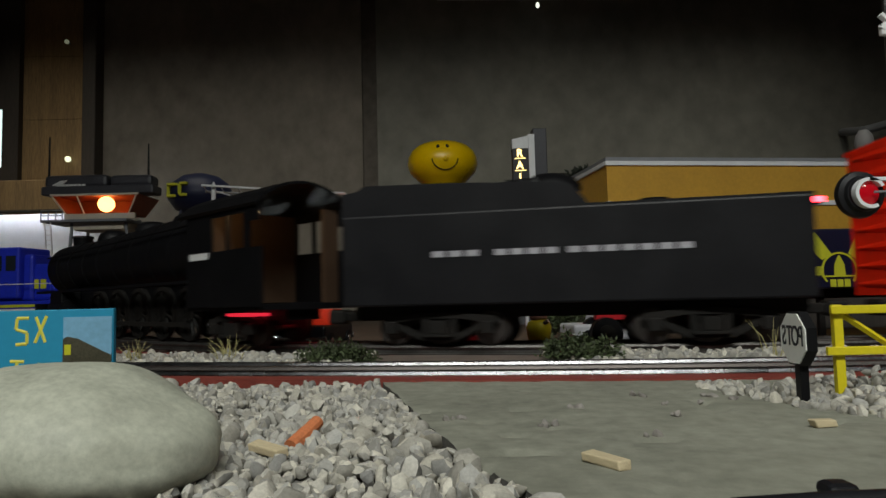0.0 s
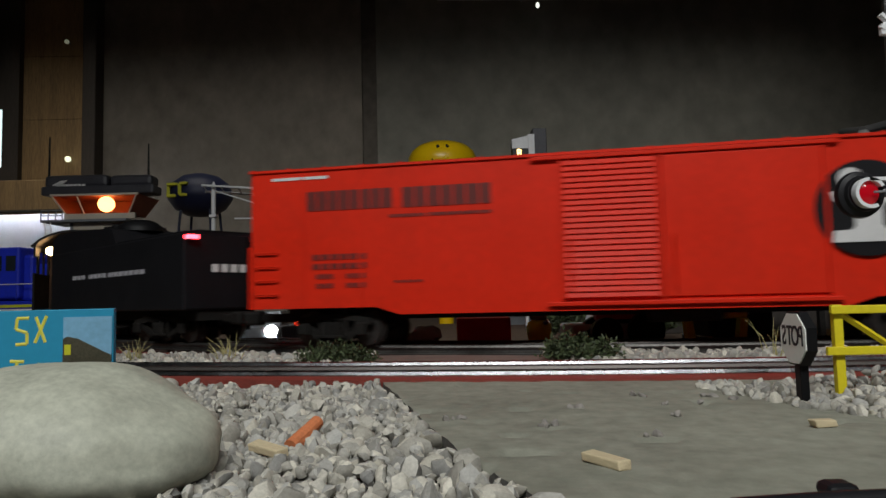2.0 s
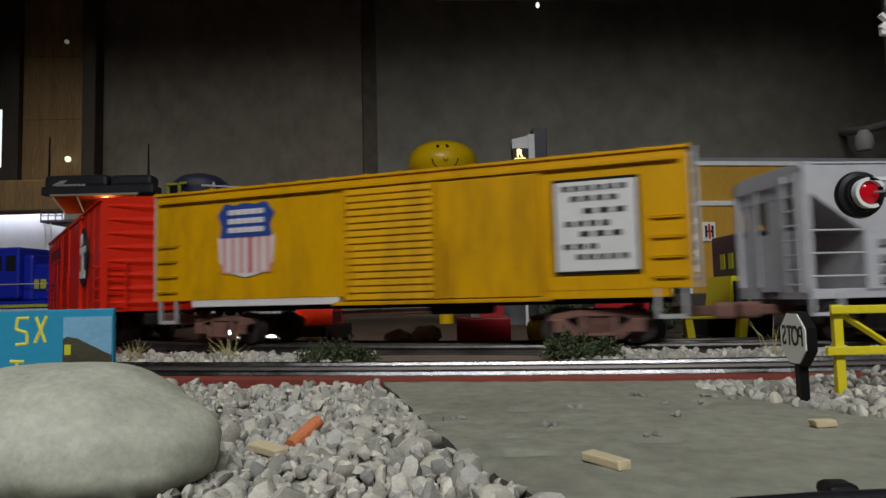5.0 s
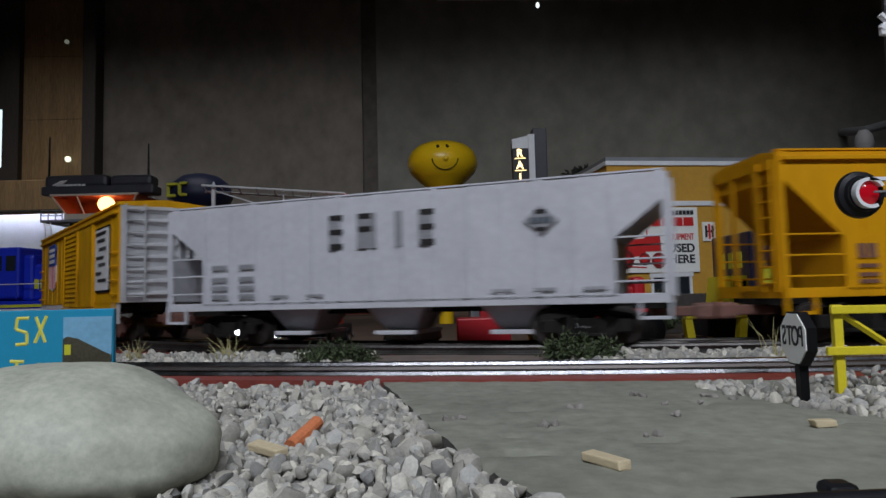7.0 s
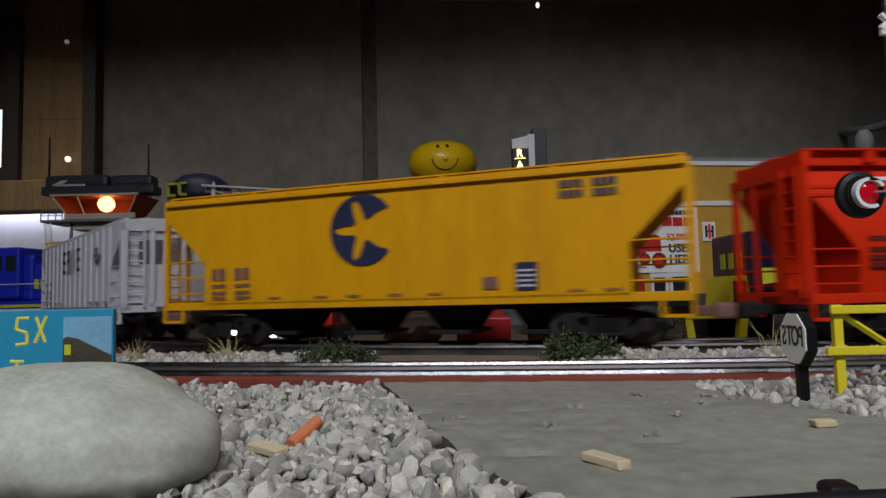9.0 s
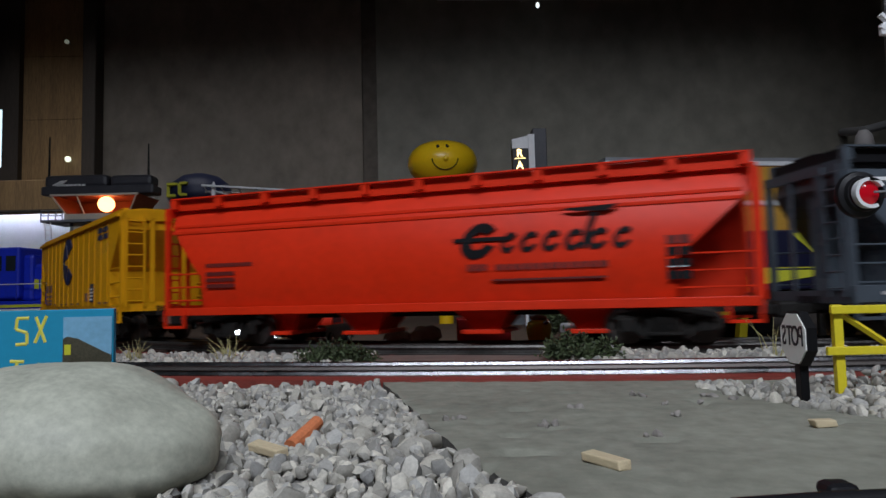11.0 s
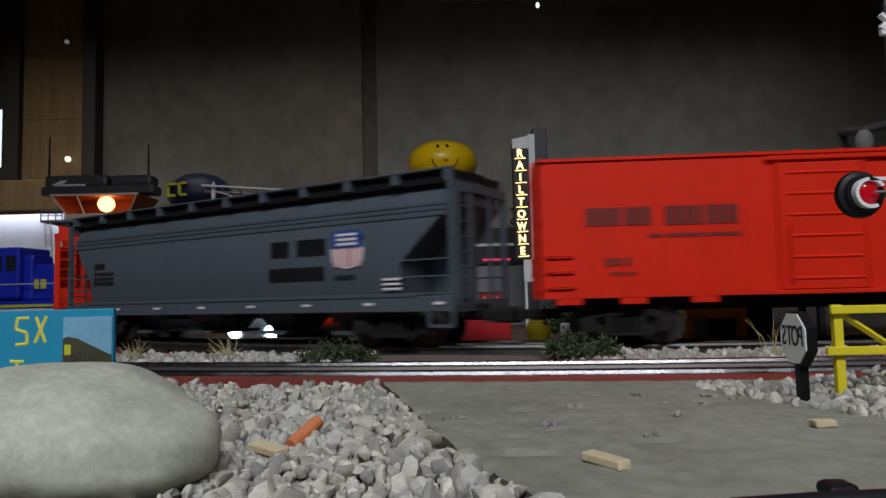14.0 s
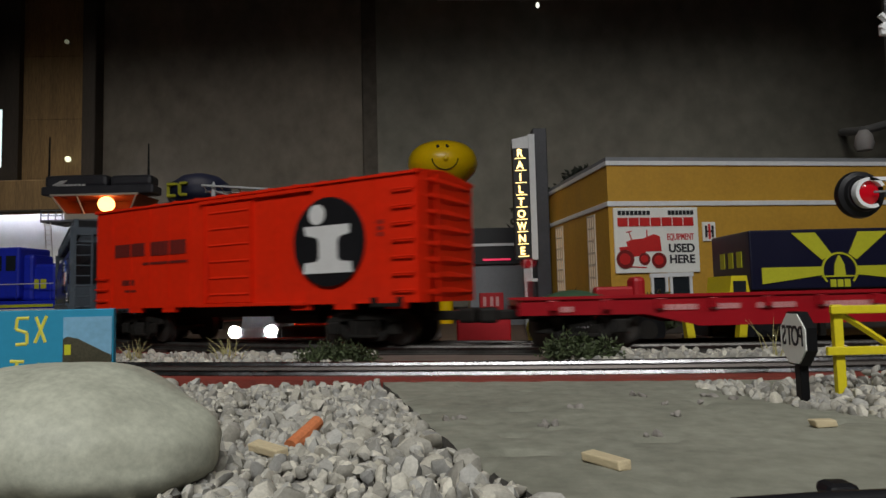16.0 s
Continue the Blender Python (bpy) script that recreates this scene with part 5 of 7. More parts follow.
            prism(bm, [(R * math.cos(a), R * math.sin(a)), (R * math.cos(b), R * math.sin(b)), (R * 0.86 * math.cos(b), R * 0.86 * math.sin(b)),
                       (R * 0.86 * math.cos(a), R * 0.86 * math.sin(a))], "y", y - 0.0016, y + 0.0016)
        box(bm, -R * 0.7, R * 0.7, y - 0.001, y + 0.001, -R * 0.8, -R * 0.5)
    driver = mesh_of("driving_wheelset", bm, TRUCK_BLACK)
    for u in (61, 102, 143, 184, 225):
        w = new("driving_wheelset", driver)
        w.parent = eng
        w.location = (X(u), 0, R)
        wheels.append((w, (X(u), 0, R), R))
    bm = bmesh.new()
    for sgn in (-1, 1):
        box(bm, X(57), X(229), sgn * 0.0215 - 0.0008, sgn * 0.0215 + 0.0008, 0.0095, 0.0125)
    part("side_rod", bm, TRUCK_BLACK, eng)
    trucks = [add_truck(eng, X(-32), TRUCK_BLACK, wheels, 2, 0.03), add_truck(eng, X(285), TRUCK_BLACK, wheels, 2, 0.03)]
    TRAIN.append((eng, -0.0225 - 0.022 - L, L, trucks, wheels))


steam_locomotive()
tender()
large_red_boxcar()
yellow_boxcar()
grey_hopper()
yellow_hopper()
orange_hopper()
dark_hopper()
short_red_boxcar()
flat_car()

# ---- things round the track ----
OCHRE = material("ochre_wall_paint", (0.55, 0.3, 0.035), 0.7, vary=0.12, scale=30, dirt=0.15, dirt_colour=(0.2, 0.1, 0.02), bump=0.15)
WHITE_TRIM = material("white_trim_paint", (0.75, 0.76, 0.78), 0.6, vary=0.08, scale=40)
SIGN_WHITE = material("white_enamel_sign", (0.86, 0.86, 0.82), 0.45, vary=0.05)
SIGN_RED = material("red_sign_paint", (0.58, 0.02, 0.02), 0.5, vary=0.1)
DEEP_RED = material("deep_red_print", (0.2, 0.012, 0.012), 0.5, vary=0.2)
SIGN_BLACK = material("black_sign_paint", (0.015, 0.016, 0.02), 0.5)
GLASS_DARK = material("dark_window_glass", (0.02, 0.025, 0.03), 0.12)
SMILE_YELLOW = material("glossy_yellow_paint", (0.95, 0.6, 0.008), 0.3, vary=0.05, scale=20, coat=0.3)
FENCE_YELLOW = material("bright_yellow_paint", (0.72, 0.6, 0.02), 0.5, vary=0.08, scale=90, dirt=0.1)
TRAILER_NAVY = material("dark_navy_trailer_paint", (0.008, 0.009, 0.03), 0.35, vary=0.1, scale=30)
RAY_YELLOW = material("lime_yellow_paint", (0.55, 0.55, 0.03), 0.5, vary=0.08)
BOARD_BLUE = material("turquoise_blue_board", (0.015, 0.27, 0.45), 0.55, vary=0.06, scale=60)
SKY_PRINT = material("printed_sky", (0.2, 0.42, 0.6), 0.4, vary=0.15, scale=60)
OLIVE_PRINT = material("printed_dark_engine", (0.06, 0.055, 0.035), 0.4, vary=0.5, scale=160)
PAINT_YELLOW = material("hand_painted_yellow", (0.7, 0.65, 0.08), 0.6, vary=0.1)
BLUE_ENGINE = material("bright_blue_paint", (0.012, 0.03, 0.5), 0.4, vary=0.12, scale=30)
PALE_WOOD = material("pale_split_wood", (0.58, 0.48, 0.31), 0.7, vary=0.15, scale=200, stretch=(0.3, 2, 2), bump=0.3, bump_scale=800)
CRAYON = material("orange_clay_stick", (0.6, 0.19, 0.075), 0.7, vary=0.2, scale=200, bump=0.3, bump_scale=900)
LEAF = material("dark_green_foliage", (0.05, 0.068, 0.026), 0.7, vary=0.3, scale=120, random_tint=0.4)
DRY_GRASS = material("dry_straw_grass", (0.4, 0.36, 0.16), 0.7, vary=0.2, random_tint=0.3)
DARK_LEAF = material("near_black_foliage", (0.03, 0.035, 0.025), 0.8, vary=0.3, random_tint=0.3)
GREY_PAINT = material("mid_grey_paint", (0.22, 0.23, 0.25), 0.6, vary=0.1, scale=30)
RUSSET = material("russet_cabin_paint", (0.35, 0.09, 0.04), 0.6, vary=0.15)
RED_PLASTIC = material("red_plastic", (0.45, 0.012, 0.02), 0.45, vary=0.1)
GREY_ROCK = material("grey_rock", (0.25, 0.23, 0.21), 0.85, vary=0.3, scale=150, bump=0.5, bump_scale=700)
RED_LENS = glowing("red_signal_lens", (0.42, 0.004, 0.012), 0.2)
RED_LENS.node_tree.nodes["Principled BSDF"].inputs["Roughness"].default_value = 0.12
NEON = glowing("warm_neon_letters", (1.0, 0.72, 0.3), 3.0)
LIT_WINDOW = glowing("lit_shop_window", (1.0, 0.66, 0.36), 0.22)
NEON_RED = glowing("red_neon_strip", (1.0, 0.05, 0.15), 0.6)
HEADLIGHT = glowing("white_headlight", (0.85, 0.92, 1.0), 45.0)
TOWER_BULB = glowing("warm_tower_bulb", (1.0, 0.45, 0.14), 5.0)
CREAM_TRIM = material("cream_window_trim", (0.62, 0.55, 0.45), 0.6, vary=0.1, scale=60)
CHARCOAL = material("charcoal_plastic", (0.05, 0.05, 0.06), 0.45, vary=0.2, scale=50, bump=0.2, bump_scale=200)
PANEL_FILL = glowing("panel_fill_glow", (0.72, 0.8, 1.0), 13.0)


def mark_row(parent, mat, x0, x1, z0, z1, y, count, gap=0.25):
    """A row of plain marks, each a part of its own."""
    w = (x1 - x0) / count
    for i in range(count):
        bm = bmesh.new()
        bars(bm, x0 + i * w, x0 + (i + 1) * w, z0, z1, y, 1, gap)
        part("mark", bm, mat, parent)


def yellow_shop():
    b = thing("shop_building", (0.1545, 0.62, 0.012), "ochre yellow shop with white bands, on the railway table", "building", rz=7.7)
    W, D, T = 0.46, 0.21, 0.165
    bm = bmesh.new()
    box(bm, 0, W, 0, D, 0, T - 0.006)
    part("wall", bm, OCHRE, b)
    # added dark base that keeps the foot of the ochre walls dark
    bm = bmesh.new()
    box(bm, -0.0025, W + 0.006, -0.007, D + 0.006, 0, 0.0365, 0.001)
    part("plinth", bm, POST, b, "dark base added over the lower walls")
    bm = bmesh.new()
    for z0, z1 in ((T - 0.0075, T - 0.0032), (T - 0.046, T - 0.0413)):
        box(bm, -0.0016, W + 0.0016, -0.0016, D + 0.0016, z0, z1, 0.0005)
    part("white_band", bm, WHITE_TRIM, b, "white painted cornice bands")
    bm = bmesh.new()
    box(bm, -0.001, W, -0.001, D, T - 0.003, T + 0.0003)
    part("roof", bm, GREY_PAINT, b)
    bm = bmesh.new()
    box(bm, 0.004, 0.0868, -0.0022, 0.0, 0.0565, 0.1175, 0.0005)
    s = part("sign", bm, SIGN_WHITE, b, "white enamel sign with a red tractor picture")
    y = -0.0024
    F = lambda x, z: pose(x, y, z, 90, 0, 0)
    mark_row(s, SIGN_BLACK, 0.008, 0.040, 0.1105, 0.1145, y, 8, 0.2)
    mark_row(s, SIGN_BLACK, 0.057, 0.083, 0.1105, 0.1145, y, 7, 0.2)
    mark_row(s, SIGN_RED, 0.0075, 0.083, 0.1, 0.108, y, 7, 0.1)
    text_part("word", "EQUIPMENT", 0.0085, SIGN_RED, s, F(0.0685, 0.0895), stretch=0.58, bold=0.0001)
    text_part("word", "USED", 0.0108, SIGN_BLACK, s, F(0.0692, 0.0788), stretch=1.0, bold=0.0003)
    text_part("word", "HERE", 0.0108, SIGN_BLACK, s, F(0.0692, 0.0685), stretch=1.0, bold=0.0003)
    bm = bmesh.new()
    prism(bm, [(0.015, 0.0855), (0.02, 0.0875), (0.031, 0.0885), (0.042, 0.0925), (0.048, 0.0905), (0.0492, 0.0765), (0.034, 0.0765), (0.0315, 0.0725),
               (0.019, 0.0715)], "y", y - 0.0004, y)
    prism(bm, [(0.008, 0.0805), (0.019, 0.0815), (0.021, 0.0785), (0.009, 0.0765)], "y", y - 0.0005, y)
    rod(bm, (0.021, y, 0.0865), (0.018, y, 0.0945), 0.0005, 6)
    rod(bm, (0.0155, y, 0.0945), (0.0208, y, 0.0955), 0.0005, 6)
    rod(bm, (0.0355, y, 0.089), (0.0355, y, 0.0965), 0.0006, 6)
    rod(bm, (0.016, y, 0.0625), (0.034, y, 0.0615), 0.0006, 6)
    pic = part("tractor_picture", bm, SIGN_RED, s, "red printed tractor")
    for cx, cz, r in ((0.0134, 0.0695, 0.0086), (0.0462, 0.068, 0.0072), (0.0321, 0.0695, 0.0055)):
        bm = bmesh.new()
        disc(bm, cx, cz, r, y - 0.0004, 24)
        wh = part("printed_wheel", bm, DEEP_RED, pic)
        bm = bmesh.new()
        disc(bm, cx - 0.0006, cz, r * 0.62, y - 0.0009, 18)
        part("wheel_hub", bm, SIGN_RED, wh)
    bm = bmesh.new()
    box(bm, 0.0915, 0.1045, -0.0016, 0.0, 0.0855, 0.1035, 0.0003)
    e = part("small_sign", bm, SIGN_WHITE, b, "small white sign with black and red bars")
    bm = bmesh.new()
    box(bm, 0.0938, 0.0958, -0.0022, -0.0016, 0.089, 0.1)
    box(bm, 0.1002, 0.1022, -0.0022, -0.0016, 0.089, 0.1)
    box(bm, 0.0938, 0.1022, -0.0021, -0.0016, 0.0935, 0.0955)
    part("marks", bm, SIGN_BLACK, e)
    bm = bmesh.new()
    box(bm, 0.097, 0.099, -0.0024, -0.0016, 0.0875, 0.1015)
    part("marks", bm, SIGN_RED, e)
    # shop door and window with white frames
    for x0, x1, z1 in ((0.038, 0.0545, 0.0555), (0.0565, 0.0785, 0.056)):
        bm = bmesh.new()
        box(bm, x0, x0 + 0.0025, -0.002, 0, 0, z1)
        box(bm, x1 - 0.0025, x1, -0.002, 0, 0, z1)
        box(bm, x0 - 0.001, x1 + 0.001, -0.0026, 0, z1 - 0.0035, z1 + 0.0003)
        f = part("door_frame", bm, WHITE_TRIM, b)
        bm = bmesh.new()
        box(bm, x0 + 0.0025, x1 - 0.0025, -0.0006, 0.0, 0, z1 - 0.0035)
        part("pane", bm, GLASS_DARK, f)
    # tall lattice windows on the side wall
    for y0, wide in ((0.0345, 0.0185), (0.136, 0.0225)):
        bm = bmesh.new()
        box(bm, -0.0005, 0.0, y0, y0 + wide, 0.03, 0.115)
        g = part("window", bm, LIT_WINDOW, b, "warmly lit lattice window")
        bm = bmesh.new()
        for i in range(4):
            yy = y0 + wide * i / 3
            box(bm, -0.0018, -0.0004, yy - 0.0012, yy + 0.0012, 0.029, 0.116)
        for i in range(8):
            z = 0.03 + 0.085 * i / 7
            box(bm, -0.0016, -0.0004, y0 - 0.001, y0 + wide + 0.001, z - 0.0009, z + 0.0009)
        part("window_frame", bm, CREAM_TRIM, g)


def blade_sign():
    s = thing("blade_sign", (0.081, 0.78, 0.012), "tall black sign with glowing letters and white edges", "sign", rz=2)
    bm = bmesh.new()
    box(bm, 0.0035, 0.0225, 0.0, 0.01, 0.08, 0.2115, 0.0005)
    part("panel", bm, SIGN_BLACK, s)
    bm = bmesh.new()
    prism(bm, [(0.0035, 0.2115), (0.0225, 0.2115), (0.0225, 0.2265), (0.0035, 0.2225)], "y", -0.0005, 0.0105)
    part("cap", bm, WHITE_TRIM, s)
    bm = bmesh.new()
    box(bm, 0.0228, 0.03, 0.0, 0.0105, 0.08, 0.2285)
    part("edge_strip", bm, WHITE_TRIM, s)
    bm = bmesh.new()
    box(bm, 0.0302, 0.047, 0.012, 0.028, 0.0, 0.2385, 0.001)
    part("cabinet", bm, CHARCOAL, s, "charcoal cabinet behind the sign face")
    for i, ch in enumerate("RAILTOWNE"):
        z = 0.2055 - i * 0.01445
        text_part("letter", ch, 0.0125, NEON, s, pose(0.0118, -0.0008, z, 90, 0, 0), "glowing letter", bold=0.0003, stretch=0.95 if ch != "W" else 0.8)
        bm = bmesh.new()
        rod(bm, (0.006, -0.001, z - 0.0062), (0.019, -0.001, z - 0.0058), 0.0004, 6)
        part("tube", bm, NEON, s)
    bm = bmesh.new()
    box(bm, 0.0135, 0.0165, 0.002, 0.008, 0, 0.082)
    box(bm, 0.0125, 0.0225, -0.0005, 0.003, 0.055, 0.08)
    box(bm, 0.0125, 0.028, -0.0008, 0.003, 0.0545, 0.058)
    part("foot", bm, WHITE_TRIM, s)


def low_building():
    b = thing("low_building", (0.035, 0.9, 0.012), "low grey building with a black fascia and red neon strip", "building")
    bm = bmesh.new()
    box(bm, 0, 0.09, 0, 0.1, 0, 0.081)
    part("wall", bm, GREY_PAINT, b)
    bm = bmesh.new()
    box(bm, -0.002, 0.092, -0.004, 0.102, 0.081, 0.13, 0.0005)
    part("fascia", bm, SIGN_BLACK, b)
    bm = bmesh.new()
    box(bm, -0.003, 0.093, -0.0055, -0.004, 0.1055, 0.109)
    part("trim", bm, WHITE_TRIM, b)
    bm = bmesh.new()
    box(bm, 0.018, 0.055, -0.0062, -0.004, 0.086, 0.0885, 0.0004)
    part("neon_strip", bm, NEON_RED, b)
    k = thing("red_kiosk", (0.045, 0.85, 0.012), "small red box kiosk with pale panels", "kiosk")
    bm = bmesh.new()
    box(bm, 0, 0.03, 0, 0.02, 0, 0.043, 0.0006)
    part("body", bm, RED_PLASTIC, k)
    bm = bmesh.new()
    for x in (0.004, 0.013, 0.02):
        box(bm, x, x + 0.004, -0.0006, 0, 0.026, 0.038)
    part("panel", bm, SHIELD_PINK, k)


TANK = [(0.011, 0.0), (0.011, 0.155), (0.0125, 0.16), (0.0125, 0.186), (0.016, 0.193), (0.026, 0.204), (0.038, 0.2145), (0.049, 0.2255),
        (0.0526, 0.237), (0.0512, 0.2475), (0.0465, 0.257), (0.038, 0.2645), (0.026, 0.2695), (0.011, 0.2723), (0.0008, 0.2728)]


def tank_front(x, z):
    r = float(np.interp(z, [p[1] for p in TANK], [p[0] for p in TANK]))
    return -math.sqrt(max(r * r - x * x, 0))


def smiling_tower():
    w = thing("water_tower", (0.0025, 1.0, 0.012), "glossy yellow water tower with a painted smiling face", "water tower")
    bm = bmesh.new()
    lathe(bm, TANK, 48)
    part("tank", bm, SMILE_YELLOW, w, smooth=True)
    for x in (-0.0064, 0.0072):
        bm = bmesh.new()
        z = 0.2555
        bmesh.ops.create_icosphere(bm, subdivisions=2, radius=1.0, matrix=Matrix.Translation((x, tank_front(x, z), z)) @ Matrix.Diagonal((0.0026, 0.0012, 0.0034, 1)))
        part("eye", bm, BLACK, w, smooth=True)
    bm = bmesh.new()
    bmesh.ops.create_icosphere(bm, subdivisions=2, radius=1.0, matrix=Matrix.Translation((0.0045, tank_front(0.004, 0.237), 0.237)) @ Matrix.Diagonal((0.004, 0.0025, 0.004, 1)))
    part("nose", bm, SMILE_YELLOW, w, smooth=True)
    bm = bmesh.new()
    pts = []
    for i in range(15):
        a = radians(180 + 180 * i / 14)
        x, z = 0.0035 + 0.0185 * math.cos(a), 0.2375 + 0.0155 * math.sin(a)
        pts.append((x, tank_front(x, z) - 0.0003, z))
    for p, q in zip(pts, pts[1:]):
        rod(bm, p, q, 0.0008, 6)
    part("mouth", bm, BLACK, w)
    bm = bmesh.new()
    for sgn in (-1, 1):
        prism(bm, [(0.0, 0.181), (sgn * 0.0065, 0.185), (sgn * 0.0065, 0.177)], "y", -0.0135, -0.0118)
    part("bow_tie", bm, BLACK, w)


def control_tower():
    t = thing("control_tower", (-0.5785, 1.15, 0.012), "lit model control tower with a black roof and orange windows", "tower")
    zt, zb = 0.2245, 0.1925
    wt, wb = 0.0725, 0.0535
    bm = bmesh.new()
    lo = [bm.verts.new(p) for p in ((-wb, -0.03, zb), (wb, -0.03, zb), (wb, 0.03, zb), (-wb, 0.03, zb))]
    hi = [bm.verts.new(p) for p in ((-wt, -0.042, zt), (wt, -0.042, zt), (wt, 0.042, zt), (-wt, 0.042, zt))]
    bm.faces.new(lo)
    bm.faces.new(hi)
    for i in (1, 2, 3):
        bm.faces.new((lo[i], lo[(i + 1) % 4], hi[(i + 1) % 4], hi[i]))
    part("cabin_wall", bm, RUSSET, t)
    for k in (-1, -0.42, 0.97):
        bm = bmesh.new()
        rod(bm, (k * wb, -0.03, zb), (k * wt, -0.042, zt), 0.0015, 6)
        part("mullion", bm, CREAM_TRIM, t)
    bm = bmesh.new()
    box(bm, -wt - 0.001, wt + 0.001, -0.0442, -0.0402, zt - 0.0022, zt + 0.001)
    part("window_rail", bm, CREAM_TRIM, t)
    bm = bmesh.new()
    box(bm, -wb - 0.002, wb + 0.01, -0.0335, -0.028, zb - 0.0085, zb + 0.001, 0.0005)
    part("window_rail", bm, CREAM_TRIM, t)
    bm = bmesh.new()
    bmesh.ops.create_icosphere(bm, subdivisions=3, radius=0.0135, matrix=Matrix.Translation((0.005, -0.012, 0.2115)))
    part("bulb", bm, TOWER_BULB, t, "glowing warm bulb", smooth=True)
    # the roof: two low humps over a flat tray
    bm = bmesh.new()
    box(bm, -0.0945, 0.0945, -0.035, 0.002, zt + 0.001, zt + 0.016, 0.003)
    box(bm, -0.09, 0.016, -0.033, 0.0, zt + 0.014, zt + 0.0355, 0.006)
    box(bm, 0.02, 0.091, -0.033, 0.0, zt + 0.014, zt + 0.0335, 0.006)
    r = part("roof", bm, CHARCOAL, t, "charcoal flat roof with a small white mark")
    bm = bmesh.new()
    bars(bm, -0.066, -0.018, zt + 0.0155, zt + 0.0188, -0.0355, 7, 0.15)
    prism(bm, [(-0.075, zt + 0.0175), (-0.06, zt + 0.025), (-0.05, zt + 0.0255), (-0.058, zt + 0.0185), (-0.066, zt + 0.016)], "y", -0.0359, -0.033)
    part("marks", bm, WHITE_LETTER, r)
    for x, h in ((-0.0925, 0.105), (0.0775, 0.09)):
        bm = bmesh.new()
        rod(bm, (x, -0.014, zt + 0.012), (x, -0.014, zt + h), 0.0021, 8, 0.0013)
        rod(bm, (x, -0.014, zt + 0.008), (x, -0.014, zt + 0.034), 0.0042, 8)
        part("antenna", bm, BLACK, r)
    bm = bmesh.new()
    box(bm, -0.09, wb, -0.042, 0.03, zb - 0.0135, zb - 0.0095)
    for x in (-0.09, -0.0775, -0.065, -0.054):
        rod(bm, (x, -0.04, zb - 0.011), (x, -0.04, zb + 0.006), 0.0011, 6)
    for dz in (0.006, -0.002):
        rod(bm, (-0.09, -0.04, zb + dz), (-0.054, -0.04, zb + dz), 0.0011, 6)
    part("balcony", bm, GREY_PAINT, t)
    bm = bmesh.new()
    for sgn in (-1, 1):
        rod(bm, (-0.079 + sgn * 0.005, -0.04, zb - 0.01), (-0.066 + sgn * 0.005, -0.04, 0.0), 0.0012, 6)
    for i in range(22):
        k = i / 22
        x, z = -0.079 + 0.013 * (1 - k), k * (zb - 0.01)
        rod(bm, (x - 0.005, -0.04, z), (x + 0.005, -0.04, z), 0.0008, 5)
    part("ladder", bm, SHIELD_WHITE, t)
    for x in (-0.045, 0.045):
        for y in (-0.025, 0.025):
            bm = bmesh.new()
            rod(bm, (x * 1.2, y * 1.3, 0), (x, y, zb - 0.005), 0.0028, 8)
            part("leg", bm, GREY_PAINT, t)
    bm = bmesh.new()
    box(bm, -0.0425, 0.0425, -0.0285, 0.025, zb - 0.026, zb - 0.013, 0.001)
    part("cabin_base", bm, CREAM_TRIM, t)


def navy_tank():
    t = thing("water_tank", (-0.5435, 1.5, 0.012), "round navy blue water tank with yellow marks on legs", "water tank")
    bm = bmesh.new()
    lathe(bm, [(0.001, 0.232), (0.03, 0.236), (0.055, 0.25), (0.0695, 0.272), (0.0695, 0.288), (0.06, 0.308), (0.04, 0.323), (0.015, 0.33), (0.001, 0.331)], 40)
    part("tank", bm, NAVY, t, smooth=True)
    for x0, x1 in ((-0.056, -0.028), (-0.024, -0.004)):
        bm = bmesh.new()
        for z0, z1, a, b in ((0.295, 0.301, x0 + 0.004, x1), (0.27, 0.276, x0 + 0.004, x1), (0.274, 0.297, x0, x0 + 0.007)):
            y = -math.sqrt(max(0.071 ** 2 - ((a + b) / 2) ** 2, 0))
            box(bm, a, b, y - 0.003, y + 0.012, z0, z1, 0.001)
        part("marks", bm, RAY_YELLOW, t)
    for k in range(4):
        a = radians(45 + 90 * k)
        bm = bmesh.new()
        rod(bm, (0.07 * math.cos(a), 0.07 * math.sin(a), 0), (0.045 * math.cos(a), 0.045 * math.sin(a), 0.25), 0.003, 8)
        part("leg", bm, NAVY, t)


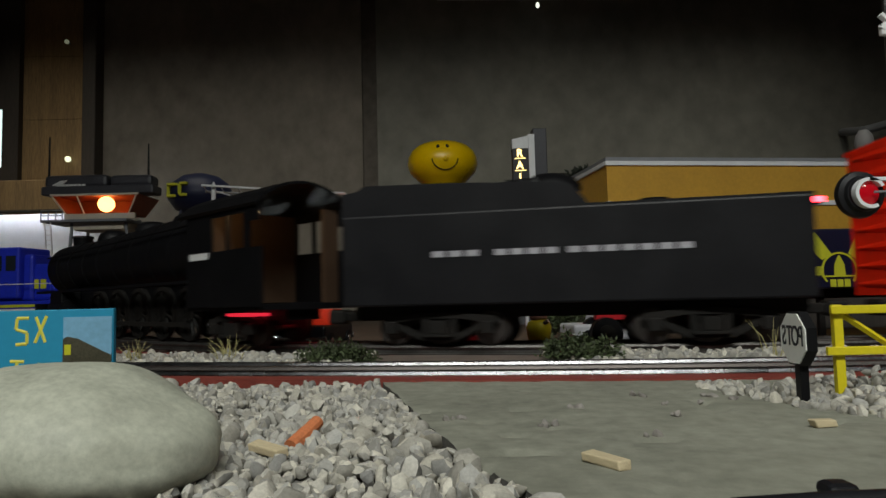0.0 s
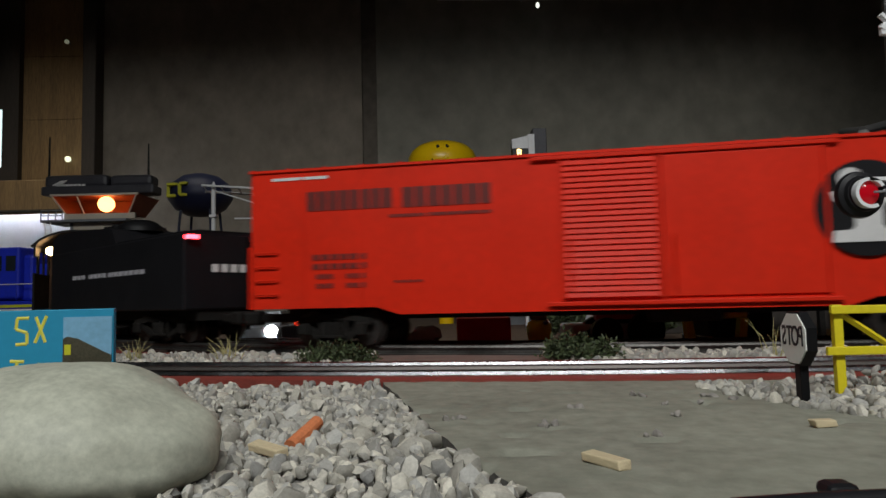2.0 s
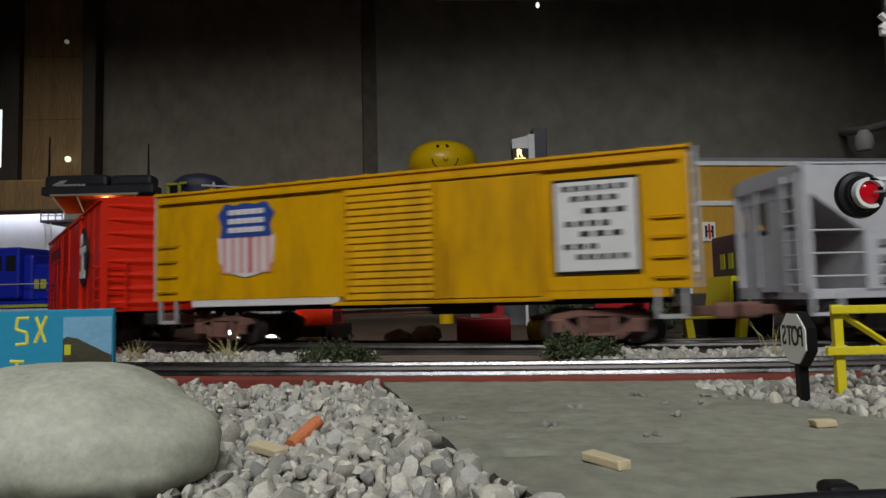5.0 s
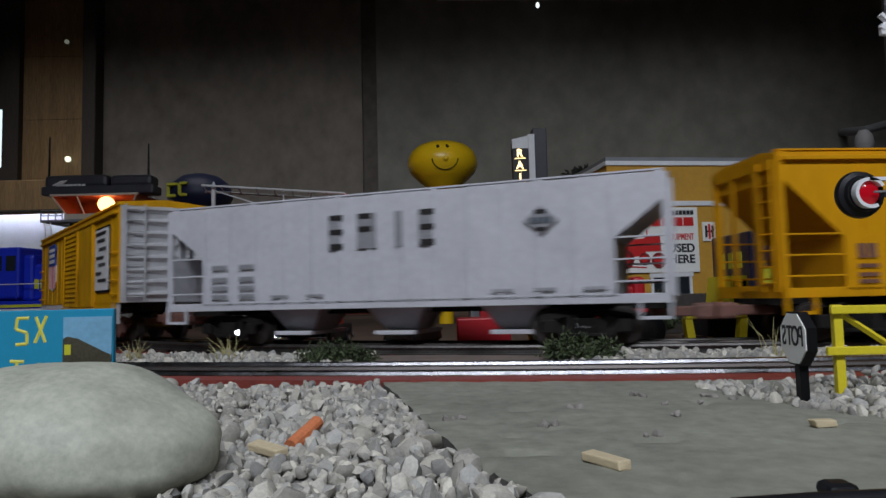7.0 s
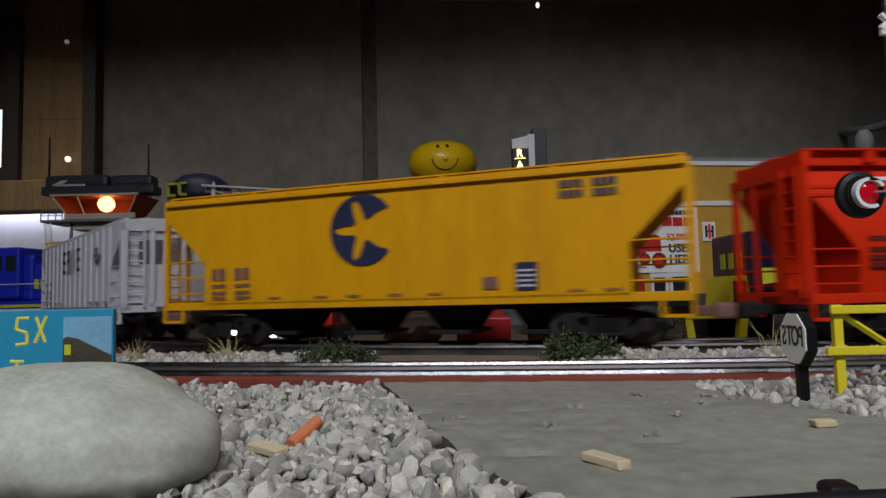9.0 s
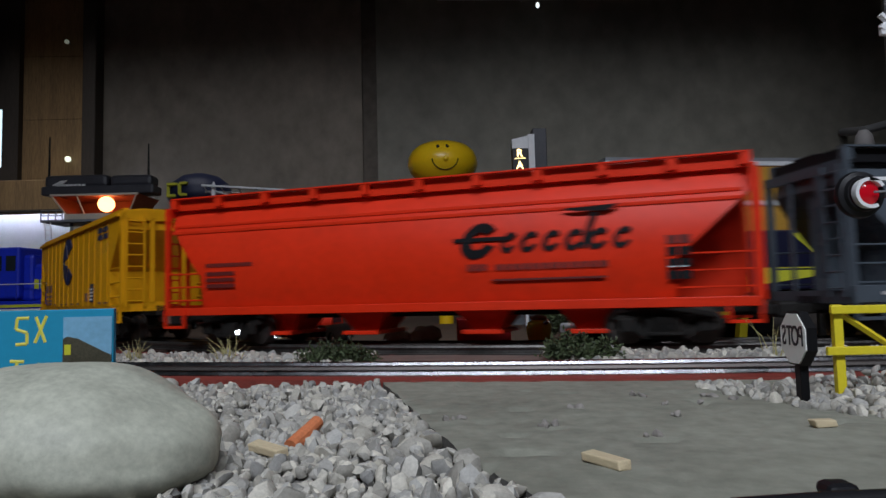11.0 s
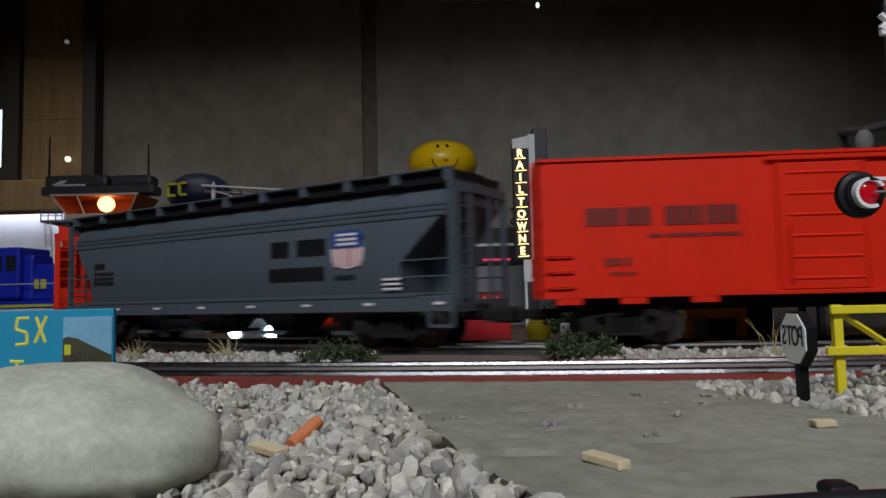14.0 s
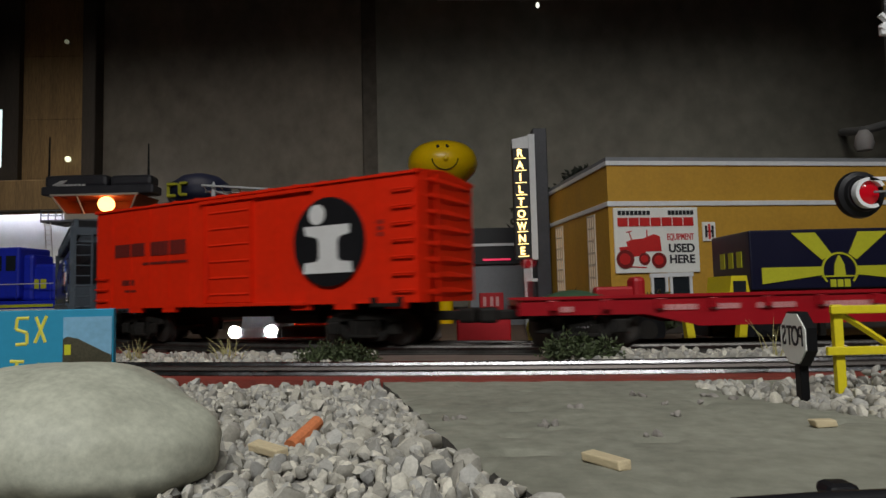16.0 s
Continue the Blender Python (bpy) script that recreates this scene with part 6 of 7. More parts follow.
def cantilever_signal():
    s = thing("cantilever_signal", (-0.3257, 0.95, 0.012), "white cantilever crossing signal with round lamp heads", "signal")
    bm = bmesh.new()
    rod(bm, (0, 0, 0), (0, 0, 0.205), 0.003, 10)
    box(bm, -0.007, 0.007, -0.006, 0.006, 0, 0.006, 0.001)
    box(bm, -0.005, 0.005, -0.005, 0.005, 0.16, 0.164, 0.0005)
    rod(bm, (0, 0, 0.204), (0, 0, 0.2115), 0.0036, 10, 0.001)
    part("mast", bm, WHITE_TRIM, s)
    bm = bmesh.new()
    for dz, dy in ((0.0, -0.008), (-0.0065, 0.008)):
        rod(bm, (-0.0145, dy, 0.2054 + dz), (0.1885, dy, 0.189 + dz), 0.0016, 8)
    for i in range(9):
        x = -0.012 + 0.2 * i / 8
        rod(bm, (x, -0.008, 0.2052 - 0.082 * (x + 0.0145)), (x, 0.008, 0.1987 - 0.082 * (x + 0.0145)), 0.0009, 6)
    rod(bm, (-0.003, 0, 0.2), (0.063, 0, 0.178), 0.001, 6)
    rod(bm, (0.1885, 0, 0.19), (0.1885, 0, 0.155), 0.0012, 6)
    rod(bm, (0.1, 0, 0.196), (0.1, 0, 0.156), 0.0012, 6)
    rod(bm, (0.03, 0, 0.158), (0.1885, 0, 0.1545), 0.0012, 6)
    part("arm", bm, WHITE_TRIM, s)
    for x, mat in ((0.171, GREY_PAINT), (0.1935, None)):
        bm = bmesh.new()
        rod(bm, (x, -0.002, 0.1685), (x, 0.003, 0.1685), 0.0105, 24)
        h = part("signal_head", bm, BLACK, s)
        bm = bmesh.new()
        rod(bm, (x, -0.006, 0.1685), (x, -0.002, 0.1685), 0.005, 16)
        part("lens", bm, mat or LAMP_RED, h)


def blue_engine():
    e = thing("diesel_locomotive", (-0.667, 0.885, 0.012), "bright blue diesel locomotive with yellow marks, standing on the table", "locomotive", rz=-6)
    bm = bmesh.new()
    box(bm, -0.06, 0.19, -0.03, 0.03, 0.037, 0.047, 0.001)
    part("frame", bm, BLUE_ENGINE, e)
    bm = bmesh.new()
    box(bm, -0.06, 0.15, -0.02, 0.02, 0.047, 0.106, 0.004)
    for i in range(7):
        box(bm, 0.02 + 0.018 * i, 0.03 + 0.018 * i, -0.0208, -0.0195, 0.085, 0.1)
    part("hood", bm, BLUE_ENGINE, e)
    bm = bmesh.new()
    box(bm, 0.095, 0.138, -0.029, 0.029, 0.05, 0.115, 0.003)
    part("cab", bm, BLUE_ENGINE, e)
    for x in (0.101, 0.12):
        bm = bmesh.new()
        box(bm, x, x + 0.013, -0.0295, -0.0288, 0.085, 0.104)
        part("window", bm, GLASS_DARK, e)
    bm = bmesh.new()
    box(bm, 0.145, 0.178, -0.016, 0.016, 0.047, 0.094, 0.004)
    part("nose", bm, BLUE_ENGINE, e)
    bm = bmesh.new()
    box(bm, 0.04, 0.185, -0.0308, -0.0298, 0.039, 0.0425)
    part("stripe", bm, RAY_YELLOW, e, "yellow sill stripe")
    mark_row(e, RAY_YELLOW, 0.055, 0.085, 0.068, 0.079, -0.0206, 3)
    mark_row(e, RAY_YELLOW, 0.148, 0.168, 0.062, 0.074, -0.0165, 2)
    for i in range(8):
        bm = bmesh.new()
        x = 0.02 + 0.023 * i
        rod(bm, (x, -0.0295, 0.046), (x, -0.0295, 0.068), 0.0005, 5)
        part("stanchion", bm, BLUE_ENGINE, e)
    bm = bmesh.new()
    rod(bm, (0.02, -0.0295, 0.068), (0.185, -0.0295, 0.068), 0.0006, 6)
    part("handrail", bm, SHIELD_WHITE, e)
    for x in (-0.02, 0.14):
        bm = bmesh.new()
        box(bm, x - 0.04, x + 0.04, -0.024, 0.024, 0.012, 0.034, 0.002)
        for k in (-0.026, 0, 0.026):
            rod(bm, (x + k, -0.0185, 0.0105), (x + k, 0.0185, 0.0105), 0.0105, 18)
        part("truck", bm, TRUCK_BLACK, e)
    for x, y in ((0.181, -0.012), (0.181, 0.012)):
        bm = bmesh.new()
        rod(bm, (x, y, 0.052), (x + 0.002, y, 0.052), 0.003, 10)
        part("headlight", bm, SHIELD_WHITE, e)


def shelf_corner():
    s = thing("wall_shelf", (0, 0, 0), "brown timber ledge over a white back panel, with an added hidden glow", "shelf")
    bm = bmesh.new()
    box(bm, -1.7, -0.985, 1.87, 1.885, 0.3135, 0.41, 0.003)
    part("fascia", bm, WOOD_WALL, s)
    bm = bmesh.new()
    box(bm, -1.7, -0.985, 1.885, 1.975, 0.395, 0.41)
    part("board", bm, WOOD_WALL, s)
    bm = bmesh.new()
    box(bm, -1.7, -0.985, 1.93, 1.945, 0.012, 0.395)
    part("back_panel", bm, WHITE_TRIM, s)
    # unseen glowing strip, added behind the fascia to brighten the back panel
    bm = bmesh.new()
    box(bm, -1.7, -1.0, 1.8855, 1.893, 0.35, 0.385)
    part("panel_fill_strip", bm, PANEL_FILL, s, "hidden cold white glow added to light the panel")
    bm = bmesh.new()
    box(bm, -1.7, -0.985, 1.862, 1.87, 0.318, 0.324)
    part("bead", bm, POST, s)


def trailer():
    t = thing("semi_trailer", (0.2185, 0.47, 0.012), "dark navy semi trailer with lime yellow rays, parked", "trailer", rz=1)
    bm = bmesh.new()
    box(bm, -0.0035, 0.26, 0, 0.064, 0.038, 0.08, 0.0012)
    part("body", bm, TRAILER_NAVY, t)
    y = -0.0002
    cx, cz, r = 0.059, 0.0505, 0.0128
    for a in ((0.026, 0.0775, 0.043, 0.0775, 0.054, 0.062, 0.047, 0.058), (0.004, 0.0535, 0.0465, 0.0535, 0.0465, 0.0475, 0.004, 0.042),
              (0.0735, 0.0775, 0.095, 0.0775, 0.0715, 0.058, 0.066, 0.062), (0.0715, 0.0535, 0.115, 0.0535, 0.115, 0.042, 0.0715, 0.0475)):
        bm = bmesh.new()
        prism(bm, list(zip(a[0::2], a[1::2])), "y", y - 0.0005, y + 0.0003)
        part("ray", bm, RAY_YELLOW, t)
    bm = bmesh.new()
    n = 36
    arc = [radians(-40 + 260 * i / n) for i in range(n + 1)]
    prism(bm, [(cx + r * math.cos(a), cz + r * math.sin(a)) for a in arc] + [(cx + 0.9 * r * math.cos(a), cz + 0.9 * r * math.sin(a)) for a in reversed(arc)],
          "y", y - 0.0006, y + 0.0003)
    box(bm, cx - r, cx + r, y - 0.0006, y + 0.0003, cz - 0.0045, cz - 0.0035)
    prism(bm, [(cx - 0.004, cz - 0.0035), (cx - 0.0035, cz + 0.004), (cx - 0.0005, cz + 0.0105), (cx + 0.0005, cz + 0.0105), (cx + 0.0035, cz + 0.004),
               (cx + 0.004, cz - 0.0035)], "y", y - 0.0006, y + 0.0003)
    bars(bm, cx - 0.007, cx + 0.008, cz - 0.0115, cz - 0.0062, y, 3, 0.2)
    part("emblem", bm, RAY_YELLOW, t, "round lime yellow dome emblem")
    bm = bmesh.new()
    for i in range(3):
        box(bm, -0.0041, -0.0033, 0.048 - 0.014 * i - 0.0075, 0.048 - 0.014 * i, 0.0545, 0.066)
    part("marks", bm, RAY_YELLOW, t)
    bm = bmesh.new()
    box(bm, 0.01, 0.25, 0.012, 0.04, 0.031, 0.038)
    part("chassis", bm, TRUCK_BLACK, t)
    for x in (0.2, 0.225):
        for yy in (0.004, 0.048):
            bm = bmesh.new()
            rod(bm, (x, yy - 0.005, 0.0105), (x, yy + 0.005, 0.0105), 0.0105, 20)
            part("wheel", bm, BLACK, t)
        bm = bmesh.new()
        box(bm, x - 0.002, x + 0.002, 0.004, 0.048, 0.0085, 0.032)
        part("axle", bm, TRUCK_BLACK, t)
    for yy in (0.014, 0.038):
        bm = bmesh.new()
        box(bm, 0.05, 0.054, yy - 0.002, yy + 0.002, 0.0, 0.032)
        part("landing_leg", bm, TRUCK_BLACK, t)


def model_vehicle(name, at, rz, paint, label, length, height, category="car", lamps=None, cab=(0.3, 0.75), lower=None):
    v = thing(name, at, label, category, rz=rz)
    h, w = height, 0.0185
    bm = bmesh.new()
    box(bm, -length / 2, length / 2, -w, w, 0.005, h * 0.6, 0.002)
    part("body", bm, lower or paint, v)
    bm = bmesh.new()
    x0, x1 = -length / 2 + cab[0] * length, -length / 2 + cab[1] * length
    prism(bm, [(x0, h * 0.58), (x0 + length * 0.07, h), (x1 - length * 0.07, h), (x1, h * 0.58)], "y", -w * 0.86, w * 0.86)
    c = part("cab", bm, paint, v)
    bm = bmesh.new()
    box(bm, x0 + length * 0.09, x1 - length * 0.09, -w * 0.875, w * 0.875, h * 0.64, h * 0.93)
    part("window", bm, GLASS_DARK, c)
    for x in (-length * 0.31, length * 0.31):
        for sgn in (-1, 1):
            bm = bmesh.new()
            rod(bm, (x, sgn * (w - 0.004), 0.0065), (x, sgn * (w + 0.001), 0.0065), 0.0065, 18)
            tyre = part("wheel", bm, BLACK, v)
            bm = bmesh.new()
            rod(bm, (x, sgn * (w + 0.0005), 0.0065), (x, sgn * (w + 0.0015), 0.0065), 0.003, 12)
            part("hub", bm, STEEL, tyre)
    for sgn in (-1, 1):
        bm = bmesh.new()
        xx = sgn * length / 2
        box(bm, xx - 0.0015, xx + 0.0015, -w - 0.001, w + 0.001, 0.0055, 0.0102, 0.0005)
        part("bumper", bm, STEEL, v)
    if lamps:
        for sgn in (-1, 1):
            bm = bmesh.new()
            rod(bm, (-length / 2 - 0.001, sgn * 0.0145, h * 0.5), (-length / 2 + 0.002, sgn * 0.0145, h * 0.5), 0.0047, 14)
            part("headlight", bm, lamps, v, "glowing white headlight")
    return v


def tractor():
    t = thing("toy_tractor", (0.1215, 0.475, 0.012), "small red toy tractor beside the shop", "tractor", rz=5)
    bm = bmesh.new()
    box(bm, -0.016, 0.012, -0.005, 0.005, 0.032, 0.043, 0.002)
    box(bm, 0.010, 0.019, -0.008, 0.008, 0.03, 0.0495, 0.003)
    box(bm, -0.016, 0.022, -0.003, 0.003, 0.02, 0.034)
    part("body", bm, RED_PLASTIC, t)
    for x, y, r in ((-0.012, -0.011, 0.011), (-0.012, 0.011, 0.011), (0.016, -0.012, 0.0125), (0.016, 0.012, 0.0125)):
        bm = bmesh.new()
        rod(bm, (x, y - 0.003, r), (x, y + 0.003, r), r, 20)
        w = part("wheel", bm, BLACK, t)
        bm = bmesh.new()
        rod(bm, (x, y - 0.0035, r), (x, y + 0.0035, r), r * 0.55, 14)
        part("rim", bm, TRUCK_BLACK, w)


def leafy(name, at, wide, deep, high, count, mat, label, seed, category="bush", blade=0.004):
    """A low bush: short twigs and many small narrow leaves with gaps."""
    rng = random.Random(seed)
    b = thing(name, at, label, category)
    bm = bmesh.new()
    tips = []
    for _ in range(46):
        a, k = rng.uniform(0, 2 * math.pi), math.sqrt(rng.random())
        p = Vector((wide * k * math.cos(a), deep * k * math.sin(a), high * (1 - 0.7 * k * k) * rng.uniform(0.5, 1.05)))
        rod(bm, (p.x * 0.4, p.y * 0.4, 0), p, 0.0003, 4)
        tips.append(p)
    part("twigs", bm, POST, b)
    vs, fs = [], []
    for _ in range(count):
        p = rng.choice(tips) * rng.uniform(0.45, 1.05) + Vector([rng.gauss(0, 0.0016) for _ in range(3)])
        p.z = max(p.z, 0.0005)
        d = Vector((rng.gauss(0, 1), rng.gauss(0, 1), rng.gauss(0.4, 0.8))).normalized() * blade * rng.uniform(0.5, 1.2)
        s = d.cross(Vector((rng.gauss(0, 1), rng.gauss(0, 1), rng.gauss(0, 1)))).normalized() * blade * 0.16
        n = len(vs)
        vs += [p, p + d * 0.5 + s, p + d, p + d * 0.5 - s]
        fs.append((n, n + 1, n + 2, n + 3))
    me = bpy.data.meshes.new("leaves")
    me.from_pydata(vs, [], fs)
    me.materials.append(mat)
    ob = new("leaves", me)
    ob.parent = b
    tagged(ob, kind="stuff")


def grass_tuft(at, high, count, seed):
    rng = random.Random(seed)
    bm = bmesh.new()
    for _ in range(count):
        x, y = rng.gauss(0, 0.0022), rng.gauss(0, 0.0015)
        lean = Vector((rng.gauss(0, 0.2), rng.gauss(0, 0.15), 1)) * high * rng.uniform(0.5, 1.1)
        a = Vector((x, y, 0))
        rod(bm, a, a + lean * 0.6, 0.00022, 4, 0.00018)
        rod(bm, a + lean * 0.6, a + lean + Vector((lean.x * 0.5, 0, -0.001)), 0.00018, 4, 0.00006)
    ob = part("grass_tuft", bm, DRY_GRASS)
    tagged(ob, "tuft of dry straw-coloured grass beside the track", "grass", "grass tufts", "stuff")
    ob.matrix_world = pose(*at)


def dark_tree(at, high, seed):
    rng = random.Random(seed)
    t = thing("model_tree", at, "dark bushy model tree behind the shop", "tree", "trees behind the shop")
    bm = bmesh.new()
    rod(bm, (0, 0, 0), (0.002, 0, high * 0.7), 0.004, 8, 0.0015)
    for _ in range(16):
        z = high * rng.uniform(0.35, 0.85)
        a = rng.uniform(0, 6.28)
        rod(bm, (0, 0, z), (0.03 * math.cos(a), 0.03 * math.sin(a), z + 0.02), 0.0012, 5, 0.0005)
    part("trunk", bm, POST, t)
    vs, fs = [], []
    for _ in range(1500):
        z = rng.uniform(0.3, 1.0)
        w = 0.042 * math.sqrt(max(0.02, 1 - ((z - 0.6) / 0.42) ** 2)) * rng.random() ** 0.5
        a = rng.uniform(0, 6.28)
        p = Vector((w * math.cos(a), w * math.sin(a), z * high)) + Vector([rng.gauss(0, 0.003) for _ in range(3)])
        d = Vector([rng.gauss(0, 1) for _ in range(3)]).normalized() * 0.0055
        s = d.cross(Vector([rng.gauss(0, 1) for _ in range(3)])).normalized() * 0.0022
        n = len(vs)
        vs += [p - d, p + s, p + d, p - s]
        fs.append((n, n + 1, n + 2, n + 3))
    me = bpy.data.meshes.new("crown")
    me.from_pydata(vs, [], fs)
    me.materials.append(DARK_LEAF)
    ob = new("crown", me)
    ob.parent = t
    tagged(ob, kind="stuff")


def rock(name, at, r, seed, mat, label):
    bm = bmesh.new()
    bmesh.ops.create_icosphere(bm, subdivisions=3, radius=1)
    off = Vector((seed * 7.1, seed * 3.3, 0))
    for v in bm.verts:
        v.co = Vector((v.co.x * r * 1.1, v.co.y * r, v.co.z * r * 0.85)) * (1 + 0.3 * noise.noise(v.co * 1.6 + off))
    ob = part(name, bm, mat, None, "", True)
    tagged(ob, label, "rock")
    ob.matrix_world = pose(*at)


def crossing_signal():
    s = thing("crossing_signal", (0.1168, 0.17, 0.0205), "black crossing signal lamp with red lens on a pale mast", "signal")
    cx, cz = -0.0105, 0.0531
    bm = bmesh.new()
    rod(bm, (0, 0, 0), (0, 0, 0.104), 0.0009, 12)
    box(bm, -0.0035, 0.0035, -0.003, 0.003, 0, 0.003, 0.0006)
    part("mast", bm, STEEL, s)
    bm = bmesh.new()
    box(bm, -0.0022, 0.0035, -0.0012, 0.0004, 0.0945, 0.0975, 0.0003)
    rod(bm, (-0.002, -0.0006, 0.096), (0.004, -0.0006, 0.1015), 0.0009, 6)
    rod(bm, (-0.002, -0.0006, 0.1), (0.004, -0.0006, 0.094), 0.0009, 6)
    part("cross_arms", bm, WHITE_TRIM, s)
    bm = bmesh.new()
    rod(bm, (0, 0.0012, cz), (cx, 0.0012, cz), 0.0006, 8)
    box(bm, -0.003, -0.0005, -0.0032, 0.001, cz - 0.0006, cz + 0.0018, 0.0003)
    box(bm, -0.0046, -0.0024, -0.0036, 0.0, cz - 0.0008, cz + 0.0006, 0.0002)
    part("bracket", bm, GREY_PAINT, s)
    bm = bmesh.new()
    rod(bm, (cx + 0.001, -0.0048, cz), (0.0, -0.0036, cz + 0.0004), 0.0003, 6)
    part("wire", bm, GREY_PAINT, s)
    bm = bmesh.new()
    M = Matrix.Translation((cx, 0, cz)) @ Euler((radians(90), 0, 0)).to_matrix().to_4x4()
    lathe(bm, [(0.0058, -0.0008), (0.0061, 0.0), (0.0058, 0.0012), (0.0047, 0.0016), (0.0043, 0.0026), (0.0039, 0.0026), (0.0037, 0.0008)], 40)
    bmesh.ops.transform(bm, matrix=M, verts=bm.verts)
    head = part("target", bm, BLACK_SATIN, s, smooth=True)
    bm = bmesh.new()
    n = 36
    arc = [radians(28 + 268 * i / n) for i in range(n + 1)]
    ring = [(cx + 0.0007 + k * math.cos(a), cz + k * math.sin(a)) for k, order in ((0.0039, arc), (0.00305, arc[::-1])) for a in order]
    prism(bm, ring, "y", -0.0042, -0.0022)
    box(bm, cx + 0.0005, cx + 0.0065, -0.0042, -0.0022, cz + 0.003, cz + 0.0039)
    part("hood", bm, WHITE_TRIM, head, "pale grey hood ring")
    bm = bmesh.new()
    bmesh.ops.create_uvsphere(bm, u_segments=24, v_segments=12, radius=0.0031, matrix=Matrix.Translation((cx + 0.0006, -0.0024, cz)) @ Matrix.Diagonal((1, 0.45, 1, 1)))
    part("lens", bm, RED_LENS, head, "red lens", smooth=True)


def stop_sign():
    s = thing("stop_sign", (0.0828, 0.158, 0.0208), "white octagonal stop sign on a black post", "sign", rz=-90)
    bm = bmesh.new()
    box(bm, -0.0013, 0.0013, -0.001, 0.001, -0.002, 0.014, 0.0002)
    part("post", bm, BLACK, s)
    def octagon(r):
        return [(r * 0.96 * math.cos(radians(22.5 + 45 * i)), 0.0178 + r * math.sin(radians(22.5 + 45 * i))) for i in range(8)]
    bm = bmesh.new()
    prism(bm, octagon(0.0067), "y", -0.0014, 0.0008)
    p = part("plate", bm, BLACK, s)
    bm = bmesh.new()
    prism(bm, octagon(0.0062), "y", -0.0017, -0.0014)
    part("face", bm, SIGN_WHITE, p)
    # hand-painted: the S and the P are reversed
    for x, letter, wide in ((-0.0037, "S", -0.62), (-0.0013, "T", 0.62), (0.0012, "O", 0.62), (0.0037, "P", -0.62)):
        text_part("letter", letter, 0.0066, SIGN_BLACK, p, pose(x, -0.00175, 0.0182, 90, 0, 0), depth=0.0001, stretch=wide, bold=0.00004)


def yellow_fence():
    f = thing("fence", (0.0957, 0.165, 0.0215), "bright yellow wooden fence with a diagonal brace", "fence", rz=-2)
    for x in (0.0, 0.026, 0.052):
        bm = bmesh.new()
        box(bm, x - 0.0011, x + 0.0011, -0.0009, 0.0009, 0, 0.0245, 0.0002)
        part("post", bm, FENCE_YELLOW, f)
    for z in (0.0232, 0.0133):
        bm = bmesh.new()
        box(bm, -0.0022 if z > 0.02 else -0.0036, 0.056, -0.0021, -0.0009, z - 0.0009, z + 0.0011, 0.0002)
        part("rail", bm, FENCE_YELLOW, f)
    for x in (0.0, 0.026):
        bm = bmesh.new()
        rod(bm, (x + 0.0012, 0.0, 0.0222), (x + 0.0248, 0.0, 0.0055), 0.0008, 4)
        part("brace", bm, FENCE_YELLOW, f)


def blue_board():
    b = thing("painted_board", (-0.1, 0.2, 0.0185), "turquoise board with yellow brushed marks and a printed picture", "sign", rz=2)
    bm = bmesh.new()
    box(bm, -0.07, 0.0022, -0.001, 0.001, 0, 0.0308, 0.0003)
    part("board", bm, BOARD_BLUE, b)
    y = -0.001
    bm = bmesh.new()
    for p, q in (((-0.0222, 0.0285), (-0.0257, 0.0285)), ((-0.0257, 0.0285), (-0.026, 0.0253)), ((-0.026, 0.0253), (-0.0228, 0.0242)), ((-0.0228, 0.0242), (-0.0228, 0.021)),
                 ((-0.0228, 0.021), (-0.026, 0.0208)), ((-0.0203, 0.0288), (-0.0175, 0.0213)), ((-0.0172, 0.029), (-0.0205, 0.0212)),
                 ((-0.033, 0.0285), (-0.036, 0.025)), ((-0.036, 0.025), (-0.033, 0.021)),
                 ((-0.0275, 0.016), (-0.0235, 0.0158)), ((-0.0255, 0.016), (-0.0258, 0.011)), ((-0.0222, 0.0145), (-0.0222, 0.0115)), ((-0.0195, 0.015), (-0.017, 0.0135)),
                 ((-0.017, 0.0135), (-0.0195, 0.0115))):
        rod(bm, (p[0], y + 0.00065, p[1]), (q[0], y + 0.00065, q[1]), 0.00085, 8)
    part("brush_marks", bm, PAINT_YELLOW, b)
    bm = bmesh.new()
    box(bm, -0.0122, 0.0018, y - 0.0003, y + 0.0002, 0.012, 0.0285)
    pr = part("print", bm, SKY_PRINT, b, "small printed picture of an engine under a blue sky")
    bm = bmesh.new()
    prism(bm, [(-0.0122, 0.0125), (-0.0122, 0.0222), (-0.0108, 0.0228), (-0.008, 0.0222), (0.0005, 0.0178), (0.0018, 0.0172), (0.0018, 0.0125)], "y", y - 0.0005, y - 0.0003)
    part("engine_shape", bm, OLIVE_PRINT, pr)
    bm = bmesh.new()
    box(bm, -0.0116, -0.0098, y - 0.0007, y - 0.0005, 0.0175, 0.0205)
    part("engine_nose", bm, RAY_YELLOW, pr)


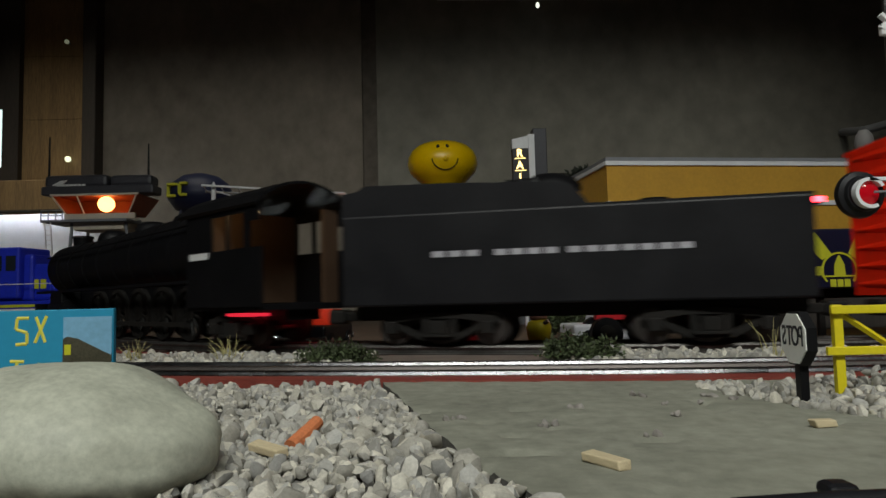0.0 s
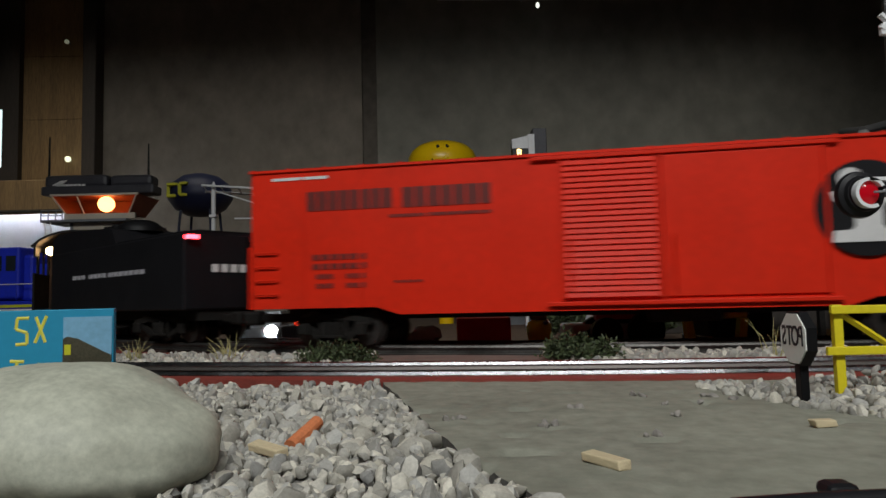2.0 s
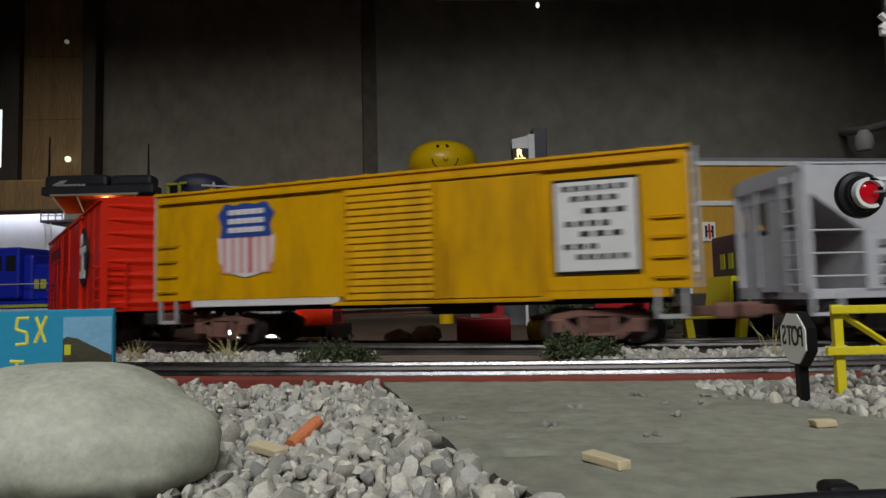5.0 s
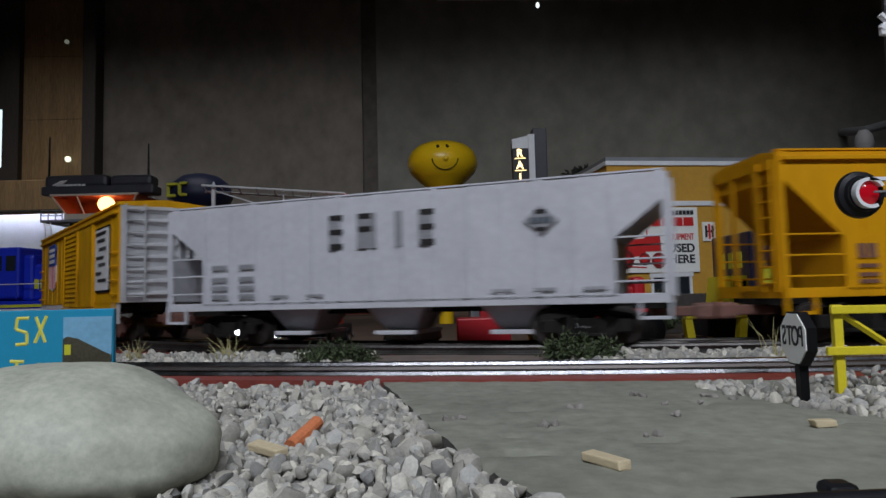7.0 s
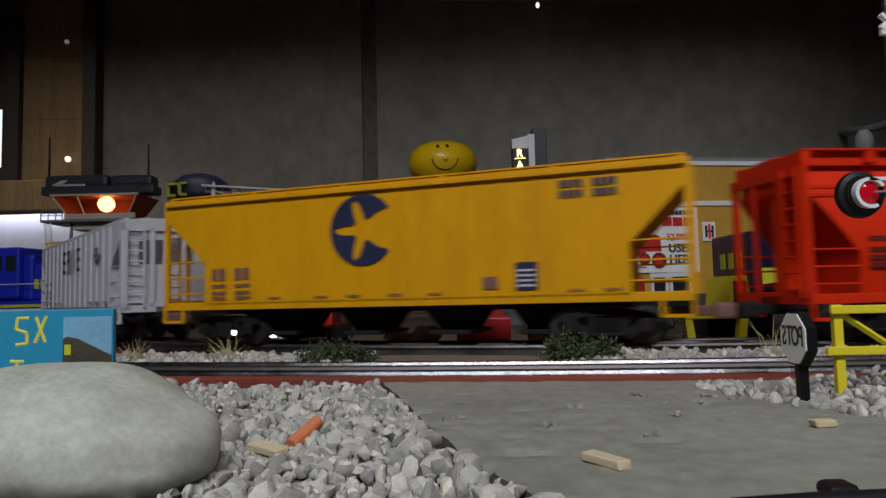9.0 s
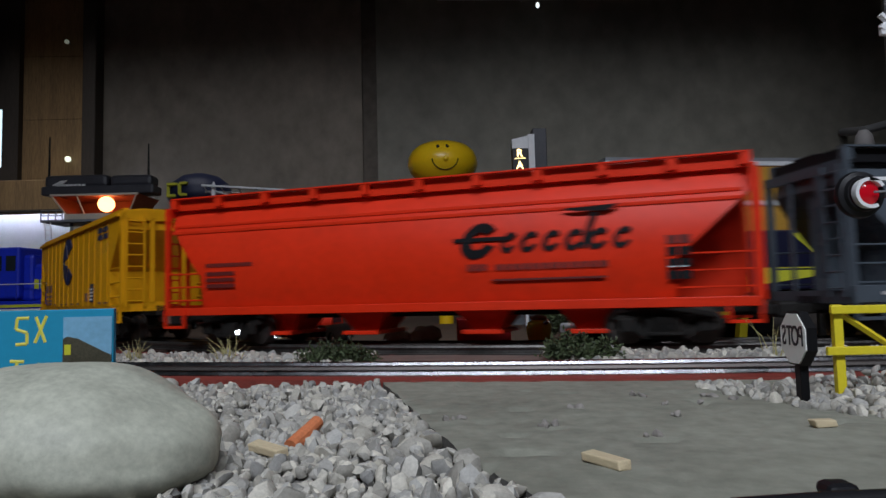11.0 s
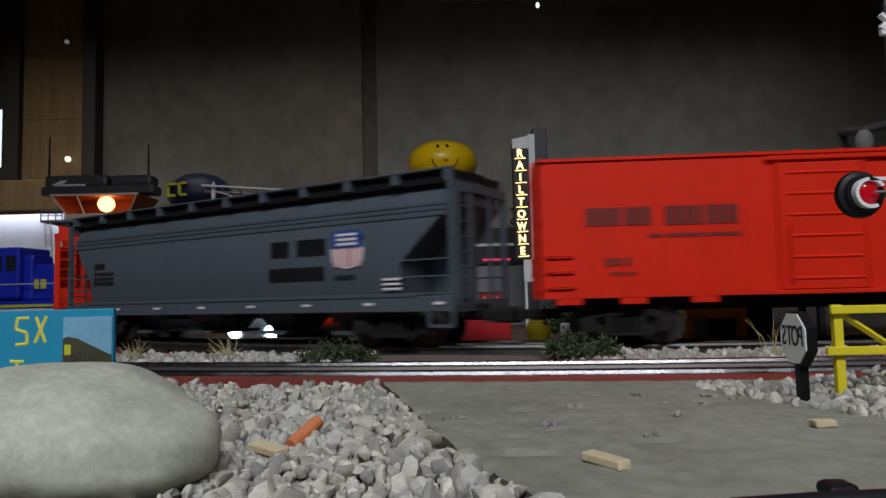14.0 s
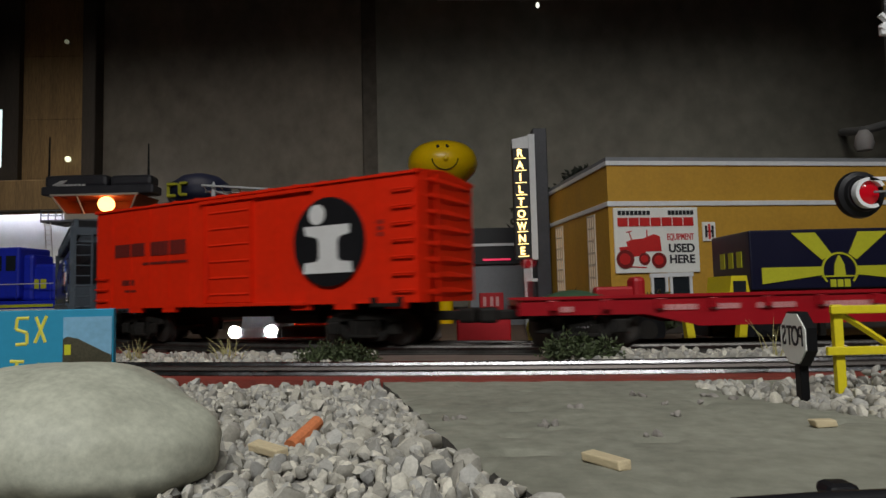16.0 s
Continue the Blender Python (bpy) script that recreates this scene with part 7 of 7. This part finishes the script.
def litter():
    bm = bmesh.new()
    rod(bm, (-0.0046, 0, 0), (0.0046, 0, 0), 0.0015, 12, 0.0013)
    ob = part("clay_stick", bm, CRAYON)
    tagged(ob, "broken orange clay stick lying on the gravel", "stick")
    ob.matrix_world = pose(-0.0273, 0.1305, 0.0247, 0, -20, 66)
    for x, y, z, l, w, h, rx, rz in ((-0.0312, 0.1185, 0.0246, 0.0100, 0.0024, 0.0015, 8, -46), (0.0244, 0.1062, 0.0243, 0.0086, 0.0026, 0.0015, 0, -62),
                                     (0.0722, 0.1312, 0.0243, 0.0046, 0.0022, 0.0014, 0, 10)):
        bm = bmesh.new()
        box(bm, -l / 2, l / 2, -w / 2, w / 2, -h / 2, h / 2, 0.00025)
        for v in bm.verts:
            v.co.z += 0.0002 * noise.noise(v.co * 600)
            v.co.x += 0.0004 * noise.noise(v.co * 900)
        ob = part("wood_chip", bm, PALE_WOOD)
        tagged(ob, "small pale split wood chip on the ground", "wood chip", "wood chips")
        ob.matrix_world = pose(x, y, z, rx, 0, rz)
    rng = random.Random(5)
    spots = []
    for x, y in ((0.0025, 0.148), (0.001, 0.147), (0.020, 0.139), (0.0225, 0.1385), (0.0185, 0.1392), (0.047, 0.175), (0.049, 0.1765), (0.051, 0.174), (0.052, 0.16), (0.05, 0.1465),
                 (0.06, 0.163), (0.038, 0.1275), (0.07, 0.166), (0.066, 0.172), (0.03, 0.16)):
        for k in range(2):
            spots.append((x + rng.uniform(-0.0012, 0.0012), y + rng.uniform(-0.001, 0.001), 0.0237, rng.uniform(0.0006, 0.0015)))
    stones("grit", spots, GREY_ROCK, "a few grains of grit on the slab", 8)
    c = thing("black_cable", (0, 0, 0), "black cable with a plug lying on the slab", "cable")
    bm = bmesh.new()
    rings = []
    for i in range(17):
        x, y = 0.033 + 0.005 * i, 0.0803 + 0.00035 * i + 0.0008 * math.sin(i * 0.5)
        rings.append([bm.verts.new((x, y + 0.0012 * math.cos(k * math.pi / 5), 0.0247 + 0.0012 * math.sin(k * math.pi / 5))) for k in range(10)])
    for p, q in zip(rings, rings[1:]):
        for k in range(10):
            bm.faces.new((p[k], p[(k + 1) % 10], q[(k + 1) % 10], q[k]))
    bm.faces.new(rings[0])
    bm.faces.new(rings[-1])
    part("cord", bm, BLACK_SATIN, c, smooth=True)
    bm = bmesh.new()
    box(bm, 0.0468, 0.051, 0.0845, 0.0885, 0.0236, 0.0258, 0.001)
    part("plug", bm, BLACK_SATIN, c)


def ceiling_pipe():
    p = thing("ceiling_pipe", (0, 1.93, 0), "grey pipe hung below the ceiling with a small bulb", "pipe")
    bm = bmesh.new()
    rod(bm, (0.0, 0, 0.947), (2.44, 0, 0.9), 0.017, 16)
    part("pipe", bm, LIGHT_GREY, p, smooth=True)
    for x in (0.25, 0.9, 1.5):
        bm = bmesh.new()
        rod(bm, (x, 0, 0.92), (x, 0, 1.4), 0.003, 8)
        part("hanger", bm, GREY_PAINT, p)
    bm = bmesh.new()
    bmesh.ops.create_icosphere(bm, subdivisions=2, radius=0.007, matrix=Matrix.Translation((0.295, -0.016, 0.9)) @ Matrix.Diagonal((0.8, 0.8, 1.3, 1)))
    part("bulb", bm, glowing("small_white_bulb", (0.95, 1.0, 0.95), 1.2), p, smooth=True)
    for x, z, r, s in ((-1.1175, 0.492, 0.009, 1.2), (-1.1265, 0.853, 0.007, 0.12)):
        w = thing("wall_bulb", (x, 1.985, z), "small round lit bulb on the timber wall", "bulb", "bulbs on the wall")
        bm = bmesh.new()
        bmesh.ops.create_icosphere(bm, subdivisions=2, radius=r)
        part("bulb", bm, glowing("wall_bulb_glow", (0.95, 1.0, 0.75), s), w, smooth=True)
        bm = bmesh.new()
        rod(bm, (0, 0, 0), (0, 0.016, 0), 0.004, 8)
        part("socket", bm, BLACK, w)


def wall_reflection():
    # a faint pale reflection, modelled as a solid grey shape with an arm
    w = thing("wall_reflection", (1.215, 2.0, 0.47), "grey shape standing in for a faint reflection on the dark wall", "wall lamp")
    bm = bmesh.new()
    rod(bm, (0.0, 0.0, 0.05), (0.0, -0.1, 0.03), 0.012, 10)
    rod(bm, (0.0, -0.09, 0.03), (0.12, -0.09, 0.06), 0.012, 10)
    part("bracket", bm, GREY_PAINT, w)
    bm = bmesh.new()
    lathe(bm, [(0.012, 0.03), (0.022, 0.015), (0.026, -0.01), (0.02, -0.028), (0.001, -0.03)], 20, (0, -0.1, 0))
    part("shade", bm, LIGHT_GREY, w, smooth=True)


wall_reflection()
yellow_shop()
blade_sign()
low_building()
smiling_tower()
control_tower()
navy_tank()
cantilever_signal()
blue_engine()
shelf_corner()
trailer()
tractor()
model_vehicle("pickup_truck", (0.184, 0.44, 0.012), 4, FENCE_YELLOW, "toy pickup truck with yellow cab parked by the trailer", 0.042, 0.0475, "truck", cab=(0.34, 0.72), lower=BLACK_SATIN)
model_vehicle("van", (-0.153, 0.575, 0.012), 90, GREY_PAINT, "grey toy van with bright white headlights, facing the track", 0.075, 0.03, "van", HEADLIGHT)
model_vehicle("toy_car", (-0.105, 0.56, 0.012), 80, ORANGE, "black toy car with an orange roof and chrome bumper", 0.07, 0.031, lower=BLACK_SATIN)
model_vehicle("toy_car", (0.12, 0.5, 0.012), 6, LIGHT_GREY, "pale toy car parked behind the track", 0.062, 0.028)
bm = bmesh.new()
box(bm, 0.009, 0.049, 0.5, 0.53, 0.012, 0.0345, 0.0012)
box(bm, 0.007, 0.051, 0.498, 0.532, 0.012, 0.0148, 0.0004)
tagged(part("red_box", bm, RED_PLASTIC), "small red plastic box beside the track", "box")
jug = thing("toy_jug", (0.066, 0.475, 0.012), "small yellow jug with a dark brass lid behind the track", "jug")
bm = bmesh.new()
lathe(bm, [(0.0055, 0), (0.0065, 0.002), (0.0085, 0.012), (0.009, 0.016), (0.0075, 0.0195), (0.0045, 0.021)], 20)
part("body", bm, FENCE_YELLOW, jug, smooth=True)
bm = bmesh.new()
lathe(bm, [(0.0045, 0.0205), (0.0062, 0.0222), (0.0058, 0.0235), (0.0015, 0.0245)], 16)
part("lid", bm, TRUCK_BROWN, jug, "dull brown lid")
bm = bmesh.new()
rod(bm, (0.003, -0.007, 0.0185), (0.0055, -0.0085, 0.0205), 0.0016, 10)
part("spout", bm, STEEL, jug, "bright metal spout")
rock("rock", (-0.034, 0.485, 0.0195), 0.0095, 1, GREY_ROCK, "small grey rock beside the track")
rock("rock", (-0.014, 0.50, 0.0215), 0.0105, 2, GREY_ROCK, "small grey rock beside the track")
leafy("bush", (-0.0495, 0.302, 0.0195), 0.019, 0.012, 0.0105, 3600, LEAF, "low dark green bush between the tracks", 21, blade=0.003)
leafy("bush", (0.0575, 0.293, 0.0195), 0.0185, 0.012, 0.0135, 4000, LEAF, "low green bush between the tracks", 22, blade=0.0032)
leafy("grass_mound", (0.098, 0.56, 0.018), 0.022, 0.02, 0.034, 1200, LEAF, "dark green grass mound by the shop", 23, "grass", 0.006)
leafy("grass_mound", (0.175, 0.56, 0.018), 0.022, 0.02, 0.036, 1200, LEAF, "dark green grass mound by the shop", 24, "grass", 0.006)
grass_tuft((-0.107, 0.332, 0.019), 0.0155, 34, 31)
grass_tuft((-0.155, 0.335, 0.019), 0.0145, 20, 32)
grass_tuft((0.138, 0.28, 0.019), 0.019, 12, 33)
for x, y, h, sd in ((0.205, 0.99, 0.225, 41), (0.285, 1.0, 0.235, 42), (0.15, 1.06, 0.21, 43)):
    dark_tree((x, y, 0.012), h, sd)
t = thing("trestle", (0.1635, 0.409, 0.012), "small yellow trestle on the ground behind the track", "trestle")
bm = bmesh.new()
box(bm, -0.0185, 0.0185, -0.004, 0.004, 0.0215, 0.0275, 0.001)
part("top", bm, FENCE_YELLOW, t)
for x in (-0.014, 0.014):
    bm = bmesh.new()
    prism(bm, [(x - 0.0025, 0.0), (x + 0.0025, 0.0), (x * 1.2 + 0.0022, 0.0217), (x * 1.2 - 0.0022, 0.0217)], "y", -0.0032, 0.0032)
    part("leg", bm, FENCE_YELLOW, t)
crossing_signal()
stop_sign()
yellow_fence()
blue_board()
litter()
ceiling_pipe()


def motions():
    for car, s, length, trucks, wheels in TRAIN:
        rows = []
        for i in range(0, 161):
            t = i * 0.1
            x, y, a = car_pose(s + travel(t), length)
            rows.append((t, pose(x, y, RAIL_Z, 0, 0, math.degrees(a))))
        walk(car, rows)
        for truck, off in trucks:
            rows = []
            for i in range(0, 65):
                t = i * 0.25
                a = car_pose(s + travel(t), length)[2]
                b = on_track(s + travel(t) + length / 2 + off)[2]
                turn = (math.degrees(b - a) + 180) % 360 - 180
                rows.append((t, pose(off, 0, 0, 0, 0, turn)))
            walk(truck, rows)
        for wheel, place, radius in wheels:
            rows = []
            for i in range(0, 241):
                t = i * 16.0 / 240
                rows.append((t, pose(*place, 0, math.degrees(travel(t) / radius), 0)))
            walk(wheel, rows)


motions()
